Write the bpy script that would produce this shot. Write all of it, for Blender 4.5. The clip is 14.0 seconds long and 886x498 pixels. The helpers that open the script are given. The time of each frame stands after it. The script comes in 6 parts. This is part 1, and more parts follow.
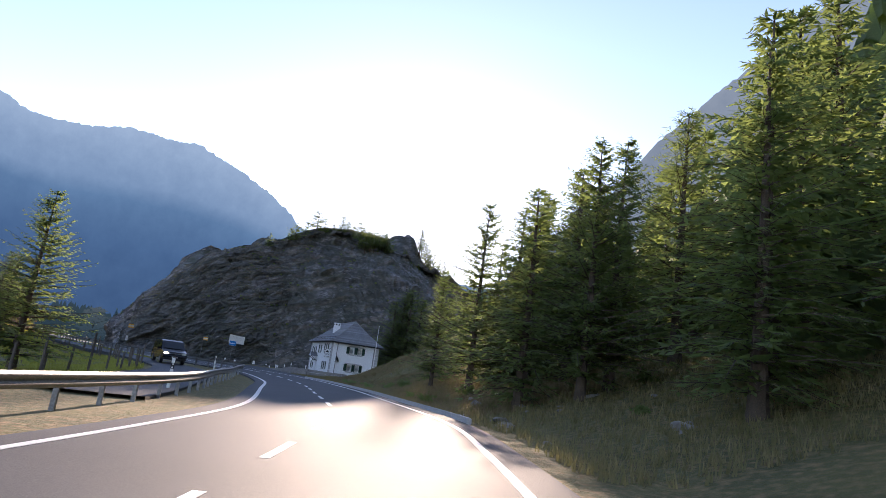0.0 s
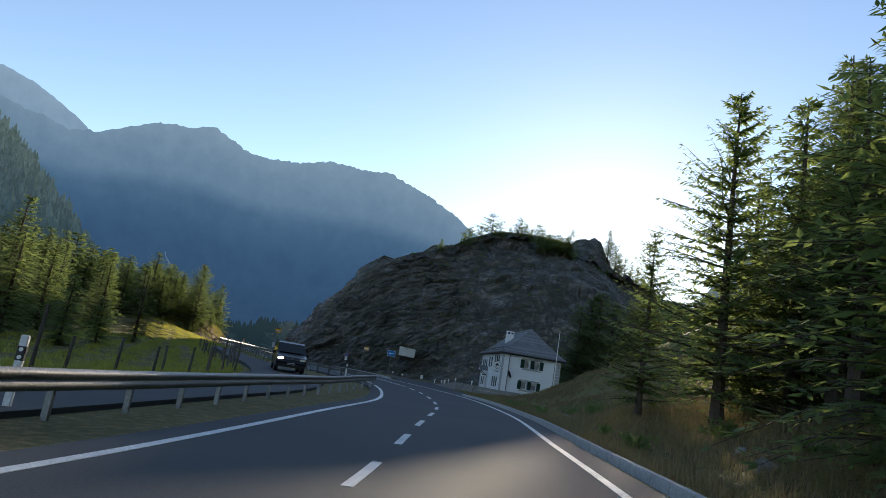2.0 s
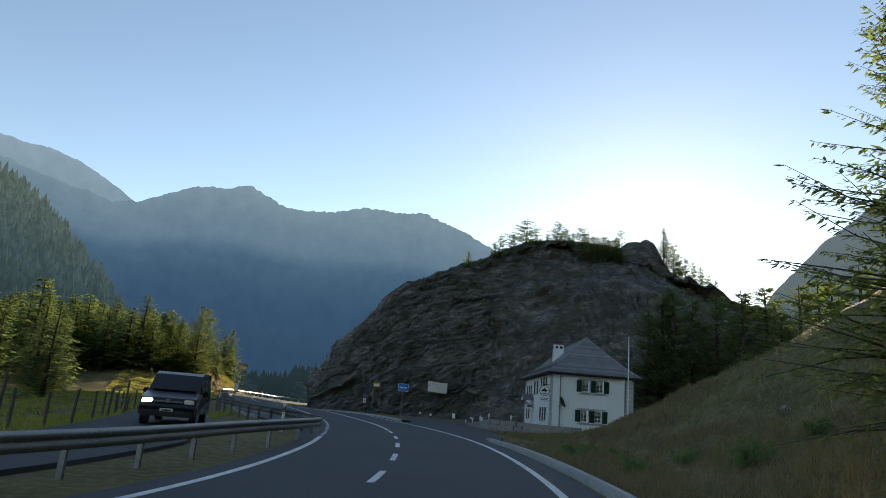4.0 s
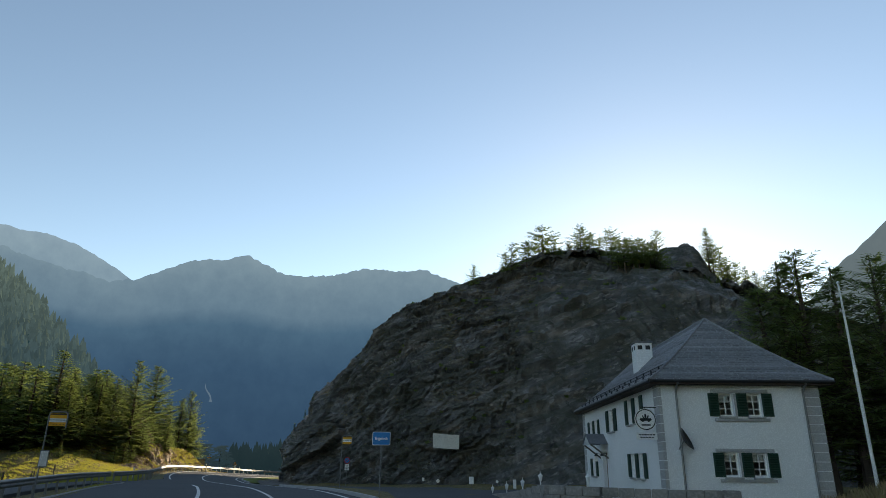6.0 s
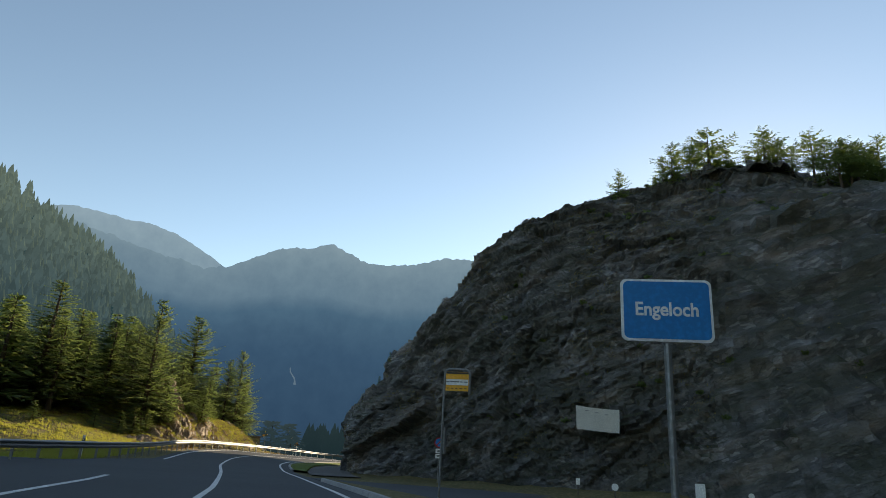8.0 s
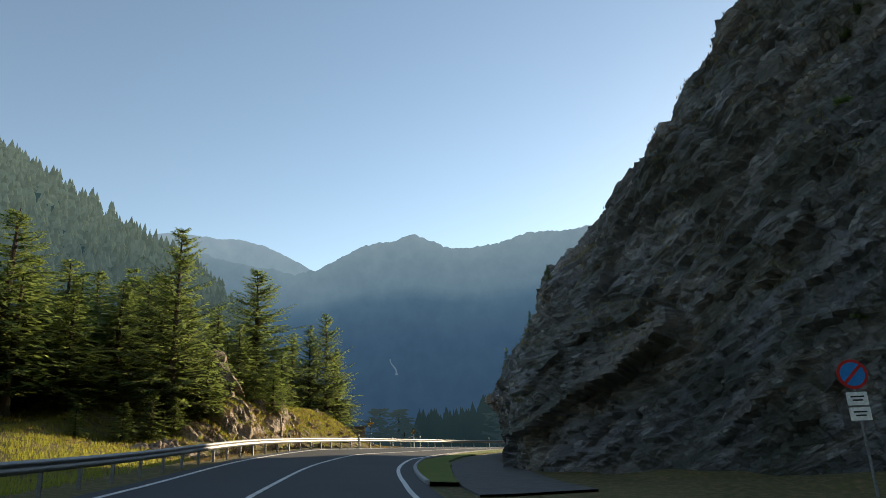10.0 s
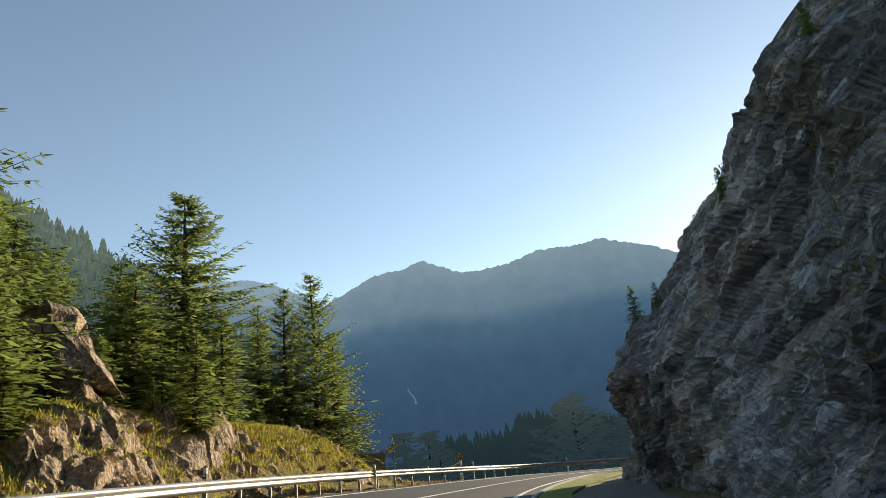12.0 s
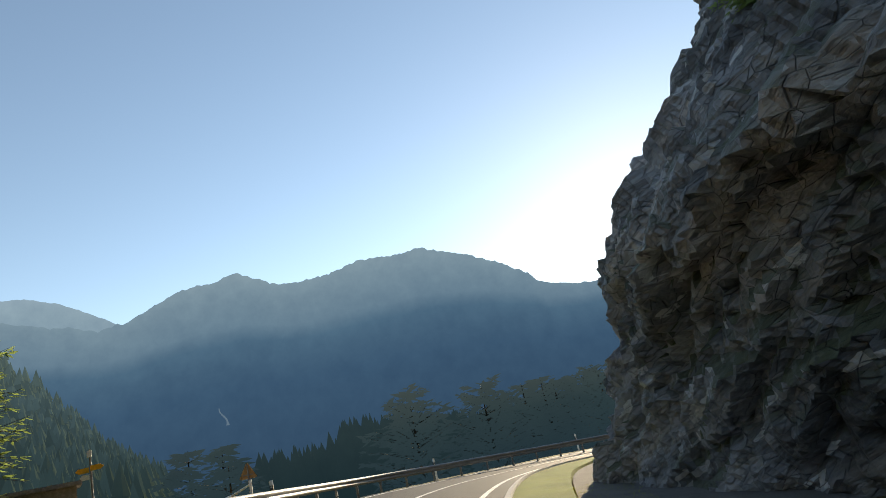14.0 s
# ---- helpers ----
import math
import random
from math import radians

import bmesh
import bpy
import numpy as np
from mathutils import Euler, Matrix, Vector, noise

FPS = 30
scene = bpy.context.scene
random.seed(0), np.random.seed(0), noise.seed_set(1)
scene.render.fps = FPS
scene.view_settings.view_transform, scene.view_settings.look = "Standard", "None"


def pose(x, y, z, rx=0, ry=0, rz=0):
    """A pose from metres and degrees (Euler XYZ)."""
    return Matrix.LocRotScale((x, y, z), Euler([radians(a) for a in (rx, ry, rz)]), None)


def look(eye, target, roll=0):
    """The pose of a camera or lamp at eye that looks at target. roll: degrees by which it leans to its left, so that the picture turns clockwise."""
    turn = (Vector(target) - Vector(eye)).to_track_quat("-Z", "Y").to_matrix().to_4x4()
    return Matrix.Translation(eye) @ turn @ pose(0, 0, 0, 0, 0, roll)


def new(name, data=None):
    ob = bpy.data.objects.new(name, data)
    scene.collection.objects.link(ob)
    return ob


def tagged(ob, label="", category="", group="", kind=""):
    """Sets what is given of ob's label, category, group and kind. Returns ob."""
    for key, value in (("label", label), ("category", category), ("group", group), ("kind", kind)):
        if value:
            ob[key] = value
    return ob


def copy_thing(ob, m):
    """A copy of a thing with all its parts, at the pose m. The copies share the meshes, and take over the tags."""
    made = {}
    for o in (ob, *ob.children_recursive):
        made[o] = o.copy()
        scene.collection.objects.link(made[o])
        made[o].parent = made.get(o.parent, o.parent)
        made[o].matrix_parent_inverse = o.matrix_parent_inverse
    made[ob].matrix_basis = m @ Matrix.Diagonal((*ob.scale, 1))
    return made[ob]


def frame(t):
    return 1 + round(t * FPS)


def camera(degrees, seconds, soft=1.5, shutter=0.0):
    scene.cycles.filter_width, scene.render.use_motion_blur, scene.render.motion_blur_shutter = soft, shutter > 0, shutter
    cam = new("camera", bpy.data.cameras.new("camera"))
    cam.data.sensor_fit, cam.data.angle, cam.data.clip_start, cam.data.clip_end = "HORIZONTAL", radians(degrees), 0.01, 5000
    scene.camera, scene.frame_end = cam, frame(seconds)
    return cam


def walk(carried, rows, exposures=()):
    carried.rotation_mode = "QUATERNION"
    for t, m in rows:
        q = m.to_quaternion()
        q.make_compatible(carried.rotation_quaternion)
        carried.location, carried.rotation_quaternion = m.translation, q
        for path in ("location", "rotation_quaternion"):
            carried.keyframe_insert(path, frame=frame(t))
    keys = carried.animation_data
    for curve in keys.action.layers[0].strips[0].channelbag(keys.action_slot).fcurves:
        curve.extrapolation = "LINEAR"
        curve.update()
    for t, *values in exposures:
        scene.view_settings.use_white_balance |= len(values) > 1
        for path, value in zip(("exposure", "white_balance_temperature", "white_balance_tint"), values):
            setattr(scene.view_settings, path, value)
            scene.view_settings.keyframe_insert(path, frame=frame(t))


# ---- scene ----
cam = camera(70.0, 14.0, 0.65)
PATH = [
    (0, (3.042, -6.493, 2.073), (2.981, -4.533, 2.466), 7.9),
    (0.5, (2.931, -2.647, 2.126), (2.68, -0.703, 2.521), 9.0),
    (1, (2.79, 1.02, 2.092), (2.353, 2.935, 2.466), 8.5),
    (1.5, (2.54, 4.607, 1.996), (1.966, 6.488, 2.358), 9.1),
    (2, (2.125, 8.52, 1.956), (1.493, 10.382, 2.322), 9.4),
    (2.5, (1.683, 12.529, 2.175), (0.992, 14.365, 2.567), 8.9),
    (5, (-4.462, 35.923, 1.58), (-5.214, 37.697, 2.117), 1.8),
    (5.5, (-6.661, 41.473, 1.711), (-7.408, 43.231, 2.305), 0.6),
    (6, (-9.25, 46.976, 1.577), (-9.995, 48.719, 2.216), 0.6),
    (6.5, (-12.197, 52.479, 1.444), (-12.954, 54.221, 2.071), 0.8),
    (7, (-15.495, 57.978, 1.413), (-16.284, 59.708, 2.033), 1.2),
    (7.5, (-19.279, 63.55, 1.262), (-20.16, 65.236, 1.88), 2.6),
    (8, (-23.415, 69.089, 1.195), (-24.391, 70.726, 1.802), 3.3),
    (8.5, (-27.888, 74.331, 1.338), (-28.936, 75.965, 1.818), 1.4),
    (9, (-32.709, 79.354, 1.242), (-33.809, 80.951, 1.732), 0.4),
    (11.5, (-54.953, 100.999, 0.613), (-56.23, 102.412, 1.223), -5.5),
    (12, (-59.227, 105.35, 0.652), (-60.42, 106.825, 1.287), -6.8),
    (12.5, (-63.056, 109.62, 0.702), (-64.141, 111.175, 1.339), -8.6),
    (13, (-66.637, 114.04, 0.702), (-67.597, 115.678, 1.33), -10.3),
    (13.5, (-69.708, 118.414, 0.583), (-70.552, 120.122, 1.192), -11.8),
    (14, (-72.178, 122.554, 0.413), (-72.895, 124.328, 0.993), -12.5),
]
walk(cam, [(t, look(eye, target, roll)) for t, eye, target, roll in PATH],
     [(0, 1.38, 6200, 27), (1.2, 1.16, 6150, 20), (2.0, 0.74, 6100, 11), (3.0, 0.72, 6450, 8.5), (5, 0.71, 6800, 7), (7, 0.73, 6900, 6.5), (9, 0.69, 6900, 6), (11.5, 0.76, 7000, 6.5), (14, 0.8, 6900, 7)])

# ---- world and sun ----
SUN_AZ, SUN_EL = radians(3.8), radians(14.1)      # to the left of +y, above the level
world = bpy.data.worlds.new("world")
scene.world = world
world.use_nodes = True
wn = world.node_tree
sky = wn.nodes.new("ShaderNodeTexSky")
sky.sky_type, sky.sun_disc = "NISHITA", False
sky.sun_elevation, sky.sun_rotation = SUN_EL, -SUN_AZ
sky.altitude, sky.air_density, sky.dust_density, sky.ozone_density = 1700, 1.0, 0.3, 0.25
wn.links.new(sky.outputs[0], wn.nodes["Background"].inputs[0])
wn.nodes["Background"].inputs[1].default_value = 0.14
sun = new("sun", bpy.data.lights.new("sun", "SUN"))
sun.data.energy, sun.data.angle, sun.data.color = 5.0, radians(0.6), (1.0, 0.81, 0.57)
sun_way = Vector((-math.sin(SUN_AZ) * math.cos(SUN_EL), math.cos(SUN_AZ) * math.cos(SUN_EL), math.sin(SUN_EL)))
sun.matrix_world = look(sun_way * 100, (0, 0, 0))


# ---- materials ----
def mat(name, base, rough=0.8, second=None, scale=3.0, fine=40.0, bump=0.0, bump_scale=None, metal=0.0, third=None, spread=0.5, rnd=0.0, trans=None):
    """A surface with two scales of colour variation and a fine relief."""
    m = bpy.data.materials.new(name)
    m.use_nodes = True
    nt = m.node_tree
    b = nt.nodes["Principled BSDF"]
    b.inputs["Roughness"].default_value, b.inputs["Metallic"].default_value = rough, metal
    geo = nt.nodes.new("ShaderNodeNewGeometry")
    n1 = nt.nodes.new("ShaderNodeTexNoise")
    n1.inputs["Scale"].default_value, n1.inputs["Detail"].default_value = scale, 6
    n2 = nt.nodes.new("ShaderNodeTexNoise")
    n2.inputs["Scale"].default_value, n2.inputs["Detail"].default_value = fine, 4
    for n in (n1, n2):
        nt.links.new(geo.outputs["Position"], n.inputs["Vector"])
    second = second or tuple(c * 0.7 for c in base)
    third = third or tuple(c * 1.25 for c in base)
    r1 = nt.nodes.new("ShaderNodeValToRGB")
    r1.color_ramp.elements[0].position, r1.color_ramp.elements[1].position = 0.5 - spread / 2, 0.5 + spread / 2
    r1.color_ramp.elements[0].color, r1.color_ramp.elements[1].color = (*second, 1), (*base, 1)
    nt.links.new(n1.outputs["Fac"], r1.inputs[0])
    mx = nt.nodes.new("ShaderNodeMix")
    mx.data_type = "RGBA"
    fr = nt.nodes.new("ShaderNodeMapRange")
    fr.inputs["From Min"].default_value, fr.inputs["From Max"].default_value = 0.45, 0.75
    nt.links.new(n2.outputs["Fac"], fr.inputs["Value"])
    nt.links.new(fr.outputs[0], mx.inputs["Factor"])
    nt.links.new(r1.outputs[0], mx.inputs["A"])
    mx.inputs["B"].default_value = (*third, 1)
    colour = mx.outputs["Result"]
    if rnd:
        oi = nt.nodes.new("ShaderNodeObjectInfo")
        hs = nt.nodes.new("ShaderNodeHueSaturation")
        mr = nt.nodes.new("ShaderNodeMapRange")
        mr.inputs["To Min"].default_value, mr.inputs["To Max"].default_value = 1 - rnd, 1 + rnd
        nt.links.new(oi.outputs["Random"], mr.inputs["Value"])
        nt.links.new(mr.outputs[0], hs.inputs["Value"])
        nt.links.new(colour, hs.inputs["Color"])
        colour = hs.outputs[0]
    nt.links.new(colour, b.inputs["Base Color"])
    if bump:
        bp = nt.nodes.new("ShaderNodeBump")
        bp.inputs["Strength"].default_value, bp.inputs["Distance"].default_value = 1.0, bump
        n3 = nt.nodes.new("ShaderNodeTexNoise")
        n3.inputs["Scale"].default_value, n3.inputs["Detail"].default_value = bump_scale or fine, 8
        nt.links.new(geo.outputs["Position"], n3.inputs["Vector"])
        nt.links.new(n3.outputs["Fac"], bp.inputs["Height"])
        nt.links.new(bp.outputs[0], b.inputs["Normal"])
    if trans:
        tr = nt.nodes.new("ShaderNodeBsdfTranslucent")
        tr.inputs["Color"].default_value = (*trans, 1)
        ms = nt.nodes.new("ShaderNodeMixShader")
        ms.inputs[0].default_value = 0.4
        nt.links.new(b.outputs[0], ms.inputs[1])
        nt.links.new(tr.outputs[0], ms.inputs[2])
        nt.links.new(ms.outputs[0], nt.nodes["Material Output"].inputs["Surface"])
    return m


BED = Vector((-0.40, 0.16, 0.90)).normalized()      # square to the beds
STRIKE = BED.cross(Vector((0, 0, 1))).normalized()
DIP = BED.cross(STRIKE)


def rock_mat(name, dark, base, pale, moss, tan, lichen):
    """Bedded rock: streaks along the tilted beds, blotches, pale broken faces, moss on the ledges."""
    m = bpy.data.materials.new(name)
    m.use_nodes = True
    nt = m.node_tree
    b = nt.nodes["Principled BSDF"]
    b.inputs["Roughness"].default_value = 0.62
    geo = nt.nodes.new("ShaderNodeNewGeometry")

    def rotated(scale):
        co = nt.nodes.new("ShaderNodeCombineXYZ")
        for k, (axis, f) in enumerate(zip((STRIKE, DIP, BED), scale)):
            dp = nt.nodes.new("ShaderNodeVectorMath")
            dp.operation = "DOT_PRODUCT"
            dp.inputs[1].default_value = axis * f
            nt.links.new(geo.outputs["Position"], dp.inputs[0])
            nt.links.new(dp.outputs["Value"], co.inputs[k])
        return co.outputs[0]

    def grain(vec, scale, detail):
        n = nt.nodes.new("ShaderNodeTexNoise")
        n.inputs["Scale"].default_value, n.inputs["Detail"].default_value = scale, detail
        nt.links.new(vec, n.inputs["Vector"])
        return n.outputs["Fac"]

    def ramp(src, lo, hi, c0, c1):
        r = nt.nodes.new("ShaderNodeValToRGB")
        r.color_ramp.elements[0].position, r.color_ramp.elements[1].position = lo, hi
        r.color_ramp.elements[0].color, r.color_ramp.elements[1].color = (*c0, 1), (*c1, 1)
        nt.links.new(src, r.inputs[0])
        return r.outputs[0]

    def mix(fac, a, c):
        x = nt.nodes.new("ShaderNodeMix")
        x.data_type = "RGBA"
        nt.links.new(fac, x.inputs["Factor"])
        nt.links.new(a, x.inputs["A"])
        if isinstance(c, tuple):
            x.inputs["B"].default_value = (*c, 1)
        else:
            nt.links.new(c, x.inputs["B"])
        return x.outputs["Result"]

    beds = rotated((0.28, 0.28, 1.5))
    thin = rotated((1.3, 1.3, 8.0))
    big = ramp(grain(geo.outputs["Position"], 0.16, 5), 0.38, 0.62, dark, base)
    strat = ramp(grain(beds, 1.0, 5), 0.38, 0.64, dark, base)
    half = nt.nodes.new("ShaderNodeMix")
    half.data_type = "RGBA"
    half.inputs["Factor"].default_value = 0.4
    nt.links.new(big, half.inputs["A"])
    nt.links.new(strat, half.inputs["B"])
    col = half.outputs["Result"]
    blocks = []
    for scale, lo, hi in (((0.33, 0.36, 1.1), 0.70, 1.30), ((1.1, 1.2, 3.3), 0.72, 1.30)):
        vo = nt.nodes.new("ShaderNodeTexVoronoi")
        vo.distance = "CHEBYCHEV"
        vo.inputs["Scale"].default_value = 1.0
        nt.links.new(rotated(scale), vo.inputs["Vector"])
        bw = nt.nodes.new("ShaderNodeRGBToBW")
        nt.links.new(vo.outputs["Color"], bw.inputs[0])
        blocks.append(vo.outputs["Distance"])
        mr = nt.nodes.new("ShaderNodeMapRange")
        mr.inputs["From Min"].default_value, mr.inputs["From Max"].default_value = 0.2, 0.8
        mr.inputs["To Min"].default_value, mr.inputs["To Max"].default_value = lo, hi
        nt.links.new(bw.outputs[0], mr.inputs["Value"])
        hs = nt.nodes.new("ShaderNodeHueSaturation")
        nt.links.new(mr.outputs[0], hs.inputs["Value"])
        nt.links.new(col, hs.inputs["Color"])
        col = hs.outputs[0]
    fleck = nt.nodes.new("ShaderNodeTexVoronoi")
    fleck.distance = "CHEBYCHEV"
    nt.links.new(rotated((1.6, 1.8, 5.5)), fleck.inputs["Vector"])
    fleck.inputs["Scale"].default_value = 1.0
    fw = nt.nodes.new("ShaderNodeRGBToBW")
    nt.links.new(fleck.outputs["Color"], fw.inputs[0])
    col = mix(ramp(grain(rotated((0.12, 0.16, 0.8)), 1.0, 6), 0.50, 0.66, (0, 0, 0), (0.55, 0.55, 0.55)), col, tan)
    col = mix(ramp(fw.outputs[0], 0.76, 0.84, (0, 0, 0), (0.5, 0.5, 0.5)), col, pale)
    sep = nt.nodes.new("ShaderNodeSeparateXYZ")
    nt.links.new(geo.outputs["Normal"], sep.inputs[0])
    up = nt.nodes.new("ShaderNodeMapRange")
    up.inputs["From Min"].default_value, up.inputs["From Max"].default_value = 0.15, 0.65
    nt.links.new(sep.outputs["Z"], up.inputs["Value"])
    patch = ramp(grain(geo.outputs["Position"], 0.35, 6), 0.42, 0.55, (0, 0, 0), (0.9, 0.9, 0.9))
    mul = nt.nodes.new("ShaderNodeMath")
    mul.operation = "MULTIPLY"
    nt.links.new(up.outputs[0], mul.inputs[0])
    nt.links.new(patch, mul.inputs[1])
    col = mix(mul.outputs[0], col, moss)
    # joints, open and filled with dirt
    joints = []
    for scale, wide in (((0.42, 0.46, 1.25), 0.016), ((1.5, 1.6, 4.4), 0.020)):
        cr = nt.nodes.new("ShaderNodeTexVoronoi")
        cr.feature = "DISTANCE_TO_EDGE"
        cr.inputs["Scale"].default_value = 1.0
        wob = nt.nodes.new("ShaderNodeVectorMath")
        wob.operation = "MULTIPLY_ADD"
        ns = nt.nodes.new("ShaderNodeTexNoise")
        ns.inputs["Scale"].default_value = 1.1
        nt.links.new(geo.outputs["Position"], ns.inputs["Vector"])
        nt.links.new(ns.outputs["Color"], wob.inputs[0])
        wob.inputs[1].default_value = (0.35, 0.35, 0.35)
        nt.links.new(rotated(scale), wob.inputs[2])
        nt.links.new(wob.outputs[0], cr.inputs["Vector"])
        gap = nt.nodes.new("ShaderNodeMapRange")
        gap.inputs["From Max"].default_value = wide
        nt.links.new(cr.outputs["Distance"], gap.inputs["Value"])
        joints.append(gap.outputs[0])
        inv = nt.nodes.new("ShaderNodeMapRange")
        inv.inputs["To Max"].default_value = 0.0
        nt.links.new(gap.outputs[0], inv.inputs["Value"])
        nt.links.new(ramp(grain(geo.outputs["Position"], 0.9, 4), 0.42, 0.62, (0, 0, 0), (0.65, 0.65, 0.65)), inv.inputs["To Min"])
        col = mix(inv.outputs[0], col, tuple(c * 0.45 for c in dark))
    # the natural face is darkened by lichen
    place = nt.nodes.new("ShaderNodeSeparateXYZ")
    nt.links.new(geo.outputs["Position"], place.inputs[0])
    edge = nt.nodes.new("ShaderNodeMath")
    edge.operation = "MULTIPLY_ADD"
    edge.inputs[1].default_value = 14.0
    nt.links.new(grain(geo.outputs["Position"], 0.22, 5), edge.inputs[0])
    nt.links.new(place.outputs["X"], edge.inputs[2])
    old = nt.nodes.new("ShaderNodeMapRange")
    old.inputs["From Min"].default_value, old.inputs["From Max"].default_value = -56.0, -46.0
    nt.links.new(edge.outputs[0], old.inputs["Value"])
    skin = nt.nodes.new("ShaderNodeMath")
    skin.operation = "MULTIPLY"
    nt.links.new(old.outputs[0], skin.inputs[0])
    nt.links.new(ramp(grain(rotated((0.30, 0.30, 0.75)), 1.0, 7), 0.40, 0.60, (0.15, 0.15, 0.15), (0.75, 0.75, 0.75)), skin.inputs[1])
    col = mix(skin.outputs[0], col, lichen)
    # the face by the bend is raised in colour, standing in for light and glare
    bend_lift = nt.nodes.new("ShaderNodeMapRange")
    bend_lift.inputs["To Min"].default_value, bend_lift.inputs["To Max"].default_value = 1.75, 1.0
    nt.links.new(old.outputs[0], bend_lift.inputs["Value"])
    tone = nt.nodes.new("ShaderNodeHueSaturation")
    nt.links.new(bend_lift.outputs[0], tone.inputs["Value"])
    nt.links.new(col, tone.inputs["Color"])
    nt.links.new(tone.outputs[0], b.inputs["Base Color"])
    add = nt.nodes.new("ShaderNodeMath")
    add.operation = "ADD"
    nt.links.new(grain(thin, 1.6, 8), add.inputs[0])
    nt.links.new(grain(geo.outputs["Position"], 5.0, 8), add.inputs[1])
    tall = nt.nodes.new("ShaderNodeMath")
    tall.operation = "ADD"
    nt.links.new(add.outputs[0], tall.inputs[0])
    deep = nt.nodes.new("ShaderNodeMath")
    deep.operation = "MULTIPLY_ADD"
    deep.inputs[1].default_value = 0.8
    nt.links.new(joints[1], deep.inputs[0])
    nt.links.new(blocks[1], deep.inputs[2])
    nt.links.new(deep.outputs[0], tall.inputs[1])
    bp = nt.nodes.new("ShaderNodeBump")
    bp.inputs["Strength"].default_value, bp.inputs["Distance"].default_value = 1.0, 0.12
    nt.links.new(tall.outputs[0], bp.inputs["Height"])
    nt.links.new(bp.outputs[0], b.inputs["Normal"])
    return m


ASPHALT = mat("asphalt", (0.080, 0.085, 0.092), 0.75, (0.060, 0.064, 0.070), 0.25, 60, 0.004, 150, third=(0.106, 0.110, 0.114))
for m, gloss in ((ASPHALT, 0.12),):
    m.node_tree.nodes["Principled BSDF"].inputs["Specular IOR Level"].default_value = gloss
PAINT_WHITE = mat("road_paint", (0.72, 0.72, 0.70), 0.6, (0.5, 0.5, 0.5), 2.0, 30, spread=0.3)
GRASS = mat("grass", (0.15, 0.135, 0.04), 0.95, (0.075, 0.075, 0.025), 0.35, 5.0, 0.08, 12, third=(0.27, 0.18, 0.08))
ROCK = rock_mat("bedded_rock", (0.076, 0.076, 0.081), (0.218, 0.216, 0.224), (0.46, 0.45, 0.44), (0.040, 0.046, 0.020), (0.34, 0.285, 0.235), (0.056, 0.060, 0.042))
PLASTER = mat("plaster", (0.78, 0.79, 0.80), 0.9, (0.68, 0.69, 0.70), 0.6, 25, 0.003, 60)
SLATE = mat("slate", (0.22, 0.23, 0.25), 0.65, (0.15, 0.155, 0.17), 1.2, 12, rnd=0.3)
STEEL = mat("galvanised_steel", (0.24, 0.245, 0.25), 0.5, (0.16, 0.165, 0.17), 1.5, 20, metal=0.6)
SHUTTER = mat("green_shutter", (0.015, 0.05, 0.035), 0.5, (0.012, 0.035, 0.028), 3, 40)
BARK = mat("bark", (0.10, 0.075, 0.055), 0.95, (0.06, 0.045, 0.035), 4, 30, 0.02, 20)
NEEDLE = mat("needles", (0.090, 0.128, 0.045), 0.75, (0.036, 0.064, 0.028), 0.6, 8, third=(0.135, 0.165, 0.060), rnd=0.34, trans=(0.36, 0.46, 0.125))
BLUE = mat("sign_blue", (0.008, 0.19, 0.50), 0.4, (0.010, 0.17, 0.45), 2, 20)
YELLOW = mat("sign_yellow", (0.85, 0.42, 0.02), 0.45, (0.75, 0.36, 0.02), 2, 20)
WHITE = mat("white_enamel", (0.80, 0.80, 0.78), 0.45, (0.68, 0.68, 0.66), 2, 20)
BLACK = mat("black_plastic", (0.02, 0.02, 0.022), 0.45, (0.015, 0.015, 0.016), 4, 30)
STONE = mat("wall_stone", (0.30, 0.28, 0.26), 0.9, (0.19, 0.18, 0.17), 1.0, 10, 0.02, 12)


# ---- the road's line: x, y, height, cross fall in degrees (positive: falls to the left) ----
ROAD = [(4.4, -60, .95, 1.5), (3.6, -20, .93, 1.5), (3.0, -6.5, .88, 1.5), (2.5, 4.6, .82, 2), (1.7, 12.5, .76, 2),
        (-1.2, 24, .60, 1.8), (-4.5, 35.9, .43, 1.5), (-9.3, 47, .36, 1), (-15.5, 58, .2, 0), (-23.4, 69.1, .04, -.5),
        (-32.7, 79.4, 0, -1), (-43.8, 90.4, -.3, -2.2), (-55, 101, -.54, -3.5), (-63, 109.6, -.55, -5),
        (-69.7, 118.4, -.64, -6.5), (-72.2, 122.6, -.76, -7), (-75.7, 130, -.93, -6.2), (-78.4, 138, -1.06, -5),
        (-80.2, 146, -1.24, -3.7), (-80.2, 155, -1.66, -2.8), (-76, 164, -2.2, -2.5), (-66, 171, -2.8, -2), (-40, 180, -3.4, -1)]


def spline(rows, step):
    """Catmull-Rom through the rows, cut to about even steps."""
    a = np.array(rows, float)
    a = np.vstack([2 * a[0] - a[1], a, 2 * a[-1] - a[-2]])
    out = []
    for k in range(1, len(a) - 2):
        n = max(2, int(np.linalg.norm(a[k + 1, :2] - a[k, :2]) / step))
        for u in np.arange(n) / n:
            p0, p1, p2, p3 = a[k - 1:k + 3]
            out.append(0.5 * (2 * p1 + (p2 - p0) * u + (2 * p0 - 5 * p1 + 4 * p2 - p3) * u * u + (3 * p1 - p0 - 3 * p2 + p3) * u ** 3))
    out.append(a[-2])
    return np.array(out)


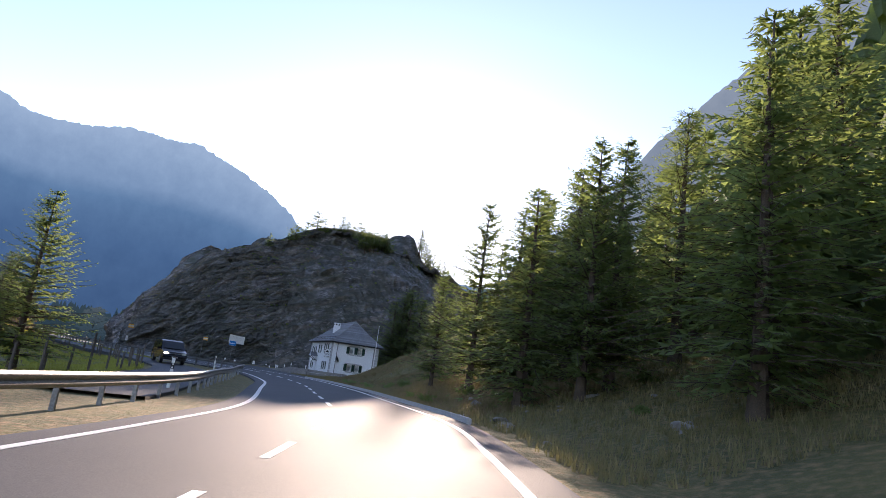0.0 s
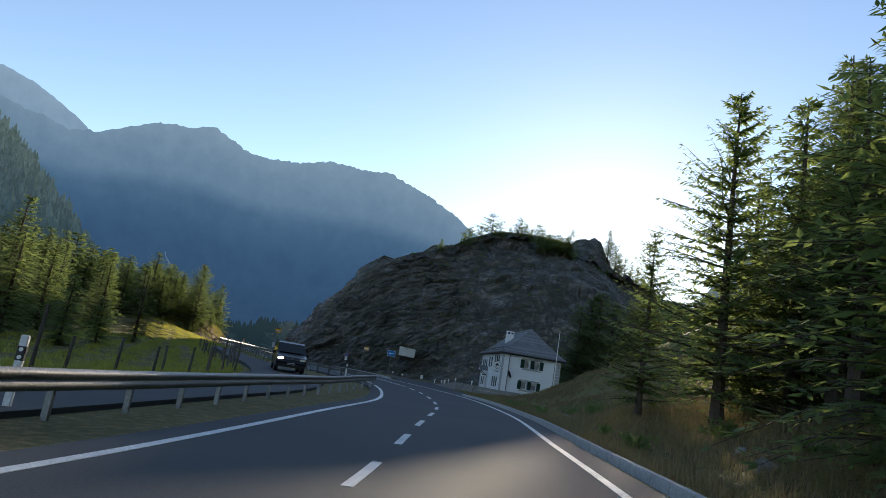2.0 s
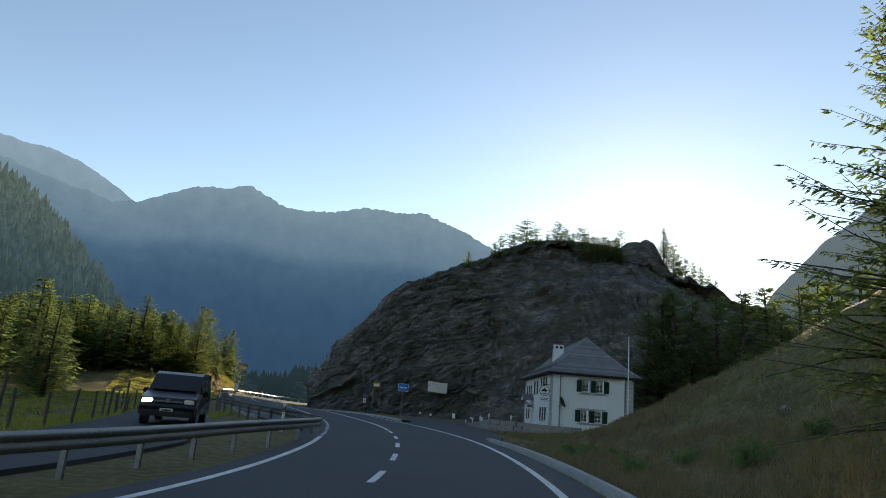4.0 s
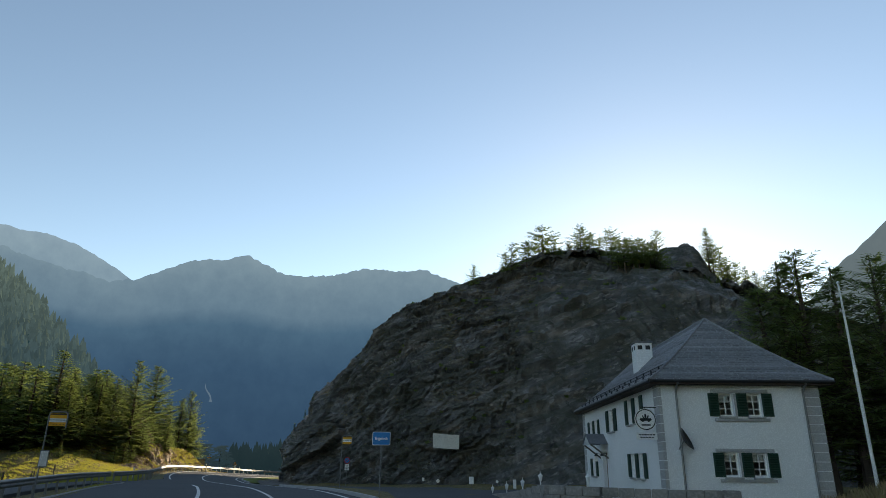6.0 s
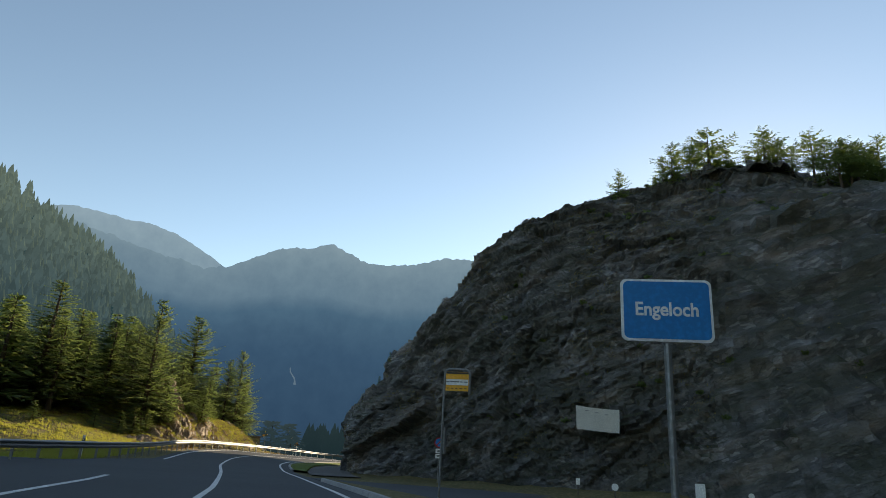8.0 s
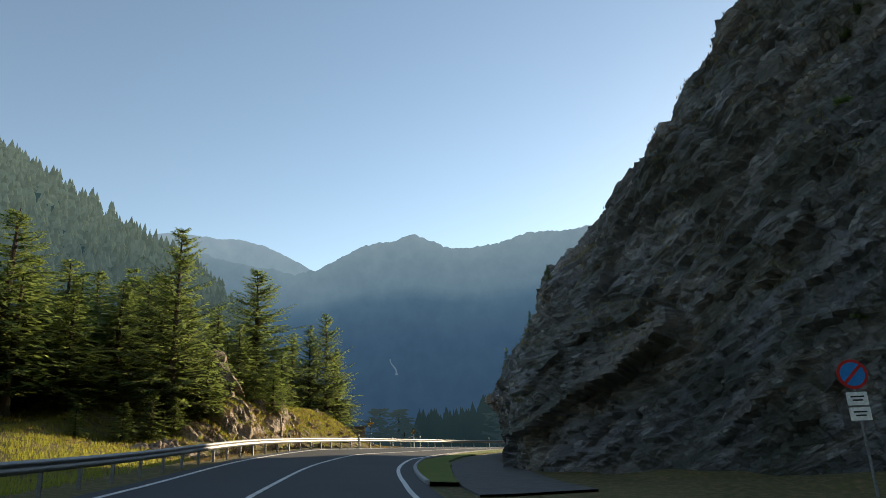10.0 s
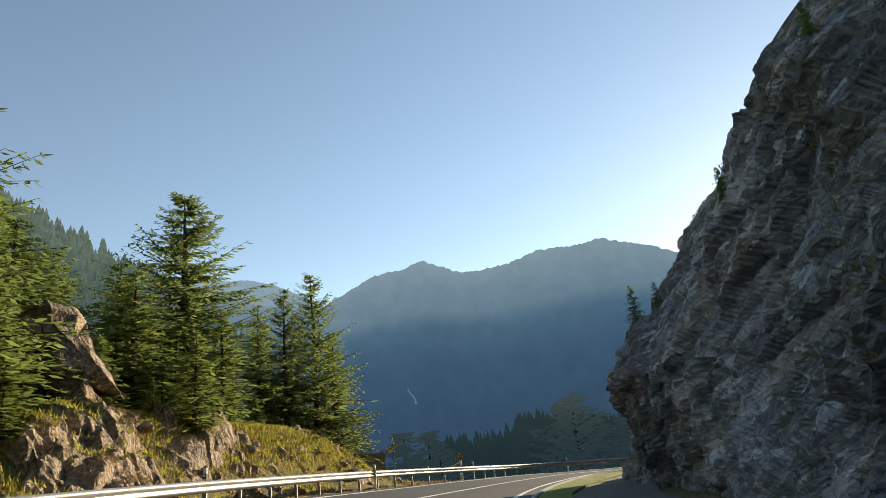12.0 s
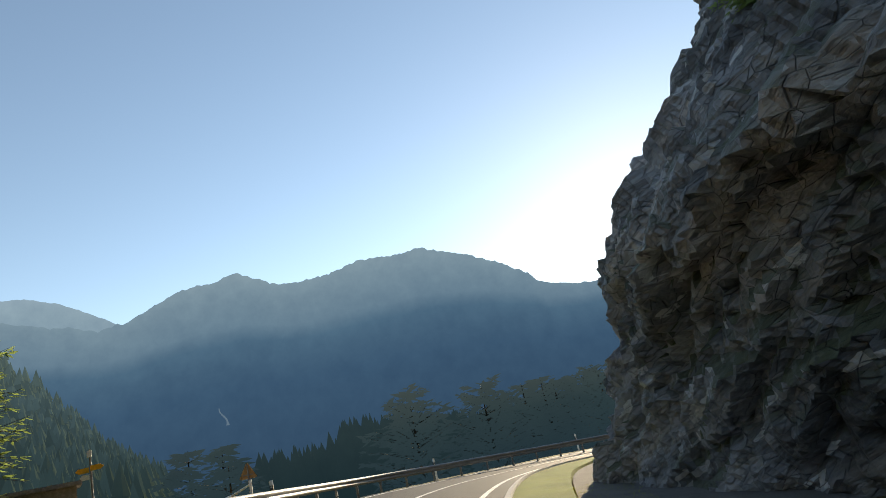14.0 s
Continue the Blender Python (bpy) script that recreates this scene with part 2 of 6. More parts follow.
LINE = spline(ROAD, 1.0)
DIRS = np.gradient(LINE[:, :2], axis=0)
DIRS /= np.linalg.norm(DIRS, axis=1)[:, None]
RIGHT = np.stack([DIRS[:, 1], -DIRS[:, 0]], 1)
DIST = np.r_[0, np.cumsum(np.linalg.norm(np.diff(LINE[:, :2], axis=0), axis=1))]


def station(x, y):
    """The metres along the road of the place nearest to x, y, and the metres to the right of it."""
    d = (LINE[:, 0] - x) ** 2 + (LINE[:, 1] - y) ** 2
    i = int(np.argmin(d))
    return DIST[i], float(RIGHT[i] @ (np.array([x, y]) - LINE[i, :2]))


def beside(s, r, up=0.0):
    """The place r metres to the right of the road's line at s metres along it."""
    i = np.interp(s, DIST, np.arange(len(DIST)))
    a, f = int(i), i - int(i)
    b = min(a + 1, len(LINE) - 1)
    p = LINE[a] * (1 - f) + LINE[b] * f
    w = RIGHT[a] * (1 - f) + RIGHT[b] * f
    w = w / np.linalg.norm(w)
    return Vector((p[0] + w[0] * r, p[1] + w[1] * r, p[2] + max(-8.0, min(3.5, r)) * math.tan(radians(p[3])) + up))


S0 = station(3.0, -6.5)[0]


def smooth(a, b, x):
    u = np.clip((x - a) / (b - a), 0, 1)
    return u * u * (3 - 2 * u)


def terrain(x, y):
    """Height of the ground, for arrays."""
    x, y = np.asarray(x, float), np.asarray(y, float)
    z, r, s = np.zeros(x.shape), np.zeros(x.shape), np.zeros(x.shape)
    flat = np.stack([x.ravel(), y.ravel()], 1)
    for k in range(0, len(flat), 4000):
        c = flat[k:k + 4000]
        i = ((c[:, None, 0] - LINE[None, :, 0]) ** 2 + (c[:, None, 1] - LINE[None, :, 1]) ** 2).argmin(1)
        rr = (RIGHT[i] * (c - LINE[i, :2])).sum(1)
        sl = slice(k, k + len(c))
        r.ravel()[sl], s.ravel()[sl] = rr, DIST[i]
        z.ravel()[sl] = LINE[i, 2] + np.clip(rr, -8, 3.5) * np.tan(np.radians(LINE[i, 3]))
    z = z - 0.10
    far = np.hypot(x + 30, y - 75)
    # the bank and mountainside on the right, before the house
    foot = 4.2 + 4.2 * smooth(34, 56, y)
    up = np.where(y < 66, (0.36 + 0.38 * smooth(34, 56, y)) * np.clip(r - foot, 0, 12) + 1.25 * np.clip(x - 17 - 0.03 * np.abs(y), 0, 400), 0)
    up2 = 0.9 * np.clip(x - 22, 0, 400)
    k = smooth(58, 70, y)
    right = up * (1 - k) + up2 * k
    z = z + right
    # the rocky bank and wooded knoll on the left
    t = s - S0
    knoll = smooth(122, 141, t) * (1 - smooth(161.5, 171.5, t))
    high = smooth(141, 152, t)
    z = z + knoll * (2.1 * smooth(-9.5, -20, r) + (0.35 + 2.6 * high) * smooth(-8.3, -11.3, r))
    # the meadow, a little below the road
    z = z - 0.35 * smooth(-11, -16, r) * (1 - knoll)
    # the valley beyond the outer curve
    val = smooth(162, 174, t) * smooth(-8.8, -26, r)
    z = z - 9 * val - 30 * smooth(-40, -200, r) * smooth(150, 175, t)
    z = z + 22 * smooth(-125, -260, x) * (1 - smooth(150, 230, y))
    rough = np.clip((np.abs(r + 3) - 9) / 6, 0, 1)
    z = z + rough * 0.18 * (np.sin(x * 0.9 + 1.3 * np.sin(y * 0.37)) * np.cos(y * 0.8 + x * 0.21) + 0.6 * np.sin(x * 2.3 + y * 1.9))
    return np.minimum(z, 420)


def part(name, bm, material, parent=None, label=""):
    me = bpy.data.meshes.new(name)
    if isinstance(bm, bmesh.types.BMesh):
        bm.to_mesh(me)
        bm.free()
    else:
        me.from_pydata(*bm)
        me.update()
    me.materials.append(material)
    ob = new(name, me)
    ob.parent = parent
    if label:
        ob["label"] = label
    return ob


def empty(name, at, turn=0.0):
    ob = new(name)
    ob.matrix_world = Matrix.Translation(at) @ Matrix.Rotation(turn, 4, "Z")
    return ob


def box(bm, size, at, rot=None, bevel=0.0):
    m = Matrix.Translation(at) @ (rot or Matrix()) @ Matrix.Diagonal((*size, 1))
    g = bmesh.ops.create_cube(bm, size=1, matrix=m)
    if bevel:
        es = {e for v in g["verts"] for e in v.link_edges}
        bmesh.ops.bevel(bm, geom=list(es), offset=bevel, segments=2, affect="EDGES")
    return bm


def rod(bm, a, b, r0, r1=None, seg=10):
    a, b = Vector(a), Vector(b)
    m = Matrix.Translation((a + b) / 2) @ (b - a).to_track_quat("Z", "Y").to_matrix().to_4x4()
    bmesh.ops.create_cone(bm, cap_ends=True, segments=seg, radius1=r0, radius2=r0 if r1 is None else r1, depth=(b - a).length, matrix=m)
    return bm


def grid_mesh(xs, ys, zfun):
    X, Y = np.meshgrid(xs, ys)
    Z = zfun(X, Y)
    v = np.stack([X, Y, Z], -1).reshape(-1, 3)
    n, m = len(xs), len(ys)
    f = [(j * n + i, j * n + i + 1, (j + 1) * n + i + 1, (j + 1) * n + i) for j in range(m - 1) for i in range(n - 1)]
    return v.tolist(), [], f


# ---- ground ----
def steps(a, b, c, d, fine, coarse):
    """Even steps from b to c, growing outwards to a and d."""
    mid = np.arange(b, c, fine)
    lo, hi, w = [b], [c], coarse
    while lo[-1] > a:
        lo.append(lo[-1] - w)
        w *= 1.35
    w = coarse
    while hi[-1] < d:
        hi.append(hi[-1] + w)
        w *= 1.35
    return np.r_[lo[:0:-1], mid, hi]


ground = part("ground", grid_mesh(steps(-4600, -130, 45, 4600, 1.2, 2), steps(-4600, -25, 190, 4600, 1.2, 2), terrain), GRASS)
tagged(ground, "rough alpine grass and meadow ground beside the road", "ground", kind="structure")
for p in ground.data.polygons:
    p.use_smooth = True


def strip(name, s0, s1, r0, r1, material, thick=0.1, step=1.0, lift=0.0):
    """A strip along the road from r0 to r1 (numbers or functions of s), with its edges closed."""
    f0 = r0 if callable(r0) else (lambda s: r0)
    f1 = r1 if callable(r1) else (lambda s: r1)
    ss = np.arange(s0, s1 + step / 2, step)
    v, f = [], []
    for s in ss:
        a, b = f0(s), f1(s)
        for k in range(5):
            v.append(beside(s, a + (b - a) * k / 4, lift))
        v.append(beside(s, a, lift - thick))
        v.append(beside(s, b, lift - thick))
    for j in range(len(ss) - 1):
        o, q = j * 7, (j + 1) * 7
        for k in range(4):
            f.append((o + k, o + k + 1, q + k + 1, q + k))
        f += [(o + 5, o, q, q + 5), (o + 4, o + 6, q + 6, q + 4)]
    return part(name, (v, [], f), material)


def knots(*pairs):
    xs, ys = zip(*pairs)
    return lambda s: float(np.interp(s - S0, xs, ys))


# metres along the road: 0 at the start of the drive
LEFT_LINE = knots((-60, -4.6), (40, -4.2), (52, -4.3), (62, -4.6), (80, -4.95), (100, -4.95), (120, -5.8), (140, -6.3), (160, -6.2), (200, -5.6))
CENTRE = knots((-60, -1.8), (60, -1.7), (100, -1.9), (125, -2.6), (150, -3.0), (200, -2.6))
RIGHT_LINE = knots((-60, 1.6), (60, 1.5), (95, 1.6), (130, 1.3), (150, 0.6), (165, -0.2), (172, -0.4), (182, -0.4), (210, -0.2))
road = strip("road", 0, DIST[-1], lambda s: LEFT_LINE(s) - 0.5, lambda s: RIGHT_LINE(s) + 0.6, ASPHALT, 0.3)
tagged(road, "grey worn asphalt mountain road", "road", kind="structure")
SIDE_L = knots((18, -10.2), (50, -11.0), (60, -12.6), (75, -15.0), (95, -14.6), (107, -13.2), (114, -11.6))
side = strip("side_road", S0 + 18, S0 + 113, SIDE_L, knots((18, -6.6), (50, -7.2), (60, -9.0), (70, -11.2), (80, -12.6), (95, -12.2), (106, -10.9), (113, -9.4)), ASPHALT, 0.3, lift=-0.004)
tagged(side, "narrow grey asphalt side road joining the main road", "road", kind="structure")
BAY_L = knots((54, -4.9), (60, -5.4), (66, -7.2), (72, -9.1), (78, -10.1), (84, -10.4), (92, -10.2), (100, -9.8), (106, -9.2), (107, -10.8), (112.5, -9.6), (113.5, -8.5), (125, -6.2))
bay = strip("bus_bay", S0 + 54, S0 + 125, BAY_L, -4.7, ASPHALT, 0.3, lift=-0.004)
tagged(bay, "grey asphalt lay-by beside the main road", "road", kind="structure")
yard = strip("forecourt", S0 + 60, S0 + 118, knots((60, 2.0), (82, 2.0), (84.5, 3.2), (90, 4.4), (104, 3.6), (112, 2.4), (118, 2.0)), knots((60, 2.6), (66, 4.4), (74, 6.4), (84, 10), (92, 15), (104, 14), (112, 9), (118, 3)), ASPHALT, 0.3, lift=-0.01)
tagged(yard, "grey asphalt forecourt in front of the rock", "road", kind="structure")

near_line = strip("edge_line", 5, S0 + 55, LEFT_LINE, lambda s: LEFT_LINE(s) + 0.15, PAINT_WHITE, 0.006, lift=0.006)
bay_line = strip("edge_line", S0 + 74, S0 + 103, LEFT_LINE, lambda s: LEFT_LINE(s) + 0.15, PAINT_WHITE, 0.006, lift=0.006)
left_line = strip("edge_line", S0 + 124, DIST[-1] - 2, LEFT_LINE, lambda s: LEFT_LINE(s) + 0.15, PAINT_WHITE, 0.006, lift=0.006)
right_line = strip("edge_line", 5, DIST[-1] - 2, lambda s: RIGHT_LINE(s) - 0.15, RIGHT_LINE, PAINT_WHITE, 0.006, lift=0.006)
for ob in (near_line, bay_line, left_line, right_line):
    tagged(ob, "white painted edge line on the asphalt", "road marking", kind="structure")


def dashes(s0, s1, on, off, rf, width=0.13):
    s = s0
    while s < s1:
        d = strip("lane_dash", s, s + on, lambda q: rf(q) - width / 2, lambda q: rf(q) + width / 2, PAINT_WHITE, 0.006, min(1.0, on / 2), 0.006)
        tagged(d, "white painted lane dash on the asphalt", "road marking", "centre line dashes", "structure")
        s += on + off


dashes(S0 - 40, S0 + 62, 2.0, 2.4, CENTRE)
dashes(S0 + 56, S0 + 73.5, 0.5, 0.45, lambda s: LEFT_LINE(s) + 0.08)
mid = strip("centre_line", S0 + 64, DIST[-1] - 2, lambda s: CENTRE(s) - 0.07, lambda s: CENTRE(s) + 0.07, PAINT_WHITE, 0.006, lift=0.006)
tagged(mid, "white painted centre line on the asphalt", "road marking", kind="structure")


# ---- the rock ----
# foot x, y; way inwards; then pairs of metres inwards and height, foot to crest
CLIFF = [((25, 120), (0, 1), (0, 3, 8, 8, 25, 13, 45, 17)),
         ((4, 114), (0, 1), (0, 1, 4, 8, 16, 16, 46, 24)),
         ((-14, 112), (0, 1), (0, 0.3, 3, 10, 13, 22, 48, 35)),
         ((-29, 111.5), (0, 1), (0, 0, 2, 9, 5.7, 18.1, 27.8, 32.6)),
         ((-38, 112.3), (0, 1), (-0.7, -0.2, -1.6, 10, 5.4, 21.6, 13, 24.7)),
         ((-45, 112.3), (0, 1), (-0.6, -0.3, -0.8, 9, 1.4, 18.1, 15.3, 23.5)),
         ((-51, 112.6), (0, 1), (-0.4, -0.4, 1.1, 6, 2.3, 12.2, 12.8, 19.7)),
         ((-57, 113.6), (0.25, 0.97), (-0.5, -0.5, -0.8, 3.5, 2.0, 6.8, 11.1, 16)),
         ((-61, 116.6), (0.7, 0.7), (0.1, -0.7, 1.0, 3, 3.6, 6.5, 10, 15)),
         ((-65.3, 121.5), (0.85, 0.52), (0.9, -0.9, 3.3, 3, 4.2, 10, 14.3, 18.8)),
         ((-70, 129), (0.9, 0.43), (2.0, -1.2, -0.1, 3, 3.5, 7.2, 12.2, 19)),
         ((-74.9, 135.6), (0.97, 0.22), (1.5, -1.4, 0.8, 3, 3.8, 7.3, 17.5, 23.3)),
         ((-74.4, 141), (0.98, -0.1), (-3.0, -1.6, 1.0, 5, 5.6, 12, 18.3, 24.5)),
         ((-70, 149), (0.75, -0.65), (-0.1, -1.6, 1.6, 7, 5.5, 15.5, 8.5, 21)),
         ((-55, 158), (0.4, -0.9), (0, -1.5, 5, 12, 10, 20, 14, 26)),
         ((-35, 172), (0.3, -0.95), (0, 0, 5, 14, 10, 24, 16, 32)),
         ((0, 186), (0, -1), (0, 4, 5, 14, 10, 20, 16, 26)),
         ((26, 165), (-1, 0), (0, 4, 5, 10, 10, 14, 16, 18))]


def facet(q, seed, lean=0.7):
    """Broken blocks: each cell of the rock stands out by its own amount and leans its own way."""
    d, pts = noise.voronoi(q)
    c = pts[0]
    k = c * 7.31 + Vector((seed, seed, seed))
    off = q - c
    tilt = Vector((noise.cell(k + Vector((1.7, 0, 0))), noise.cell(k + Vector((0, 3.1, 0))), noise.cell(k + Vector((0, 0, 5.3)))))
    return noise.cell(k) - 0.5 + lean * off.dot(tilt - Vector((0.5, 0.5, 0.5))) - 0.4 * max(0, 0.12 - (d[1] - d[0])) / 0.12


def ledges(q, p, every, wander, seed):
    """Beds broken off one above the other: each stands out by its own amount and is cut back under its upper edge."""
    u = q.z / every + wander * noise.noise(p * (0.22 / every) + Vector((seed, 0, 0)))
    k = math.floor(u)
    run = noise.noise(Vector((q.x * 0.16 / every, q.y * 0.16 / every, k * 3.7 + seed)))
    return (0.55 + 0.9 * run) * (u - k - 0.5) + 0.8 * run


def rock_relief(p, big=1.0, fine=1.0):
    """Metres by which the rock stands out at p: bulges, tilted beds and broken blocks."""
    w = Vector((noise.noise(p * 0.4), noise.noise(p * 0.4 + Vector((9, 0, 0))), noise.noise(p * 0.4 + Vector((0, 9, 0))))) * 0.45
    q = p + w
    q = Vector((q.dot(STRIKE), q.dot(DIP), q.dot(BED)))
    d = big * 0.8 * noise.fractal(p * 0.12, 1.0, 2.0, 3) + 0.3
    d += big * 0.45 * facet(Vector((q.x * 0.15, q.y * 0.15, q.z * 0.36)), 3.0)
    d += big * 0.42 * ledges(q, p, 1.9, 0.7, 5.0)
    d += fine * 0.20 * ledges(q, p, 0.62, 0.6, 17.0)
    d += fine * 0.24 * facet(Vector((q.x * 0.40, q.y * 0.40, q.z * 1.3)), 11.0)
    d += fine * 0.13 * facet(Vector((q.x * 1.1, q.y * 1.1, q.z * 3.2)), 23.0)
    d += fine * 0.05 * noise.fractal(p * 2.5, 1.0, 2.0, 3)
    return d


def cliff_rows():
    """The clean outline of the rock, as columns of points from foot to crest."""
    n = len(CLIFF)
    ctl = []
    for foot, way, prof in CLIFF:
        w = Vector((*way, 0)).normalized()
        ctl.append([Vector((*foot, 0)) + w * prof[k] + Vector((0, 0, prof[k + 1])) for k in range(0, 8, 2)])
    return ctl


def loft_cliff(along, rows, a, b, sub):
    """Columns from control a to control b, 'along' metres apart, each with 'rows' points."""
    ctl = cliff_rows()
    cols = []
    n = len(ctl)
    for k in range(a, b):
        cnt = max(2, int((ctl[(k + 1) % n][0] - ctl[k][0]).length / along))
        for j in range(cnt + (k == b - 1)):
            u = j / cnt
            pts = []
            for h in range(4):
                p0, p1, p2, p3 = (ctl[(k + d) % n][h] for d in (-1, 0, 1, 2))
                pts.append(0.5 * (2 * p1 + (p2 - p0) * u + (2 * p0 - 5 * p1 + 4 * p2 - p3) * u * u + (3 * p1 - p0 - 3 * p2 + p3) * u ** 3))
            pts[0] = pts[0] + Vector((0, 0, -1.5))
            col = []
            ln = [(pts[i + 1] - pts[i]).length for i in range(3)]
            for i in range(rows):
                d = sum(ln) * i / (rows - 1)
                k2 = 0
                while k2 < 2 and d > ln[k2]:
                    d -= ln[k2]
                    k2 += 1
                col.append(pts[k2].lerp(pts[k2 + 1], min(1, d / ln[k2])))
            cols.append(col)
    return cols


def knob(x, y):
    """The bare hump on the crest."""
    return 2.4 * math.exp(-(((x + 12.2) ** 2 + 0.6 * (y - 156) ** 2) / 14.0) ** 2.4)


def cliff_mesh(along, rows, a, b, fine, big=1.0):
    cols = loft_cliff(along, rows, a, b, 1)
    nc = len(cols)
    verts, faces = [], []
    for i, col in enumerate(cols):
        e, w = cols[min(i + 1, nc - 1)], cols[max(i - 1, 0)]
        for j, p in enumerate(col):
            du = e[j] - w[j]
            dv = col[min(j + 1, rows - 1)] - col[max(j - 1, 0)]
            nrm = du.cross(dv).normalized()
            if nrm.dot(Vector((-20 - p.x, 140 - p.y, 0))) > 0:
                nrm = -nrm
            k = min(1.0, j / (rows * 0.08)) * 0.85 + 0.15
            k *= min(1.0, (rows - 1 - j) / (rows * 0.04))
            e1 = min(1.0, i / 30, (nc - 1 - i) / 30) * (1 - big)
            verts.append(p + nrm * (rock_relief(p, 1 - e1, fine) - 0.28 * e1) * k + Vector((0, 0, knob(p.x, p.y))))
    for i in range(nc - 1):
        for j in range(rows - 1):
            faces.append((i * rows + j, i * rows + j + 1, (i + 1) * rows + j + 1, (i + 1) * rows + j))
    return verts, [], faces


CREST = [c[3] for c in cliff_rows()]
KNOLL = [Vector((-12, 157, 34.8)), Vector((-31, 141, 31.0)), Vector((-22, 151, 31.8)), Vector((-40, 135, 28)), Vector((0, 162, 25.0)), Vector((-3, 152, 27.5)), Vector((-20, 135, 30.5)), Vector((-55, 142, 25)), Vector((-3, 170, 28))]


def top_height(x, y):
    w = z = 0.0
    for c in CREST + KNOLL:
        k = 1 / ((c.x - x) ** 2 + (c.y - y) ** 2 + 2.0) ** 1.3
        w += k
        z += k * c.z
    return z / w


def rock_top():
    v, f = [], []
    n = len(CREST)
    m = 60
    ring = []
    for k in range(n):
        p0, p1, p2, p3 = (CREST[(k + d) % n] for d in (-1, 0, 1, 2))
        for j in range(24):
            u = j / 24
            ring.append(0.5 * (2 * p1 + (p2 - p0) * u + (2 * p0 - 5 * p1 + 4 * p2 - p3) * u * u + (3 * p1 - p0 - 3 * p2 + p3) * u ** 3))
    mid = Vector((-20, 142, 34))
    nr = len(ring)
    for i, p in enumerate(ring):
        for j in range(m):
            u = j / (m - 1)
            q = p.lerp(mid, u)
            z = p.z * (1 - min(1, u * 4)) + top_height(q.x, q.y) * min(1, u * 4)
            z += (1.1 * noise.fractal(Vector((q.x, q.y, 0)) * 0.18, 0.8, 2, 5) + 0.5 * facet(Vector((q.x * 0.5, q.y * 0.5, 0)), 5.0)) * min(1, u * 8)
            v.append((q.x, q.y, z + 0.15 + knob(q.x, q.y)))
    for i in range(nr):
        for j in range(m - 1):
            a, b = i * m, ((i + 1) % nr) * m
            f.append((a + j, b + j, b + j + 1, a + j + 1))
    return v, [], f


cliff = empty("cliff", (-40, 120, 0))
tagged(cliff, "dark grey craggy rock face with tilted beds beside the road", "cliff", kind="structure")
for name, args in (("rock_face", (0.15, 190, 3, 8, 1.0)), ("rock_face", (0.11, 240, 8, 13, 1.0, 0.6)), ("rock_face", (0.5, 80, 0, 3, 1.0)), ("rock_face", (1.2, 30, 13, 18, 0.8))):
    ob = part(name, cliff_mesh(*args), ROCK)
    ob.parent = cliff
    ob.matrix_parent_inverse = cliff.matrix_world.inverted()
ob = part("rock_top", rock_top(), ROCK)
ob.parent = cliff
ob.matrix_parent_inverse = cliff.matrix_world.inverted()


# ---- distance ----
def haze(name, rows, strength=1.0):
    """Far slopes with sunlit haze painted on as glow: rows of height and colour."""
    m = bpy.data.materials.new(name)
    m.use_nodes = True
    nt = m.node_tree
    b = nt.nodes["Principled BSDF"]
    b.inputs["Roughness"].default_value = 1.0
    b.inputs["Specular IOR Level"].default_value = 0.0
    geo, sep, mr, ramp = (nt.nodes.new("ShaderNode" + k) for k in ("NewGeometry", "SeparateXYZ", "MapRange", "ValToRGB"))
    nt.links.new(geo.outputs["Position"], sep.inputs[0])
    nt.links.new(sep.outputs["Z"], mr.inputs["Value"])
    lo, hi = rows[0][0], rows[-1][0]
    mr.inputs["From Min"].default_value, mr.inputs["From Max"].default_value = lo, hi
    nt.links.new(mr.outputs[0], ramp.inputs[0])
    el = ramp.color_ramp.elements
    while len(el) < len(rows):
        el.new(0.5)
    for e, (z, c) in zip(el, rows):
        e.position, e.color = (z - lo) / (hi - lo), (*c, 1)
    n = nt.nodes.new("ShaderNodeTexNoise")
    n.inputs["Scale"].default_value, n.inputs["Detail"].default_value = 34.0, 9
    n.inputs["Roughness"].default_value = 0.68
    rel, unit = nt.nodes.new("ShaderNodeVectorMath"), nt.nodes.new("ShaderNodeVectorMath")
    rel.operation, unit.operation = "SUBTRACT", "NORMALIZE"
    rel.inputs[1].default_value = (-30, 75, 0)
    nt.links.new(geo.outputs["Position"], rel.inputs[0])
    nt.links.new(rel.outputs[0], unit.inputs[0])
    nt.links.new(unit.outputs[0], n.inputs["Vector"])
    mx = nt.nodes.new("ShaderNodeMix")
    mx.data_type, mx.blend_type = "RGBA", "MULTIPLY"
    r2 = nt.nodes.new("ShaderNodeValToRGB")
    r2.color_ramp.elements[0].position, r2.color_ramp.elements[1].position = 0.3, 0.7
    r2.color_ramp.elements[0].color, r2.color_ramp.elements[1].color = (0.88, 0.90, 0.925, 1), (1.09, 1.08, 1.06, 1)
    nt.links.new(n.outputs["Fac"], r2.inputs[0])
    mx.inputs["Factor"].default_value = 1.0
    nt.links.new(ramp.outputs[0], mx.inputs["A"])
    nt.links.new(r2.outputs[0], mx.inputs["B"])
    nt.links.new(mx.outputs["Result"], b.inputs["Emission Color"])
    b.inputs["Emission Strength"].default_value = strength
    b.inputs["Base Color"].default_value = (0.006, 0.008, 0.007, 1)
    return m


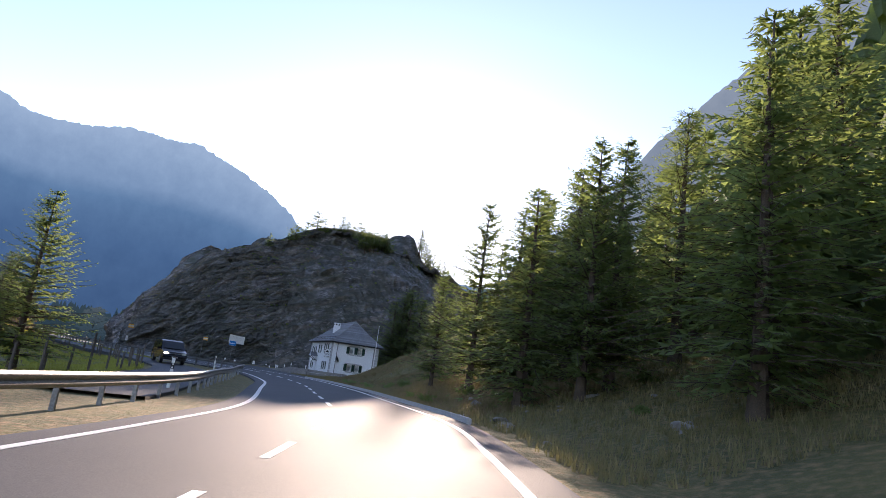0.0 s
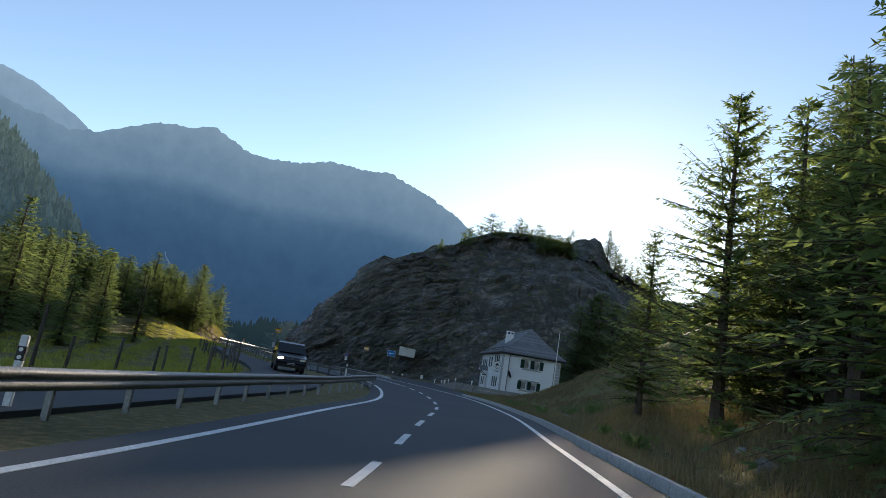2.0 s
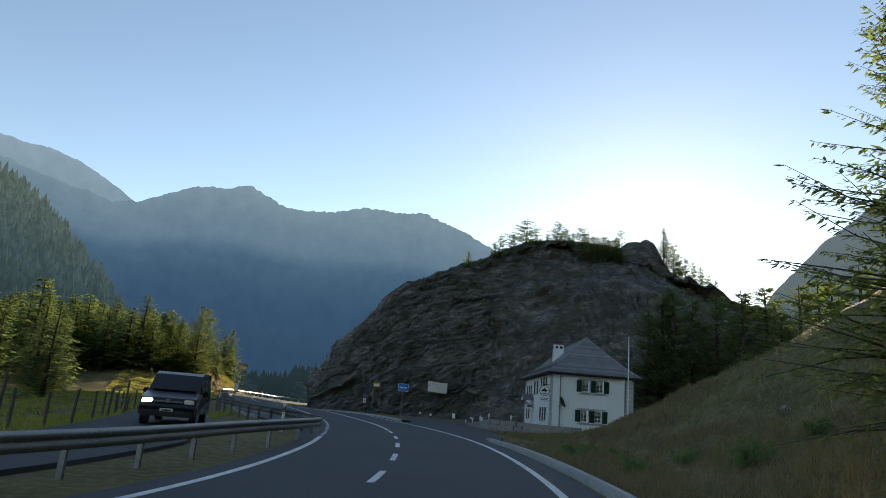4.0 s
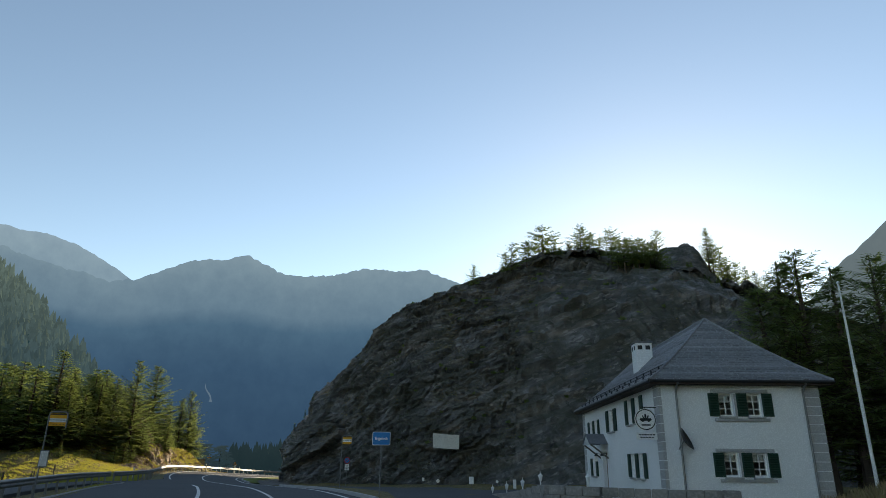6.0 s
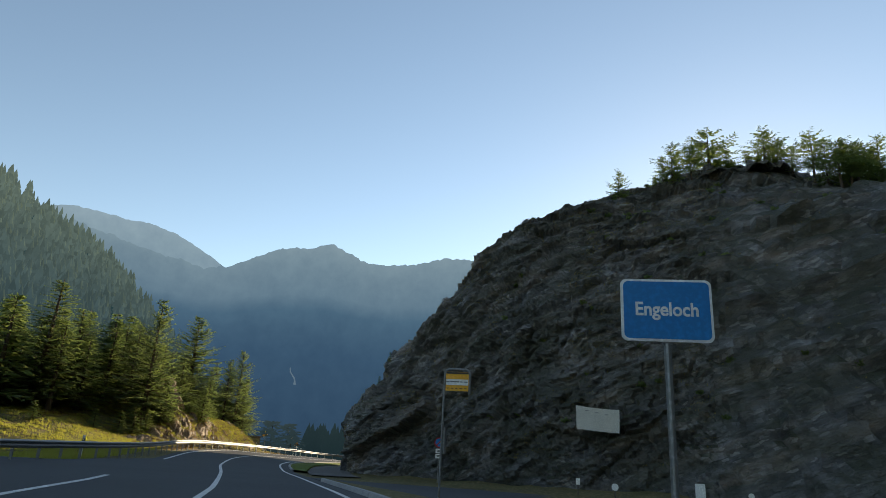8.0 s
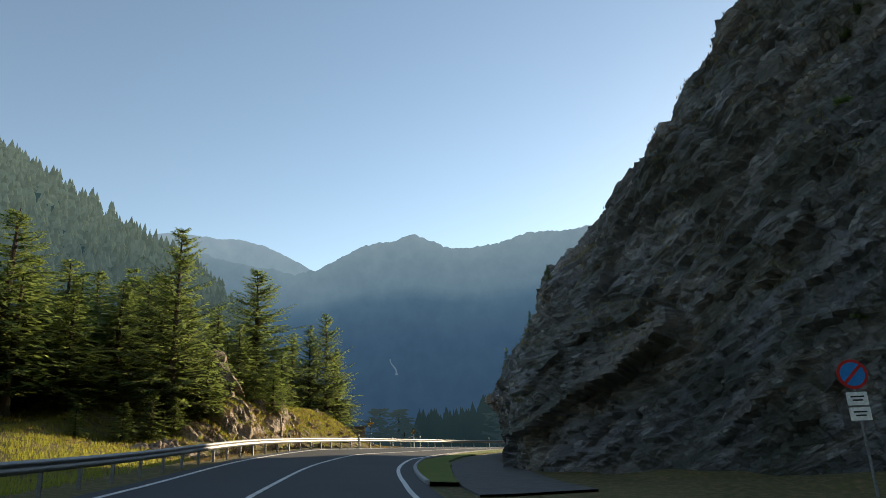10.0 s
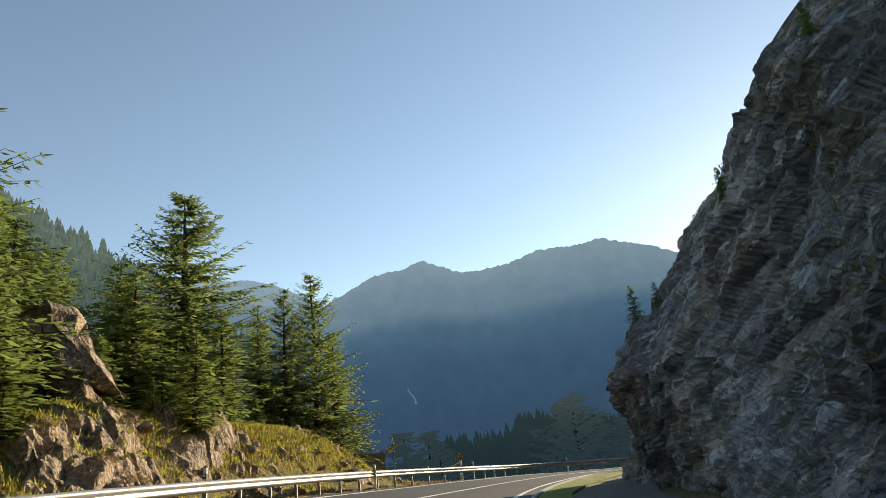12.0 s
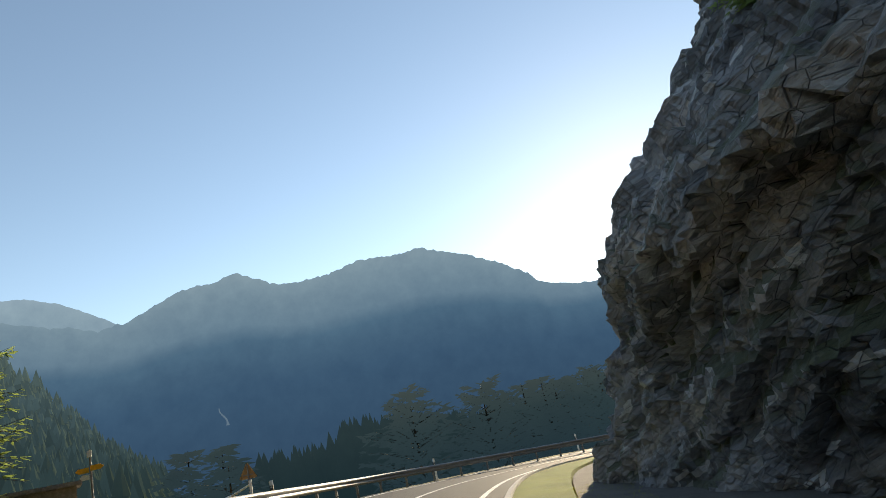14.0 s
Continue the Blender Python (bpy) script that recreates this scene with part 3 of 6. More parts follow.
def ridge(name, rows, dist, foot, foot_z, material, label, rough=14, step=0.2):
    """A mountain whose crest stands at dist from the valley's middle: rows of bearing and crest height."""
    az = np.arange(rows[0][0], rows[-1][0] + 1e-6, step)
    top = np.interp(az, [r[0] for r in rows], [r[1] for r in rows])
    m = 40
    v, f = [], []
    for i, (a, h) in enumerate(zip(az, top)):
        for j in range(m + 8):
            u = j / (m - 1)
            if j < m:
                d = foot + (dist - foot) * u
                z = foot_z + (h - foot_z) * u ** 1.25
            else:
                w = (j - m + 1) / 8
                d, z = dist + (dist * 0.35) * w, h - (h - foot_z) * w
            x, y = -30 - d * math.sin(radians(a)), 75 + d * math.cos(radians(a))
            p = Vector((x, y, z))
            z += rough * 0.5 * noise.fractal(Vector((x, y, 0)) * 0.02, 0.8, 2.2, 5) * min(1, u) ** 12
            z += rough * 0.35 * noise.fractal(Vector((a * 2.2, 4.0, 0)), 0.7, 2.2, 5) * min(1, u) ** 6
            z += rough * 0.09 * noise.fractal(Vector((a * 9.0, 7.0, 0)), 0.6, 2.2, 4) * min(1, u) ** 8
            v.append((x, y, z))
    n = m + 8
    for i in range(len(az) - 1):
        for j in range(n - 1):
            f.append((i * n + j, (i + 1) * n + j, (i + 1) * n + j + 1, i * n + j + 1))
    ob = part(name, (v, [], f), material)
    for p in ob.data.polygons:
        p.use_smooth = True
    return tagged(ob, label, "mountain", kind="structure")


# the step from 258 to 328 m paints the light's edge in the haze
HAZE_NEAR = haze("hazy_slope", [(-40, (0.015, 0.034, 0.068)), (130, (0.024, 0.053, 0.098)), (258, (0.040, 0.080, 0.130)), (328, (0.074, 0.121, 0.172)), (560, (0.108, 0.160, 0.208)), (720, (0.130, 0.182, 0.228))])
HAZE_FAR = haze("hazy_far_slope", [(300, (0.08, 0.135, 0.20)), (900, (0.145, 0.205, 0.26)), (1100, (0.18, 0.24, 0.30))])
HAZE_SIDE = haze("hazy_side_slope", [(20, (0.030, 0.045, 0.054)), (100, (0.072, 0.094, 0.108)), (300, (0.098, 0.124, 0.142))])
# the spur's haze is painted as a glow that grows with height
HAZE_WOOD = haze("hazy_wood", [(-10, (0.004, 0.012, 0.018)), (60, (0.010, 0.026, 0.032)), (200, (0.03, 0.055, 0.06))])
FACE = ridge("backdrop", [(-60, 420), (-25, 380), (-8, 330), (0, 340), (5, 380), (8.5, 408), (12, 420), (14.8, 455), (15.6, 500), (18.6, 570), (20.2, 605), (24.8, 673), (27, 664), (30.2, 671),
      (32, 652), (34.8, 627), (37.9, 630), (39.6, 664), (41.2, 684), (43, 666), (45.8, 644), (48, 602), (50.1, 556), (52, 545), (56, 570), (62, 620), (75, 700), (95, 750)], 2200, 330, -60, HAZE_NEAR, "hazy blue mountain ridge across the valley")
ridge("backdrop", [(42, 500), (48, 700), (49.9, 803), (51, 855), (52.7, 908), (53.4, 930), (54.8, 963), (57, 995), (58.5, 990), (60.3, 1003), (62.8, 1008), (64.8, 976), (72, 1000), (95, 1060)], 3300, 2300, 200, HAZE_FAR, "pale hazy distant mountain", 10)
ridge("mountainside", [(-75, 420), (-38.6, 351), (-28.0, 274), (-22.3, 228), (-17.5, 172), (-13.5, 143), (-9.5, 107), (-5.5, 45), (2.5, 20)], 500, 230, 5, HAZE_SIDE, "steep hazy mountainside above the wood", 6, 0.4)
fall = []
for k in range(9):
    u = k / 8
    a, e = radians(43.55 - 0.6 * u + 0.08 * math.sin(7 * u)), radians(6.2 - 1.4 * u)
    way = Vector((-math.sin(a) * math.cos(e), math.cos(a) * math.cos(e), math.sin(e)))
    ok, place, nrm, face = FACE.ray_cast((-30, 75, 1), way)
    if ok:
        fall.append(place - way * 6)
v, f = [], []
for k, p in enumerate(fall):
    w = 0.4 + 0.6 * k / 8 * (1 + 0.6 * math.sin(5 * k))
    v += [p + Vector((-w, -w, 0)), p + Vector((w, w, 0)), p + Vector((0, 0, 1)) + Vector((w, -w, 0)) * 0.5]
for k in range(len(fall) - 1):
    f += [(3 * k, 3 * k + 1, 3 * k + 4, 3 * k + 3), (3 * k + 1, 3 * k + 2, 3 * k + 5, 3 * k + 4)]
# the water's glow is painted haze, like the slope's
tagged(part("waterfall", (v, [], f), haze("hazy_water", [(0, (0.058, 0.090, 0.130)), (400, (0.09, 0.125, 0.17))])), "thin pale waterfall on the far hazy slope", "waterfall", kind="structure")
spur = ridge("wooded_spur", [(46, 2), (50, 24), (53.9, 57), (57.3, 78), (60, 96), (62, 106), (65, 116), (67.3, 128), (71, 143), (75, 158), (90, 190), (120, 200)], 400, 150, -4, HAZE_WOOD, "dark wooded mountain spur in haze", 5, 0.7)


# ---- trees ----
def conifer(seed, h, rad, whorls, per, droop, bare, tuft, name, steps_n=11, shape=0.85, thin=1.0, lift=0.0, needle=None):
    """Trunk with its limbs, and crown, of a conifer, as a thing at the origin."""
    rng = random.Random(seed)
    bend = [Vector((rng.uniform(-.1, .1), rng.uniform(-.1, .1), 0)) * h * 0.06 for _ in range(2)]
    axis = lambda u: Vector((0, 0, u * h)) + bend[0] * math.sin(u * 3) + bend[1] * u * u
    seg, v, f, tv, tf, lv, lf = 8, [], [], [], [], [], []
    for j in range(9):
        u = j / 8
        r = (0.017 * h * (1 - u) ** 0.9 + 0.012) * (1.35 if j == 0 else 1)
        tv += [axis(u) + Vector((r * math.cos(2 * math.pi * k / seg), r * math.sin(2 * math.pi * k / seg), -0.4 if j == 0 else 0)) for k in range(seg)]
    for j in range(8):
        tf += [(j * seg + k, j * seg + (k + 1) % seg, j * seg + seg + (k + 1) % seg, j * seg + seg + k) for k in range(seg)]
    up = Vector((0, 0, 1))
    for w in range(whorls):
        u = min(0.985, max(0.04, bare + (1 - bare) * ((w + rng.uniform(-.35, .35)) / whorls)))
        sector = rng.uniform(0, 6.28)
        for b in range(max(2, int(per * (1.15 - 0.5 * u)))):
            az = sector + 6.283 * b / per + rng.uniform(-.5, .5)
            out = Vector((math.cos(az), math.sin(az), 0))
            across = Vector((-out.y, out.x, 0))
            L = rad * (1 - u) ** shape * rng.uniform(0.5, 1.15) * (0.7 if u < bare + 0.07 else 1) + 0.15
            rise = rng.uniform(0.0, 0.30) + 0.55 * u
            dr = droop * rng.uniform(0.6, 1.4) * (1 - 0.6 * u)
            base = axis(u)
            at = lambda q: base + out * (L * q) + Vector((0, 0, L * (rise * q - dr * q * q + lift * q ** 3))) + across * (0.06 * L * math.sin(3 * q + b))
            o, r0 = len(lv), 0.010 * L + 0.006
            for q, rr in (((0, r0), (0.5, r0 * 0.6), (1, r0 * 0.2)) if steps_n > 8 else ((0, r0), (0.9, r0 * 0.3))):
                c = at(q)
                lv += [c + (across * math.cos(2.1 * k) + up * math.sin(2.1 * k)) * rr for k in range(3)]
            for g in ((0, 3) if steps_n > 8 else (0,)):
                lf += [(o + g + k, o + g + (k + 1) % 3, o + g + 3 + (k + 1) % 3, o + g + 3 + k) for k in range(3)]
            n = max(4, int(steps_n * (0.35 + 0.65 * L / rad)))
            for i in range(n):
                q = 0.10 + 0.92 * (i + rng.random() * 0.8) / n
                c = at(min(1.02, q))
                for sgn in (-1, 1, 0):
                    if sgn == 0 and rng.random() < 0.4:
                        continue
                    l = tuft * rng.uniform(0.5, 1.3) * (1.15 - 0.55 * q) * (0.6 + 0.4 * L / rad)
                    way = (out * rng.uniform(0.35, 1.0) + across * sgn * rng.uniform(0.5, 1.1) + up * rng.uniform(-0.6, 0.3)).normalized()
                    sw = way.cross(Vector((rng.uniform(-.6, .6), rng.uniform(-.6, .6), 1))).normalized() * l * rng.uniform(0.10, 0.17) * thin
                    o = len(v)
                    v += [c, c + way * l * 0.4 + sw, c + way * l, c + way * l * 0.45 - sw + up * (-0.05 * l)]
                    f.append((o, o + 1, o + 2, o + 3))
    root = new(name)
    part("trunk", (tv, [], tf), BARK, root)
    part("limb", (lv, [], lf), BARK, root)["kind"] = "stuff"
    part("crown", (v, [], f), needle or NEEDLE, root)
    return root


LARCH = "tall green larch with feathery drooping branches"
SPRUCE = "dense green spruce with layered branches"
KINDS = [tagged(conifer(1, 10, 2.7, 34, 8, 0.50, 0.05, 0.46, "conifer", 12, 0.85, 1.1), SPRUCE, "tree"),
         tagged(conifer(2, 10, 2.4, 34, 8, 0.40, 0.06, 0.44, "conifer", 12, 0.85, 1.1), SPRUCE, "tree"),
         tagged(conifer(3, 10, 3.1, 28, 9, 0.55, 0.17, 0.46, "larch", 20, 0.8, 0.62, 0.35), LARCH, "tree"),
         tagged(conifer(4, 10, 2.6, 30, 9, 0.45, 0.22, 0.42, "larch", 18, 0.85, 0.62, 0.3), LARCH, "tree"),
         tagged(conifer(5, 10, 3.6, 16, 8, 0.12, 0.30, 0.75, "pine", 12, 0.45), "gnarled green pine with an open crown", "tree"),
         tagged(conifer(6, 10, 2.9, 34, 8, 0.55, 0.02, 0.48, "conifer", 12, 0.85, 1.1), SPRUCE, "tree"),
         tagged(conifer(7, 10, 2.8, 22, 7, 0.50, 0.04, 0.80, "conifer", 7, 0.85, 1.5), SPRUCE, "tree"),
         tagged(conifer(8, 10, 2.5, 24, 6, 0.40, 0.06, 0.75, "conifer", 7, 0.85, 1.5), SPRUCE, "tree"),
         tagged(conifer(9, 10, 2.9, 20, 7, 0.45, 0.16, 0.70, "larch", 8, 0.85, 1.3, 0.3), LARCH, "tree")]
KINDS.append(tagged(conifer(10, 10, 3.9, 26, 9, 0.15, 0.10, 0.95, "pine", 8, 0.42), "rounded green stone pine", "tree"))
KINDS += [tagged(conifer(21, 10, 4.6, 13, 6, 0.10, 0.16, 0.85, "pine", 15, 0.50, 1.1), "gnarled dark pine with a flat spreading crown", "tree"),
          tagged(conifer(22, 10, 3.9, 15, 6, 0.22, 0.06, 0.80, "pine", 14, 0.62, 1.1, 0.2), "bushy dark pine on bare rock", "tree"),
          tagged(conifer(23, 10, 3.4, 14, 6, 0.05, 0.30, 0.80, "pine", 13, 0.45, 1.1), "slender dark pine with a bare lower trunk", "tree")]
# the valley's shade and haze, put into the needles as a dark glow
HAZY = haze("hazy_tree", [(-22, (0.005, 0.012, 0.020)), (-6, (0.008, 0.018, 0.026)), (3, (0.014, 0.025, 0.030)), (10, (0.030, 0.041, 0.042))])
KINDS += [tagged(conifer(31, 10, 3.5, 34, 9, 0.60, 0.10, 0.36, "larch", 23, 0.8, 1.25, 0.35), LARCH, "tree"),
          tagged(conifer(32, 10, 2.8, 34, 8, 0.50, 0.05, 0.28, "conifer", 26, 0.85, 1.15), SPRUCE, "tree"),
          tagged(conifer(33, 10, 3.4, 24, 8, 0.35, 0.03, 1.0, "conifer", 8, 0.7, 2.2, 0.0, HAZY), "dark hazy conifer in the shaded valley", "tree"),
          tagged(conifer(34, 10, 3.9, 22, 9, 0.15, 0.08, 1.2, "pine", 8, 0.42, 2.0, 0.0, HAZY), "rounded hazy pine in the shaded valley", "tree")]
LIGHT = {0: 6, 1: 7, 2: 8, 3: 8, 5: 6, 4: 4}      # plainer trees for greater distances
for k, ob in enumerate(KINDS):
    ob.location = (60 + 6 * k, -20, float(terrain(60 + 6 * k, -20)))


def tree(x, y, tip, kind, base=None, wide=1.0):
    """A tree at x, y whose tip reaches the height tip."""
    z = float(terrain(x, y)) if base is None else base
    h = max(1.0, tip - z)
    if h < 4.6:
        kind = LIGHT.get(kind, kind)
    ob = copy_thing(KINDS[kind], pose(x, y, z, 0, 0, (x * 37 + y * 91) % 360))
    ob.scale = (h / 10 * wide * 1.25, h / 10 * wide * 1.25, h / 10)
    return ob


rng = random.Random(7)
# wood on the knoll to the left
for x, y, tip, k in ((-81.8, 99.9, 14.2, 14), (-77.6, 107.6, 13.7, 13), (-88.1, 120.4, 15.2, 13), (-88.7, 128.7, 12.3, 13), (-88, 126.2, 10.8, 13),
                     (-84.5, 104, 12.5, 0), (-90, 108, 13.5, 1), (-86, 112.5, 11.5, 0), (-93, 116, 13, 3), (-95, 124, 11, 1), (-98, 104, 14, 0), (-93, 96, 13.5, 1),
                     (-99, 91, 13, 0), (-106, 98, 14.5, 1), (-80.6, 103, 9.5, 1), (-82, 114, 8.0, 0), (-91, 132, 9.5, 3), (-93.5, 128.5, 10.5, 0), (-87, 117, 9, 1), (-85, 108, 10, 3),
                     (-90.5, 101, 12, 3), (-82.5, 106.5, 11, 5), (-80.5, 110, 10, 5), (-84, 110, 12, 5), (-87.5, 106, 12.5, 5), (-83.5, 101.5, 12, 5), (-86.5, 98.5, 12.8, 5), (-90, 96.5, 12, 5), (-95, 100, 13.5, 5), (-96, 108, 13, 5), (-84.5, 116.5, 9.5, 5), (-85.8, 119, 8, 1), (-90.8, 118.5, 12, 5), (-91.5, 122.5, 11, 5), (-90.2, 126, 10.5, 5), (-91.5, 129.5, 10.5, 5), (-89.6, 130.9, 9.0, 5), (-94, 120, 12, 1), (-78, 110, 6.5, 1), (-103, 110, 14, 1), (-98, 118, 13, 0), (-101, 84, 13, 1), (-110, 90, 14, 0), (-88, 92, 10.5, 3), (-83, 94.5, 9.5, 1), (-89.5, 123.5, 7.5, 1)):
    if (x + 82) ** 2 + (y - 113) ** 2 > 3.0:
        tree(x, y, tip, LIGHT[k] if x < -92 else k, None, 0.9 if x > -78 or y > 125 else 1.3 if k in (2, 3, 13) else 1.5)
for x, y, tip, k in ((-88.5, 110, 12.5, 4), (-85.6, 109.6, 12.2, 4), (-90.5, 114.5, 11.6, 4), (-83.6, 119.8, 7.6, 0), (-81.4, 117.4, 6.4, 0)):
    tree(x, y, tip, k, None, 1.3)
fill = random.Random(31)
taken = [(o.location.x, o.location.y) for o in bpy.data.objects if o.parent is None and o.name.split(".")[0] in ("conifer", "larch")]
n = 0
while n < 95:
    x, y = fill.uniform(-128, -78), fill.uniform(66, 128)
    s, r = station(x, y)
    if r > -22.5 + 6 * smooth(114, 126, s - S0) or min((x - a) ** 2 + (y - b) ** 2 for a, b in taken) < 5.5:
        continue
    taken.append((x, y))
    tree(x, y, 12.2 + fill.uniform(-3.0, 1.6) + 0.03 * (-80 - x), fill.choice((6, 7, 8, 6)), None, 1.25)
    n += 1
# trees by the side road
tree(-11.9, 15.7, 6.75, 13)
for x, y, h, k in ((-42.5, 56.5, 9.3, 14), (-31, 41, 4.5, 0), (-41, 45, 10, 0), (-50, 50, 11, 1), (-38, 36, 10, 0), (-47, 40, 12, 3), (-55, 58, 12, 0), (-60, 55, 12, 1),
                   (-62, 63, 12, 0), (-29, 30, 9, 3), (-34, 25, 11, 0), (-42, 28, 12, 1), (-26, 20, 9, 0), (-68, 66, 13, 1), (-72, 70, 12, 0), (-22, 12, 8, 1), (-30, 12, 11, 0), (-33, 36, 9, 5), (-57, 66, 12, 1), (-40, 41, 13, 1), (-53, 54, 13, 5), (-62, 70, 12, 5), (-49, 44, 14, 0), (-36, 30, 12, 5), (-29, 36.5, 5.5, 5), (-58, 60, 14, 5), (-66, 75, 11, 0), (-70, 64, 14, 5), (-75, 74, 13, 1), (-78, 68, 14, 5), (-71, 78, 11, 5)):
    tree(x, y, float(terrain(x, y)) + h * 0.74, LIGHT[k] if x < -64 else k, None, 1.12)
# trees on the bank to the right
for x, y, tip, k in ((4.4, 30, 12.5, 13), (2.1, 37.1, 9.2, 13), (8.1, 17.8, 12.2, 13), (9.5, 19.2, 13, 13), (6.0, 19.5, 10.5, 0), (9, 26, 14, 0), (11, 31, 15, 1), (8.5, 36, 13, 0), (12, 12, 15, 0),
                     (13, 22, 16, 2), (14, 6, 16, 1), (15, 16, 18, 0), (16, 28, 18, 1), (13, 38, 15, 3), (17, 36, 19, 0), (12, 0, 15, 3), (16, -4, 18, 0), (10, 8, 11, 1), (18, 10, 22, 1), (20, 22, 24, 0), (19, 44, 20, 1), (14, 45, 15, 0), (6.6, 31, 12.8, 5), (7.4, 29.5, 13.6, 3), (8.2, 33, 14.5, 0), (6.9, 26, 11.6, 3), (9.5, 29, 15, 5), (7.6, 36, 13, 5), (10.5, 35, 15.5, 0), (5.6, 33.5, 11.0, 5)):
    tree(x, y, tip, LIGHT[k] if x > 11.5 and y > 27 else k, None, 0.8 if k == 13 else 1.0)
# trees behind the house
for x, y, tip, k in ((-3.7, 91.6, 14.7, 2), (-4.6, 92.4, 14.4, 3), (-6.1, 92, 12.6, 2), (-1.8, 91.2, 13.4, 3), (0.3, 91, 13.8, 2), (2.4, 90, 14.2, 1), (4.5, 92, 15, 0), (7, 89, 14.5, 2), (9, 93, 16, 5), (12, 90, 16.5, 1), (5, 85, 11.5, 5), (9, 84, 12.5, 0), (12, 80, 12.5, 5), (16, 84, 16, 1), (16, 77, 14, 0), (20, 82, 18, 3), (22, 92, 21, 0), (2, 97, 13, 5), (-1, 99, 12, 1), (6, 99, 15, 5), (11, 99, 17, 0), (16, 95, 18, 5), (-9, 100, 7, 0), (14, 72, 12, 5), (19, 72, 16, 1)):
    tree(x, y, tip, LIGHT[k] if x > 8 else k, None, 1.25)
# trees on the rock, seated on its surface
deps = bpy.context.evaluated_depsgraph_get()
crags = [(o, o.evaluated_get(deps)) for o in cliff.children]


def seat(x, y):
    z = -5.0
    for o, e in crags:
        inv = o.matrix_world.inverted()
        ok, place, _, _ = e.ray_cast(inv @ Vector((x, y, 90)), (0, 0, -1))
        if ok:
            z = max(z, (o.matrix_world @ place).z)
    return z


for x, y, tip, k, wide in ((-37.0, 122.2, 26.5, 11, 0.9), (-33.9, 126.6, 29.2, 11, 1.0), (-33.1, 126.8, 30.4, 10, 1.0), (-31.8, 129.7, 31.4, 12, 1.1), (-30.7, 135.1, 35.6, 10, 1.35), (-29.2, 135.6, 33.4, 11, 1.0), (-27.2, 136.8, 32.8, 12, 1.0),
                           (-25.6, 137.8, 36.0, 11, 1.35), (-24.4, 138.6, 34.8, 10, 1.2), (-23.1, 139.4, 34.2, 11, 1.0), (-21.3, 138.8, 35.0, 12, 1.1), (-20.2, 137.4, 33.4, 11, 0.9), (-19.2, 136.4, 32.5, 12, 1.2), (-18.3, 137.6, 32.8, 12, 1.1), (-17.5, 139.2, 33.2, 12, 1.2), (-16.8, 140.8, 33.0, 12, 1.1), (-16.2, 142.8, 33.6, 12, 1.2), (-15.1, 143.7, 35.9, 11, 0.8), (-15.6, 143.2, 34.2, 11, 0.9),
                           (-8.0, 155.8, 39.4, 3, 1.1), (-7.4, 156.4, 36.8, 11, 0.9), (-6.2, 158.6, 36.7, 11, 1.0), (-5.4, 159.2, 35.0, 5, 1.1), (-4.1, 160.1, 34.3, 11, 0.9), (-2.6, 160.6, 33.4, 5, 1.0), (-1.2, 161, 32.6, 2, 1.1), (0.2, 161.4, 31.0, 5, 1.1), (1.6, 161.8, 30.0, 2, 1.2)):
    z = seat(x, y)
    tree(x, y, max(tip, z + 1.8), k, z - 0.25, wide)
# scrub along its crest
scrub = random.Random(77)
for q in range(20):
    u = scrub.random()
    x, y = -37 + 38 * u + scrub.uniform(-1.5, 1.5), 131 + 22 * u + scrub.uniform(-3, 3)
    z = seat(x, y)
    tree(x, y, z + scrub.uniform(0.6, 1.5), scrub.choice((6, 7)), z - 0.2, 1.5)
# small trees and grass on its ledges
for x, y, h in ((-70.4, 132.0, 1.7), (-69.6, 132.8, 1.3), (-60.2, 121.6, 0.9), (-64.0, 125.4, 1.0)):
    z = seat(x, y)
    tree(x, y, z + h, 0, z - 0.2, 0.9)



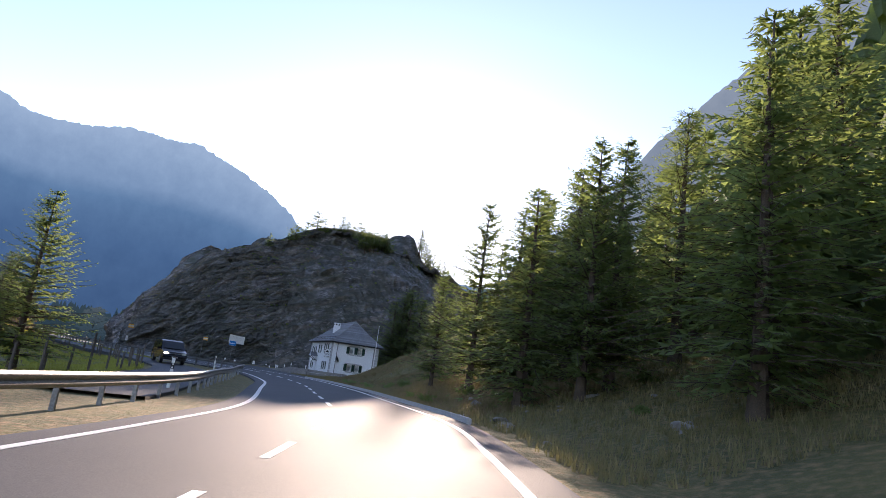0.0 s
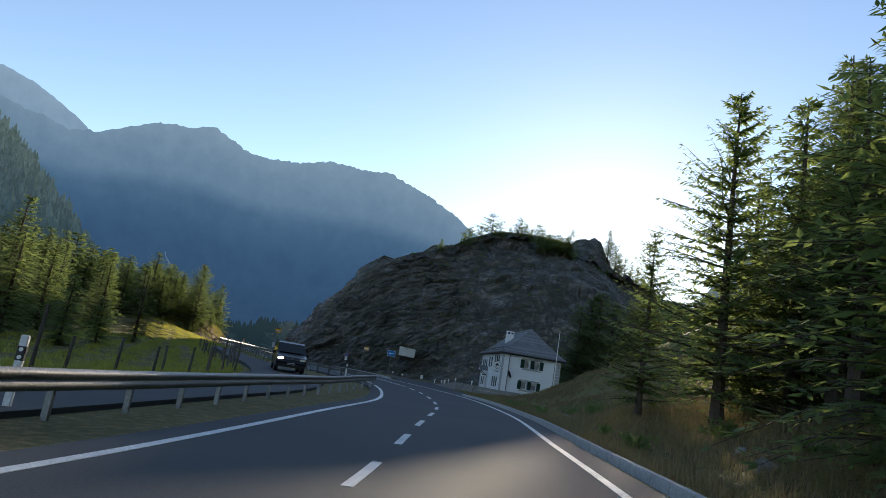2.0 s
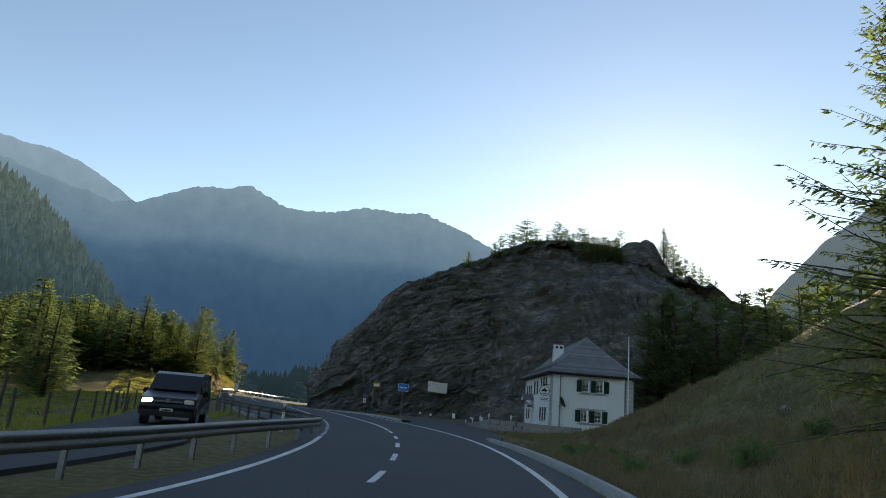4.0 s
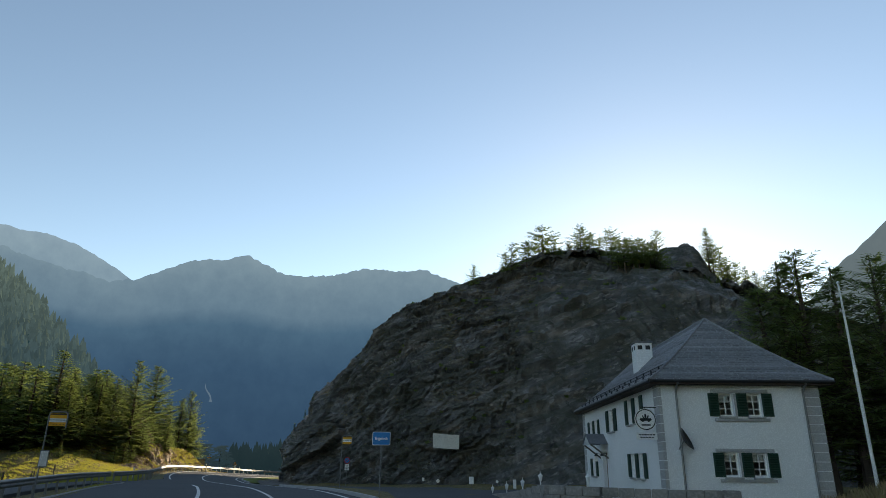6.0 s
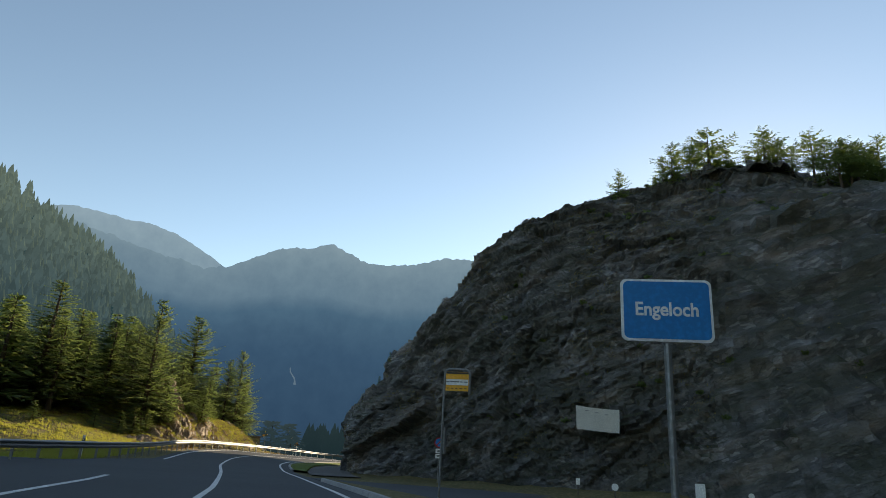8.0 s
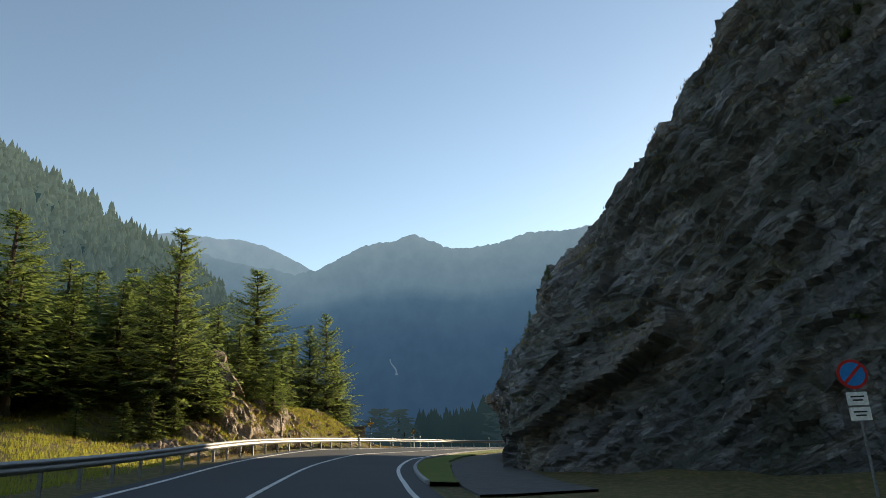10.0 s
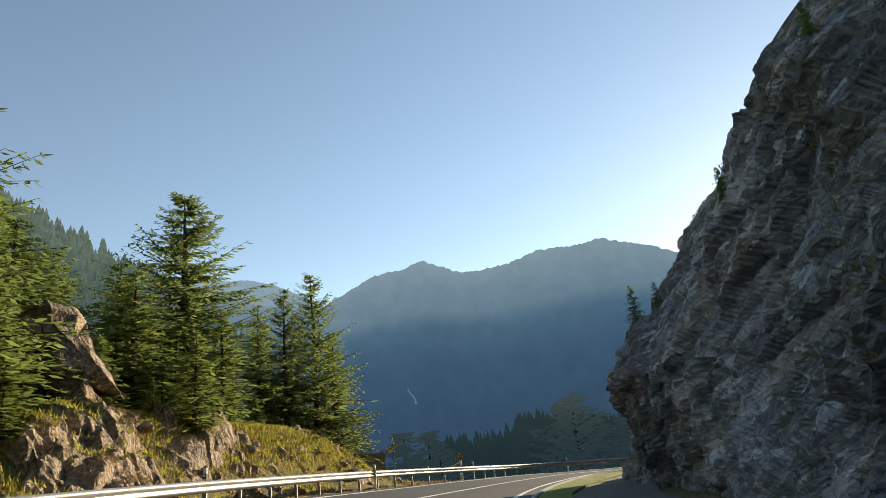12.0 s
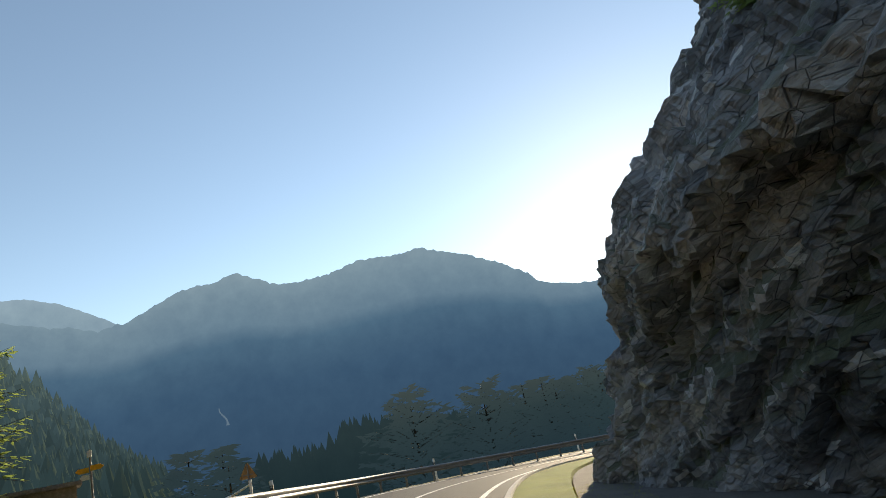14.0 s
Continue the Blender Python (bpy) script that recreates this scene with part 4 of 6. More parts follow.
# ---- guard rails ----
def guard_rail(path, label, every=4.0):
    """A W-beam on posts along the places of path (top edge of the beam)."""
    pts = spline([tuple(p) for p in path], 0.8)
    root = empty("guard_rail", pts[0] - np.array([0, 0, 0.75]))
    tagged(root, label, "guard rail")
    prof = ((0.0, 0.0), (0.035, -0.03), (0.075, -0.09), (0.0, -0.14), (0.0, -0.17), (0.075, -0.22), (0.035, -0.28), (0.0, -0.31))
    v, f = [], []
    tang = np.gradient(pts[:, :2], axis=0)
    tang /= np.linalg.norm(tang, axis=1)[:, None]
    n = len(prof)
    for side in (1, -1):
        for p, t in zip(pts, tang):
            w = np.array([t[1], -t[0]])
            for o, z in prof:
                q = o + (0.004 if side > 0 else 0)
                v.append((p[0] + w[0] * q, p[1] + w[1] * q, p[2] + z))
    m = len(pts)
    for i in range(m - 1):
        for k in range(n - 1):
            a = i * n + k
            f.append((a, a + 1, a + n + 1, a + n))
            b = m * n + a
            f.append((b, b + n, b + n + 1, b + 1))
    inv = root.matrix_world.inverted()
    beam = part("beam", (v, [], f), STEEL, root)
    beam.matrix_parent_inverse = inv
    for p in beam.data.polygons:
        p.use_smooth = True
    bm = bmesh.new()
    box(bm, (0.06, 0.10, 1.15), (0, 0, -0.575))
    box(bm, (0.10, 0.06, 0.12), (0, 0.07, -0.16))
    post = bpy.data.meshes.new("post")
    bm.to_mesh(post)
    bm.free()
    post.materials.append(STEEL)
    d = np.r_[0, np.cumsum(np.linalg.norm(np.diff(pts[:, :2], axis=0), axis=1))]
    for s in np.arange(0.3, d[-1], every):
        x, y, z = (np.interp(s, d, pts[:, k]) for k in range(3))
        i = min(int(np.searchsorted(d, s)), m - 1)
        ob = new("post", post)
        ob.parent = root
        ob.matrix_parent_inverse = inv
        w = tang[i]
        ob.matrix_basis = Matrix.Translation((x - w[1] * 0.06, y + w[0] * 0.06, z - 0.02)) @ Matrix.Rotation(math.atan2(w[1], w[0]), 4, "Z")
    return root


guard_rail([beside(S0 + a, r, h) for a, r, h in ((-30, -6.0, .62), (0, -6.3, .62), (20, -6.5, .62), (34, -6.35, .63), (43, -6.1, .64), (49, -5.5, .65), (52.5, -4.75, .65), (54.3, -4.42, .65), (55.6, -4.4, .65), (56.8, -4.72, .65), (58.6, -5.4, .65), (62, -6.75, .65), (68, -8.9, .66), (74, -10.6, .68), (80, -11.3, .7), (86, -11.4, .72), (94, -11.1, .72), (101, -10.6, .72), (106.3, -10.1, .72))], "galvanised steel guard rail between main road and side road", 2.0)
guard_rail([beside(S0 + a, r, h) for a, r, h in ((107.3, -9.95, .72), (112, -9.1, .73), (120, -7.9, .75), (130, -7.4, .75), (145, -7.4, .75), (160, -7.3, .75), (172, -7.0, .75), (185, -6.8, .75), (205, -6.5, .75), (225, -6.5, .75))], "long galvanised steel guard rail on the outside of the bend", 2.0)


# ---- signs ----
def bar(bm, w, h, at, d=0.004):
    return box(bm, (w, d, h), at)


def lettering(name, text, size, at, material, parent, stretch=1.0, weight=0.0):
    cu = bpy.data.curves.new(name, "FONT")
    cu.body, cu.size, cu.align_x, cu.align_y, cu.extrude = text, size, "CENTER", "CENTER", 0.002
    cu.offset = weight
    tmp = new(name, cu)
    me = bpy.data.meshes.new_from_object(tmp.evaluated_get(bpy.context.evaluated_depsgraph_get()))
    bpy.data.objects.remove(tmp)
    me.materials.clear()
    me.materials.append(material)
    ob = new(name, me)
    ob.parent = parent
    ob.matrix_basis = Matrix.Translation(at) @ Matrix.Rotation(radians(90), 4, "X") @ Matrix.Diagonal((stretch, 1, 1, 1))
    return ob


def rounded(bm, w, h, d, at, r=0.05):
    """An upright plate with rounded corners, facing -y."""
    ring = []
    for cx, cz, a0 in ((w / 2 - r, h / 2 - r, 0), (-w / 2 + r, h / 2 - r, 90), (-w / 2 + r, -h / 2 + r, 180), (w / 2 - r, -h / 2 + r, 270)):
        for k in range(5):
            a = radians(a0 + 22.5 * k)
            ring.append((at[0] + cx + r * math.cos(a), at[2] + cz + r * math.sin(a)))
    f = [bm.verts.new((x, at[1] - d / 2, z)) for x, z in ring]
    b = [bm.verts.new((x, at[1] + d / 2, z)) for x, z in ring]
    bm.faces.new(f)
    bm.faces.new(b[::-1])
    n = len(ring)
    for k in range(n):
        bm.faces.new((f[k], b[k], b[(k + 1) % n], f[(k + 1) % n]))
    return bm


def place_sign(x, y, z, turn):
    root = empty("place_name_sign", (x, y, z), turn)
    tagged(root, "blue place name sign with white lettering on a pole", "road sign")
    part("pole", rod(bmesh.new(), (0, 0.03, -0.4), (0, 0.03, 2.85), 0.035), STEEL, root)
    part("border", rounded(bmesh.new(), 0.88, 0.63, 0.03, (0, 0, 2.60), 0.06), WHITE, root)
    part("panel", rounded(bmesh.new(), 0.83, 0.58, 0.03, (0, -0.006, 2.60), 0.05), BLUE, root)
    part("collar", box(bmesh.new(), (0.10, 0.05, 0.06), (0, 0.02, 2.29), None, 0.008), STEEL, root)
    lettering("lettering", "Engeloch", 0.19, (0, -0.024, 2.60), WHITE, root, 0.90, 0.0045)
    return root


def bus_stop(x, y, z, turn, across=False):
    root = empty("bus_stop_sign", (x, y, z), turn)
    tagged(root, "yellow and white bus stop sign on a tall bent steel pole", "bus stop")
    bm = bmesh.new()
    w = 0.62
    path = [(0, 0, -0.3), (0, 0, 2.86), (0.03, 0, 2.95), (0.10, 0, 2.99), (w - 0.10, 0, 2.99), (w - 0.03, 0, 2.95), (w, 0, 2.86), (w, 0, 2.40)]
    for a, b in zip(path, path[1:]):
        rod(bm, a, b, 0.028)
        bmesh.ops.create_icosphere(bm, subdivisions=1, radius=0.028, matrix=Matrix.Translation(b))
    part("pole", bm, STEEL, root)
    part("panel", box(bmesh.new(), (w - 0.06, 0.03, 0.46), (w / 2, 0, 2.70), None, 0.006), YELLOW, root)
    part("stripe", box(bmesh.new(), (w - 0.07, 0.036, 0.15), (w / 2, 0, 2.68), None, 0.004), WHITE, root, "white stripe with unreadable writing")
    bm = bmesh.new()
    for k in range(5):
        bar(bm, 0.06 + 0.03 * (k % 3), 0.02, (0.08 + 0.11 * k, -0.020, 2.69))
        bar(bm, 0.05 + 0.02 * (k % 2), 0.016, (0.08 + 0.11 * k, -0.018, 2.53))
    tagged(part("writing", bm, BLACK, root), kind="stuff")
    part("header", box(bmesh.new(), (w - 0.07, 0.036, 0.05), (w / 2, 0, 2.90), None, 0.004), BLACK, root, "dark band above the panel")
    if across:
        part("timetable_case", box(bmesh.new(), (0.05, 0.32, 0.62), (0.045, 0.17, 1.30), None, 0.01), STEEL, root, "grey timetable case set across the sign")
        part("timetable", box(bmesh.new(), (0.01, 0.27, 0.54), (0.018, 0.17, 1.30)), WHITE, root, "white printed timetable")
    else:
        part("timetable_case", box(bmesh.new(), (0.30, 0.05, 0.62), (0.10, -0.05, 1.30), None, 0.01), STEEL, root, "grey timetable case")
        part("timetable", box(bmesh.new(), (0.25, 0.01, 0.54), (0.10, -0.077, 1.30)), WHITE, root, "white printed timetable")
    return root


SIGN_TURN = math.atan2(0.34, 0.82)
place_sign(-24.63, 75.54, float(beside(*station(-24.63, 75.54)).z) + 0.06, SIGN_TURN)
bus_stop(-31.30, 82.76, 0.13, SIGN_TURN, True)
bus_stop(-32.6, 63.9, float(terrain(-32.6, 63.9)) + 0.25, 0.75)


def no_parking(x, y, z, turn, lift):
    root = empty("no_parking_sign", (x, y, z), turn)
    tagged(root, "round red and blue no parking sign with small white plates", "road sign")
    part("pole", rod(bmesh.new(), (0, 0.02, -0.3), (0, 0.02, 2.35 + lift), 0.03), STEEL, root)
    for name, r, d, m in (("rim", 0.30, 0.0, mat("sign_red", (0.5, 0.02, 0.02), 0.4)), ("disc", 0.24, -0.006, BLUE)):
        bm = bmesh.new()
        rod(bm, (0, d - 0.012, 2.05 + lift), (0, d + 0.008, 2.05 + lift), r, r, 28)
        part(name, bm, m, root)
    bm = bmesh.new()
    box(bm, (0.06, 0.008, 0.50), (0, -0.022, 2.05 + lift), Matrix.Rotation(radians(45), 4, "Y"))
    part("slash", bm, bpy.data.materials["sign_red"], root)
    for k in range(2):
        plate = part("plate", rounded(bmesh.new(), 0.40, 0.26, 0.02, (0, 0, 1.56 + lift - 0.30 * k), 0.02), WHITE, root)
        bm = bmesh.new()
        for j in range(2):
            bar(bm, 0.26 - 0.06 * j, 0.03, (0, -0.013, 1.60 + lift - 0.07 * j - 0.30 * k))
        tagged(part("writing", bm, BLACK, plate), kind="stuff")
    return root


no_parking(-43.7, 104.0, float(terrain(-43.7, 104.0)), 0.55, 0.35)


def banner(x, y, z, turn):
    root = empty("banner", (x, y, z), turn)
    tagged(root, "pale weathered banner hung on the rock face", "banner")
    w, h = 2.7, 1.45
    v, f = [], []
    nx, nz = 16, 8
    for j in range(nz + 1):
        for i in range(nx + 1):
            u, t = i / nx - 0.5, j / nz
            v.append((u * w * (1 + 0.03 * t), 0.04 * math.sin(7 * u + 3 * t) - 0.03, h * (t - 0.5) - 0.16 * u - 0.05 * math.sin(3.1 * (u + 0.5)) * (1 if j == nz else 0.4)))
    for j in range(nz):
        for i in range(nx):
            a = j * (nx + 1) + i
            f.append((a, a + 1, a + nx + 2, a + nx + 1))
    part("cloth", (v, [], f), mat("banner_cloth", (0.66, 0.65, 0.60), 0.8, (0.55, 0.54, 0.50), 1.5, 20), root)
    bm = bmesh.new()
    for k in range(3):
        bar(bm, 0.22, 0.05, (-0.7 + 0.62 * k, -0.085, 0.40 - 0.10 * (k - 1)))
    tagged(part("writing", bm, mat("faded_ink", (0.35, 0.35, 0.34), 0.8), root), kind="stuff")
    for sx in (-1, 1):
        for sz in (-1, 1):
            part("cord", rod(bmesh.new(), (sx * w * 0.495, -0.02, sz * h * 0.48 - 0.08 * sx), (sx * w * 0.56, 0.6, sz * h * 0.60), 0.008, 0.008, 6), BLACK, root)
    return root


banner(-35.75, 110.3, 3.66, 0.5)


def signpost(x, y, z):
    root = empty("hiking_signpost", (x, y, z), 0.4)
    tagged(root, "hiking signpost with yellow arrow boards on a leaning steel pole", "signpost")
    part("pole", rod(bmesh.new(), (0.12, 0, -0.5), (0, 0, 3.25), 0.03), STEEL, root)
    part("plate", box(bmesh.new(), (0.14, 0.02, 0.20), (0, -0.03, 3.12), None, 0.005), WHITE, root, "white plate")
    for sx, zz, m in ((-1, 2.66, YELLOW), (1, 2.70, YELLOW), (-1, 2.46, WHITE)):
        bm = bmesh.new()
        out = [(0.02, -0.075), (0.33, -0.075), (0.44, 0), (0.33, 0.075), (0.02, 0.075)]
        fr = [bm.verts.new((sx * a * (0.7 if m is WHITE else 1), -0.045, zz + b)) for a, b in out]
        bk = [bm.verts.new((sx * a * (0.7 if m is WHITE else 1), -0.030, zz + b)) for a, b in out]
        bm.faces.new(fr)
        bm.faces.new(bk[::-1])
        for k in range(5):
            bm.faces.new((fr[k], bk[k], bk[(k + 1) % 5], fr[(k + 1) % 5]))
        bmesh.ops.recalc_face_normals(bm, faces=bm.faces)
        part("arrow_board", bm, m, root)
    return root


signpost(-90.2, 136.0, -0.75)


def warning_sign(x, y, z, turn):
    """Seen from behind: a bare metal triangle."""
    root = empty("warning_sign", (x, y, z), turn)
    tagged(root, "triangular warning sign seen from its brown metal back", "road sign")
    part("pole", rod(bmesh.new(), (0, 0, -0.8), (0, 0, 2.0), 0.03), STEEL, root)
    bm = bmesh.new()
    tri = [(-0.34, 1.50), (0.34, 1.50), (0.0, 2.12)]
    a = [bm.verts.new((px, -0.035, pz)) for px, pz in tri]
    b = [bm.verts.new((px, -0.055, pz)) for px, pz in tri]
    bm.faces.new(a)
    bm.faces.new(b[::-1])
    for k in range(3):
        bm.faces.new((a[k], b[k], b[(k + 1) % 3], a[(k + 1) % 3]))
    bmesh.ops.bevel(bm, geom=[e for e in bm.edges if abs(e.verts[0].co.y - e.verts[1].co.y) > 0.01], offset=0.04, segments=3, affect="EDGES")
    bmesh.ops.recalc_face_normals(bm, faces=bm.faces)
    part("plate", bm, mat("rusty_back", (0.38, 0.22, 0.08), 0.6, (0.24, 0.14, 0.06), 4, 25), root)
    part("clamp", box(bmesh.new(), (0.36, 0.03, 0.04), (0, -0.02, 1.64), None, 0.005), STEEL, root)
    return root


warning_sign(-89.6, 141.9, -0.75, 3.9)


def delineator(x, y, z, turn, tall=1.0):
    root = empty("delineator_post", (x, y, z), turn)
    tagged(root, "white delineator post with a black band and reflectors", "roadside post", "delineator posts")
    part("post", box(bmesh.new(), (0.11, 0.07, tall + 0.2), (0, 0, tall / 2 - 0.1), None, 0.012), WHITE, root)
    part("band", box(bmesh.new(), (0.116, 0.076, 0.22), (0, 0, tall - 0.26), None, 0.008), BLACK, root)
    for k in (-1, 1):
        part("reflector", rod(bmesh.new(), (0, -0.044, tall - 0.26 + 0.055 * k), (0, -0.036, tall - 0.26 + 0.055 * k), 0.03, 0.03, 12), WHITE, root)
    return root


first = delineator(*beside(S0 + 58.6, -6.1), 0.5, 1.0)
for a, r in ((24, -7.1),):
    p = beside(S0 + a, r)
    copy_thing(first, pose(*p, 0, 0, 25))
for a in (150, 162, 174, 186, 196):
    p = beside(S0 + a, -7.25, 0.0)
    copy_thing(first, pose(p.x, p.y, p.z + 0.05, 0, 0, 25))
p = beside(S0 + 118, -9.0)
copy_thing(first, pose(*p, 0, 0, 45))


# ---- the fence by the meadow ----
WOOD = mat("grey_wood", (0.14, 0.12, 0.10), 0.9, (0.08, 0.07, 0.06), 5, 40, 0.006, 60)


def fence(places, label):
    root = empty("fence", places[0])
    inv = root.matrix_world.inverted()
    tagged(root, label, "fence")
    fr = random.Random(3)
    tops = []
    for i, p in enumerate(places):
        h = 1.05 + fr.uniform(-.12, .18) + (0.5 if i % 9 == 4 else 0)
        lean = Vector((fr.uniform(-.07, .07), fr.uniform(-.07, .07), 0))
        ob = part("post", rod(bmesh.new(), p + Vector((0, 0, -0.4)), p + lean + Vector((0, 0, h)), 0.055, 0.045, 7), WOOD, root)
        ob.matrix_parent_inverse = inv
        tops.append((p, lean))
    for k, z in enumerate((0.35, 0.65, 0.95)):
        v, f = [], []
        for p, lean in tops:
            c = p + lean * (z / 1.05) + Vector((0, 0, z))
            v += [c + Vector((0.006, 0, 0)), c + Vector((-0.004, 0.005, 0)), c + Vector((-0.004, -0.005, 0))]
        for i in range(len(tops) - 1):
            f += [(i * 3 + j, i * 3 + (j + 1) % 3, i * 3 + 3 + (j + 1) % 3, i * 3 + 3 + j) for j in range(3)]
        ob = part("wire", (v, [], f), STEEL, root)
        ob.matrix_parent_inverse = inv
    return root


def on_ground(x, y, up=0.0):
    return Vector((x, y, float(terrain(x, y)) + up))


fence([on_ground(*beside(S0 + a, SIDE_L(S0 + a) - 1.0 - 0.3 * math.sin(a)).xy) for a in np.arange(22, 74, 2.1)], "weathered wooden post and wire fence beside the side road")
fence([on_ground(*beside(S0 + a, SIDE_L(S0 + a) - 1.3 - 0.4 * math.sin(a)).xy) for a in np.arange(76, 112, 2.6)], "weathered wooden post and wire fence in the meadow")


# ---- the inn ----
GLASS = bpy.data.materials.new("window_glass")
GLASS.use_nodes = True
_b = GLASS.node_tree.nodes["Principled BSDF"]
_b.inputs["Base Color"].default_value, _b.inputs["Roughness"].default_value = (0.9, 0.95, 0.95, 1), 0.03
_b.inputs["Transmission Weight"].default_value = 1.0
FRAME = mat("window_frame_white", (0.78, 0.77, 0.74), 0.5, (0.7, 0.69, 0.66), 3, 30)
QUOIN = mat("quoin_stone", (0.42, 0.42, 0.42), 0.9, (0.33, 0.33, 0.34), 1.5, 18, 0.006, 30)
CURTAIN = mat("curtain", (0.75, 0.74, 0.70), 0.9, (0.65, 0.64, 0.6), 4, 30)
ROOM = mat("room_plaster", (0.35, 0.32, 0.28), 0.9)
IRON = mat("dark_iron", (0.03, 0.03, 0.032), 0.5, (0.02, 0.02, 0.02), 4, 30, metal=0.3)

HX, HY, HZ = -11.28, 72.45, 0.1                    # the corner towards the road
LW, RW, WH = 15.25, 5.93, 4.76                      # length of the street front, of the gable side, height of the walls
house = empty("inn", (HX, HY, HZ), radians(21.6))
tagged(house, "white plastered two-storey inn with green shutters and a slate hip roof", "house")
# in its own axes: the gable side runs along +x at y = 0, the street front along +y at x = 0


def wall(name, origin, along, length, height, openings, thick=0.35):
    """An upright wall with openings (a, b, z0, z1); its outer face lies on the line from origin."""
    a3 = Vector((*along, 0))
    inw = Vector((-along[1], along[0], 0))
    if inw.dot(Vector((RW / 2, LW / 2, 0)) - Vector((*origin, 0)) - a3 * length / 2) < 0:
        inw = -inw
    xs = sorted({0, length, *(v for o in openings for v in o[:2])})
    zs = sorted({-0.6, height, *(v for o in openings for v in o[2:4])})
    bm = bmesh.new()
    o3 = Vector((*origin, 0))
    for x0, x1 in zip(xs, xs[1:]):
        for z0, z1 in zip(zs, zs[1:]):
            if any(o[0] <= (x0 + x1) / 2 <= o[1] and o[2] <= (z0 + z1) / 2 <= o[3] for o in openings):
                continue
            c = o3 + a3 * (x0 + x1) / 2 + inw * thick / 2 + Vector((0, 0, (z0 + z1) / 2))
            m = Matrix.Translation(c) @ Matrix(((*a3, 0), (*inw, 0), (0, 0, 1, 0), (0, 0, 0, 1))).transposed() @ Matrix.Diagonal((x1 - x0, thick, z1 - z0, 1))
            bmesh.ops.create_cube(bm, size=1, matrix=m)
    bmesh.ops.remove_doubles(bm, verts=bm.verts, dist=0.001)
    inner = [f for f in bm.faces if sum(1 for g in bm.faces if g is not f and (g.calc_center_median() - f.calc_center_median()).length < 0.002)]
    bmesh.ops.delete(bm, geom=inner, context="FACES_ONLY")
    bmesh.ops.recalc_face_normals(bm, faces=bm.faces)
    return part(name, bm, PLASTER, house)


def window(x0, x1, z0, z1, face, shutters=(True, True), sw=0.42):
    """A window with frame, panes, sill and shutters. face: 'side' (y = 0) or 'front' (x = 0)."""
    w, h = x1 - x0, z1 - z0
    if face == "side":
        M = Matrix.Translation((x0, 0, z0))
    else:
        M = Matrix.Translation((0, x1, z0)) @ Matrix.Rotation(radians(-90), 4, "Z")
    root = new("window")
    root.parent = house
    root.matrix_basis = M
    # local: x across, -y outwards, z up
    bm = bmesh.new()
    for bx, bz, sx, sz in ((w / 2, 0.03, w, 0.06), (w / 2, h - 0.03, w, 0.06), (0.03, h / 2, 0.06, h - 0.12), (w - 0.03, h / 2, 0.06, h - 0.12)):
        box(bm, (sx, 0.07, sz), (bx, 0.16, bz))
    part("frame", bm, FRAME, root)
    bm = bmesh.new()
    box(bm, (0.035, 0.05, h - 0.12), (w / 2, 0.16, h / 2))
    for k in (1, 2):
        box(bm, (w - 0.12, 0.04, 0.03), (w / 2, 0.16, h * k / 3))
    part("glazing_bar", bm, FRAME, root)
    pane = part("pane", box(bmesh.new(), (w - 0.12, 0.008, h - 0.12), (w / 2, 0.165, h / 2)), GLASS, root)
    pane.visible_shadow = False
    part("curtain", box(bmesh.new(), (w - 0.1, 0.02, h * 0.35), (w / 2, 0.30, h * 0.80)), CURTAIN, root)
    part("sill", box(bmesh.new(), (w + 0.10, 0.20, 0.07), (w / 2, -0.03, -0.045), None, 0.01), QUOIN, root)
    for side, on in zip((-1, 1), shutters):
        if not on:
            continue
        cx = -sw / 2 - 0.01 if side < 0 else w + sw / 2 + 0.01
        sh = part("shutter", box(bmesh.new(), (sw, 0.035, h + 0.02), (cx, -0.03, h / 2), None, 0.005), SHUTTER, root)
        bm = bmesh.new()
        n = 12
        for k in range(n):
            box(bm, (sw - 0.10, 0.02, 0.055), (cx, -0.052, 0.10 + (h - 0.18) * k / (n - 1)), Matrix.Rotation(radians(28), 4, "X"))
        part("slat", bm, SHUTTER, sh)
    return root


SIDE_W = [(2.20, 2.74, 3.20, 4.02), (3.24, 3.78, 3.20, 4.02), (2.14, 2.68, 1.08, 1.90), (3.16, 3.70, 1.08, 1.90)]
# each window of the street front with the width of its shutters
FRONT_W = [(2.62, 3.37, 3.12, 4.16), (3.85, 4.60, 3.12, 4.16), (7.35, 8.40, 2.98, 4.00), (11.10, 11.95, 2.75, 3.72), (12.40, 13.25, 2.75, 3.72), (2.72, 3.47, 0.95, 1.90), (3.95, 4.70, 0.95, 1.90), (12.1, 13.0, 0.85, 1.75)]
FRONT_S = [0.46, 0.46, 0.58, 0.44, 0.44, 0.46, 0.46, 0.50]
DOOR = (9.4, 10.4, 0.0, 2.05)
wall("wall", (0, 0), (1, 0), RW, WH, SIDE_W)
wall("wall", (0, 0.35), (0, 1), LW - 0.7, WH, [(a - 0.35, b - 0.35, c, d) for a, b, c, d in FRONT_W + [DOOR]])
wall("wall", (RW, 0.35), (0, 1), LW - 0.7, WH, [])
wall("wall", (0, LW), (1, 0), RW, WH, [])
part("floor", box(bmesh.new(), (RW - 0.7, LW - 0.7, 0.2), (RW / 2, LW / 2, 2.6)), ROOM, house)
part("floor", box(bmesh.new(), (RW - 0.7, LW - 0.7, 0.2), (RW / 2, LW / 2, -0.1)), ROOM, house)
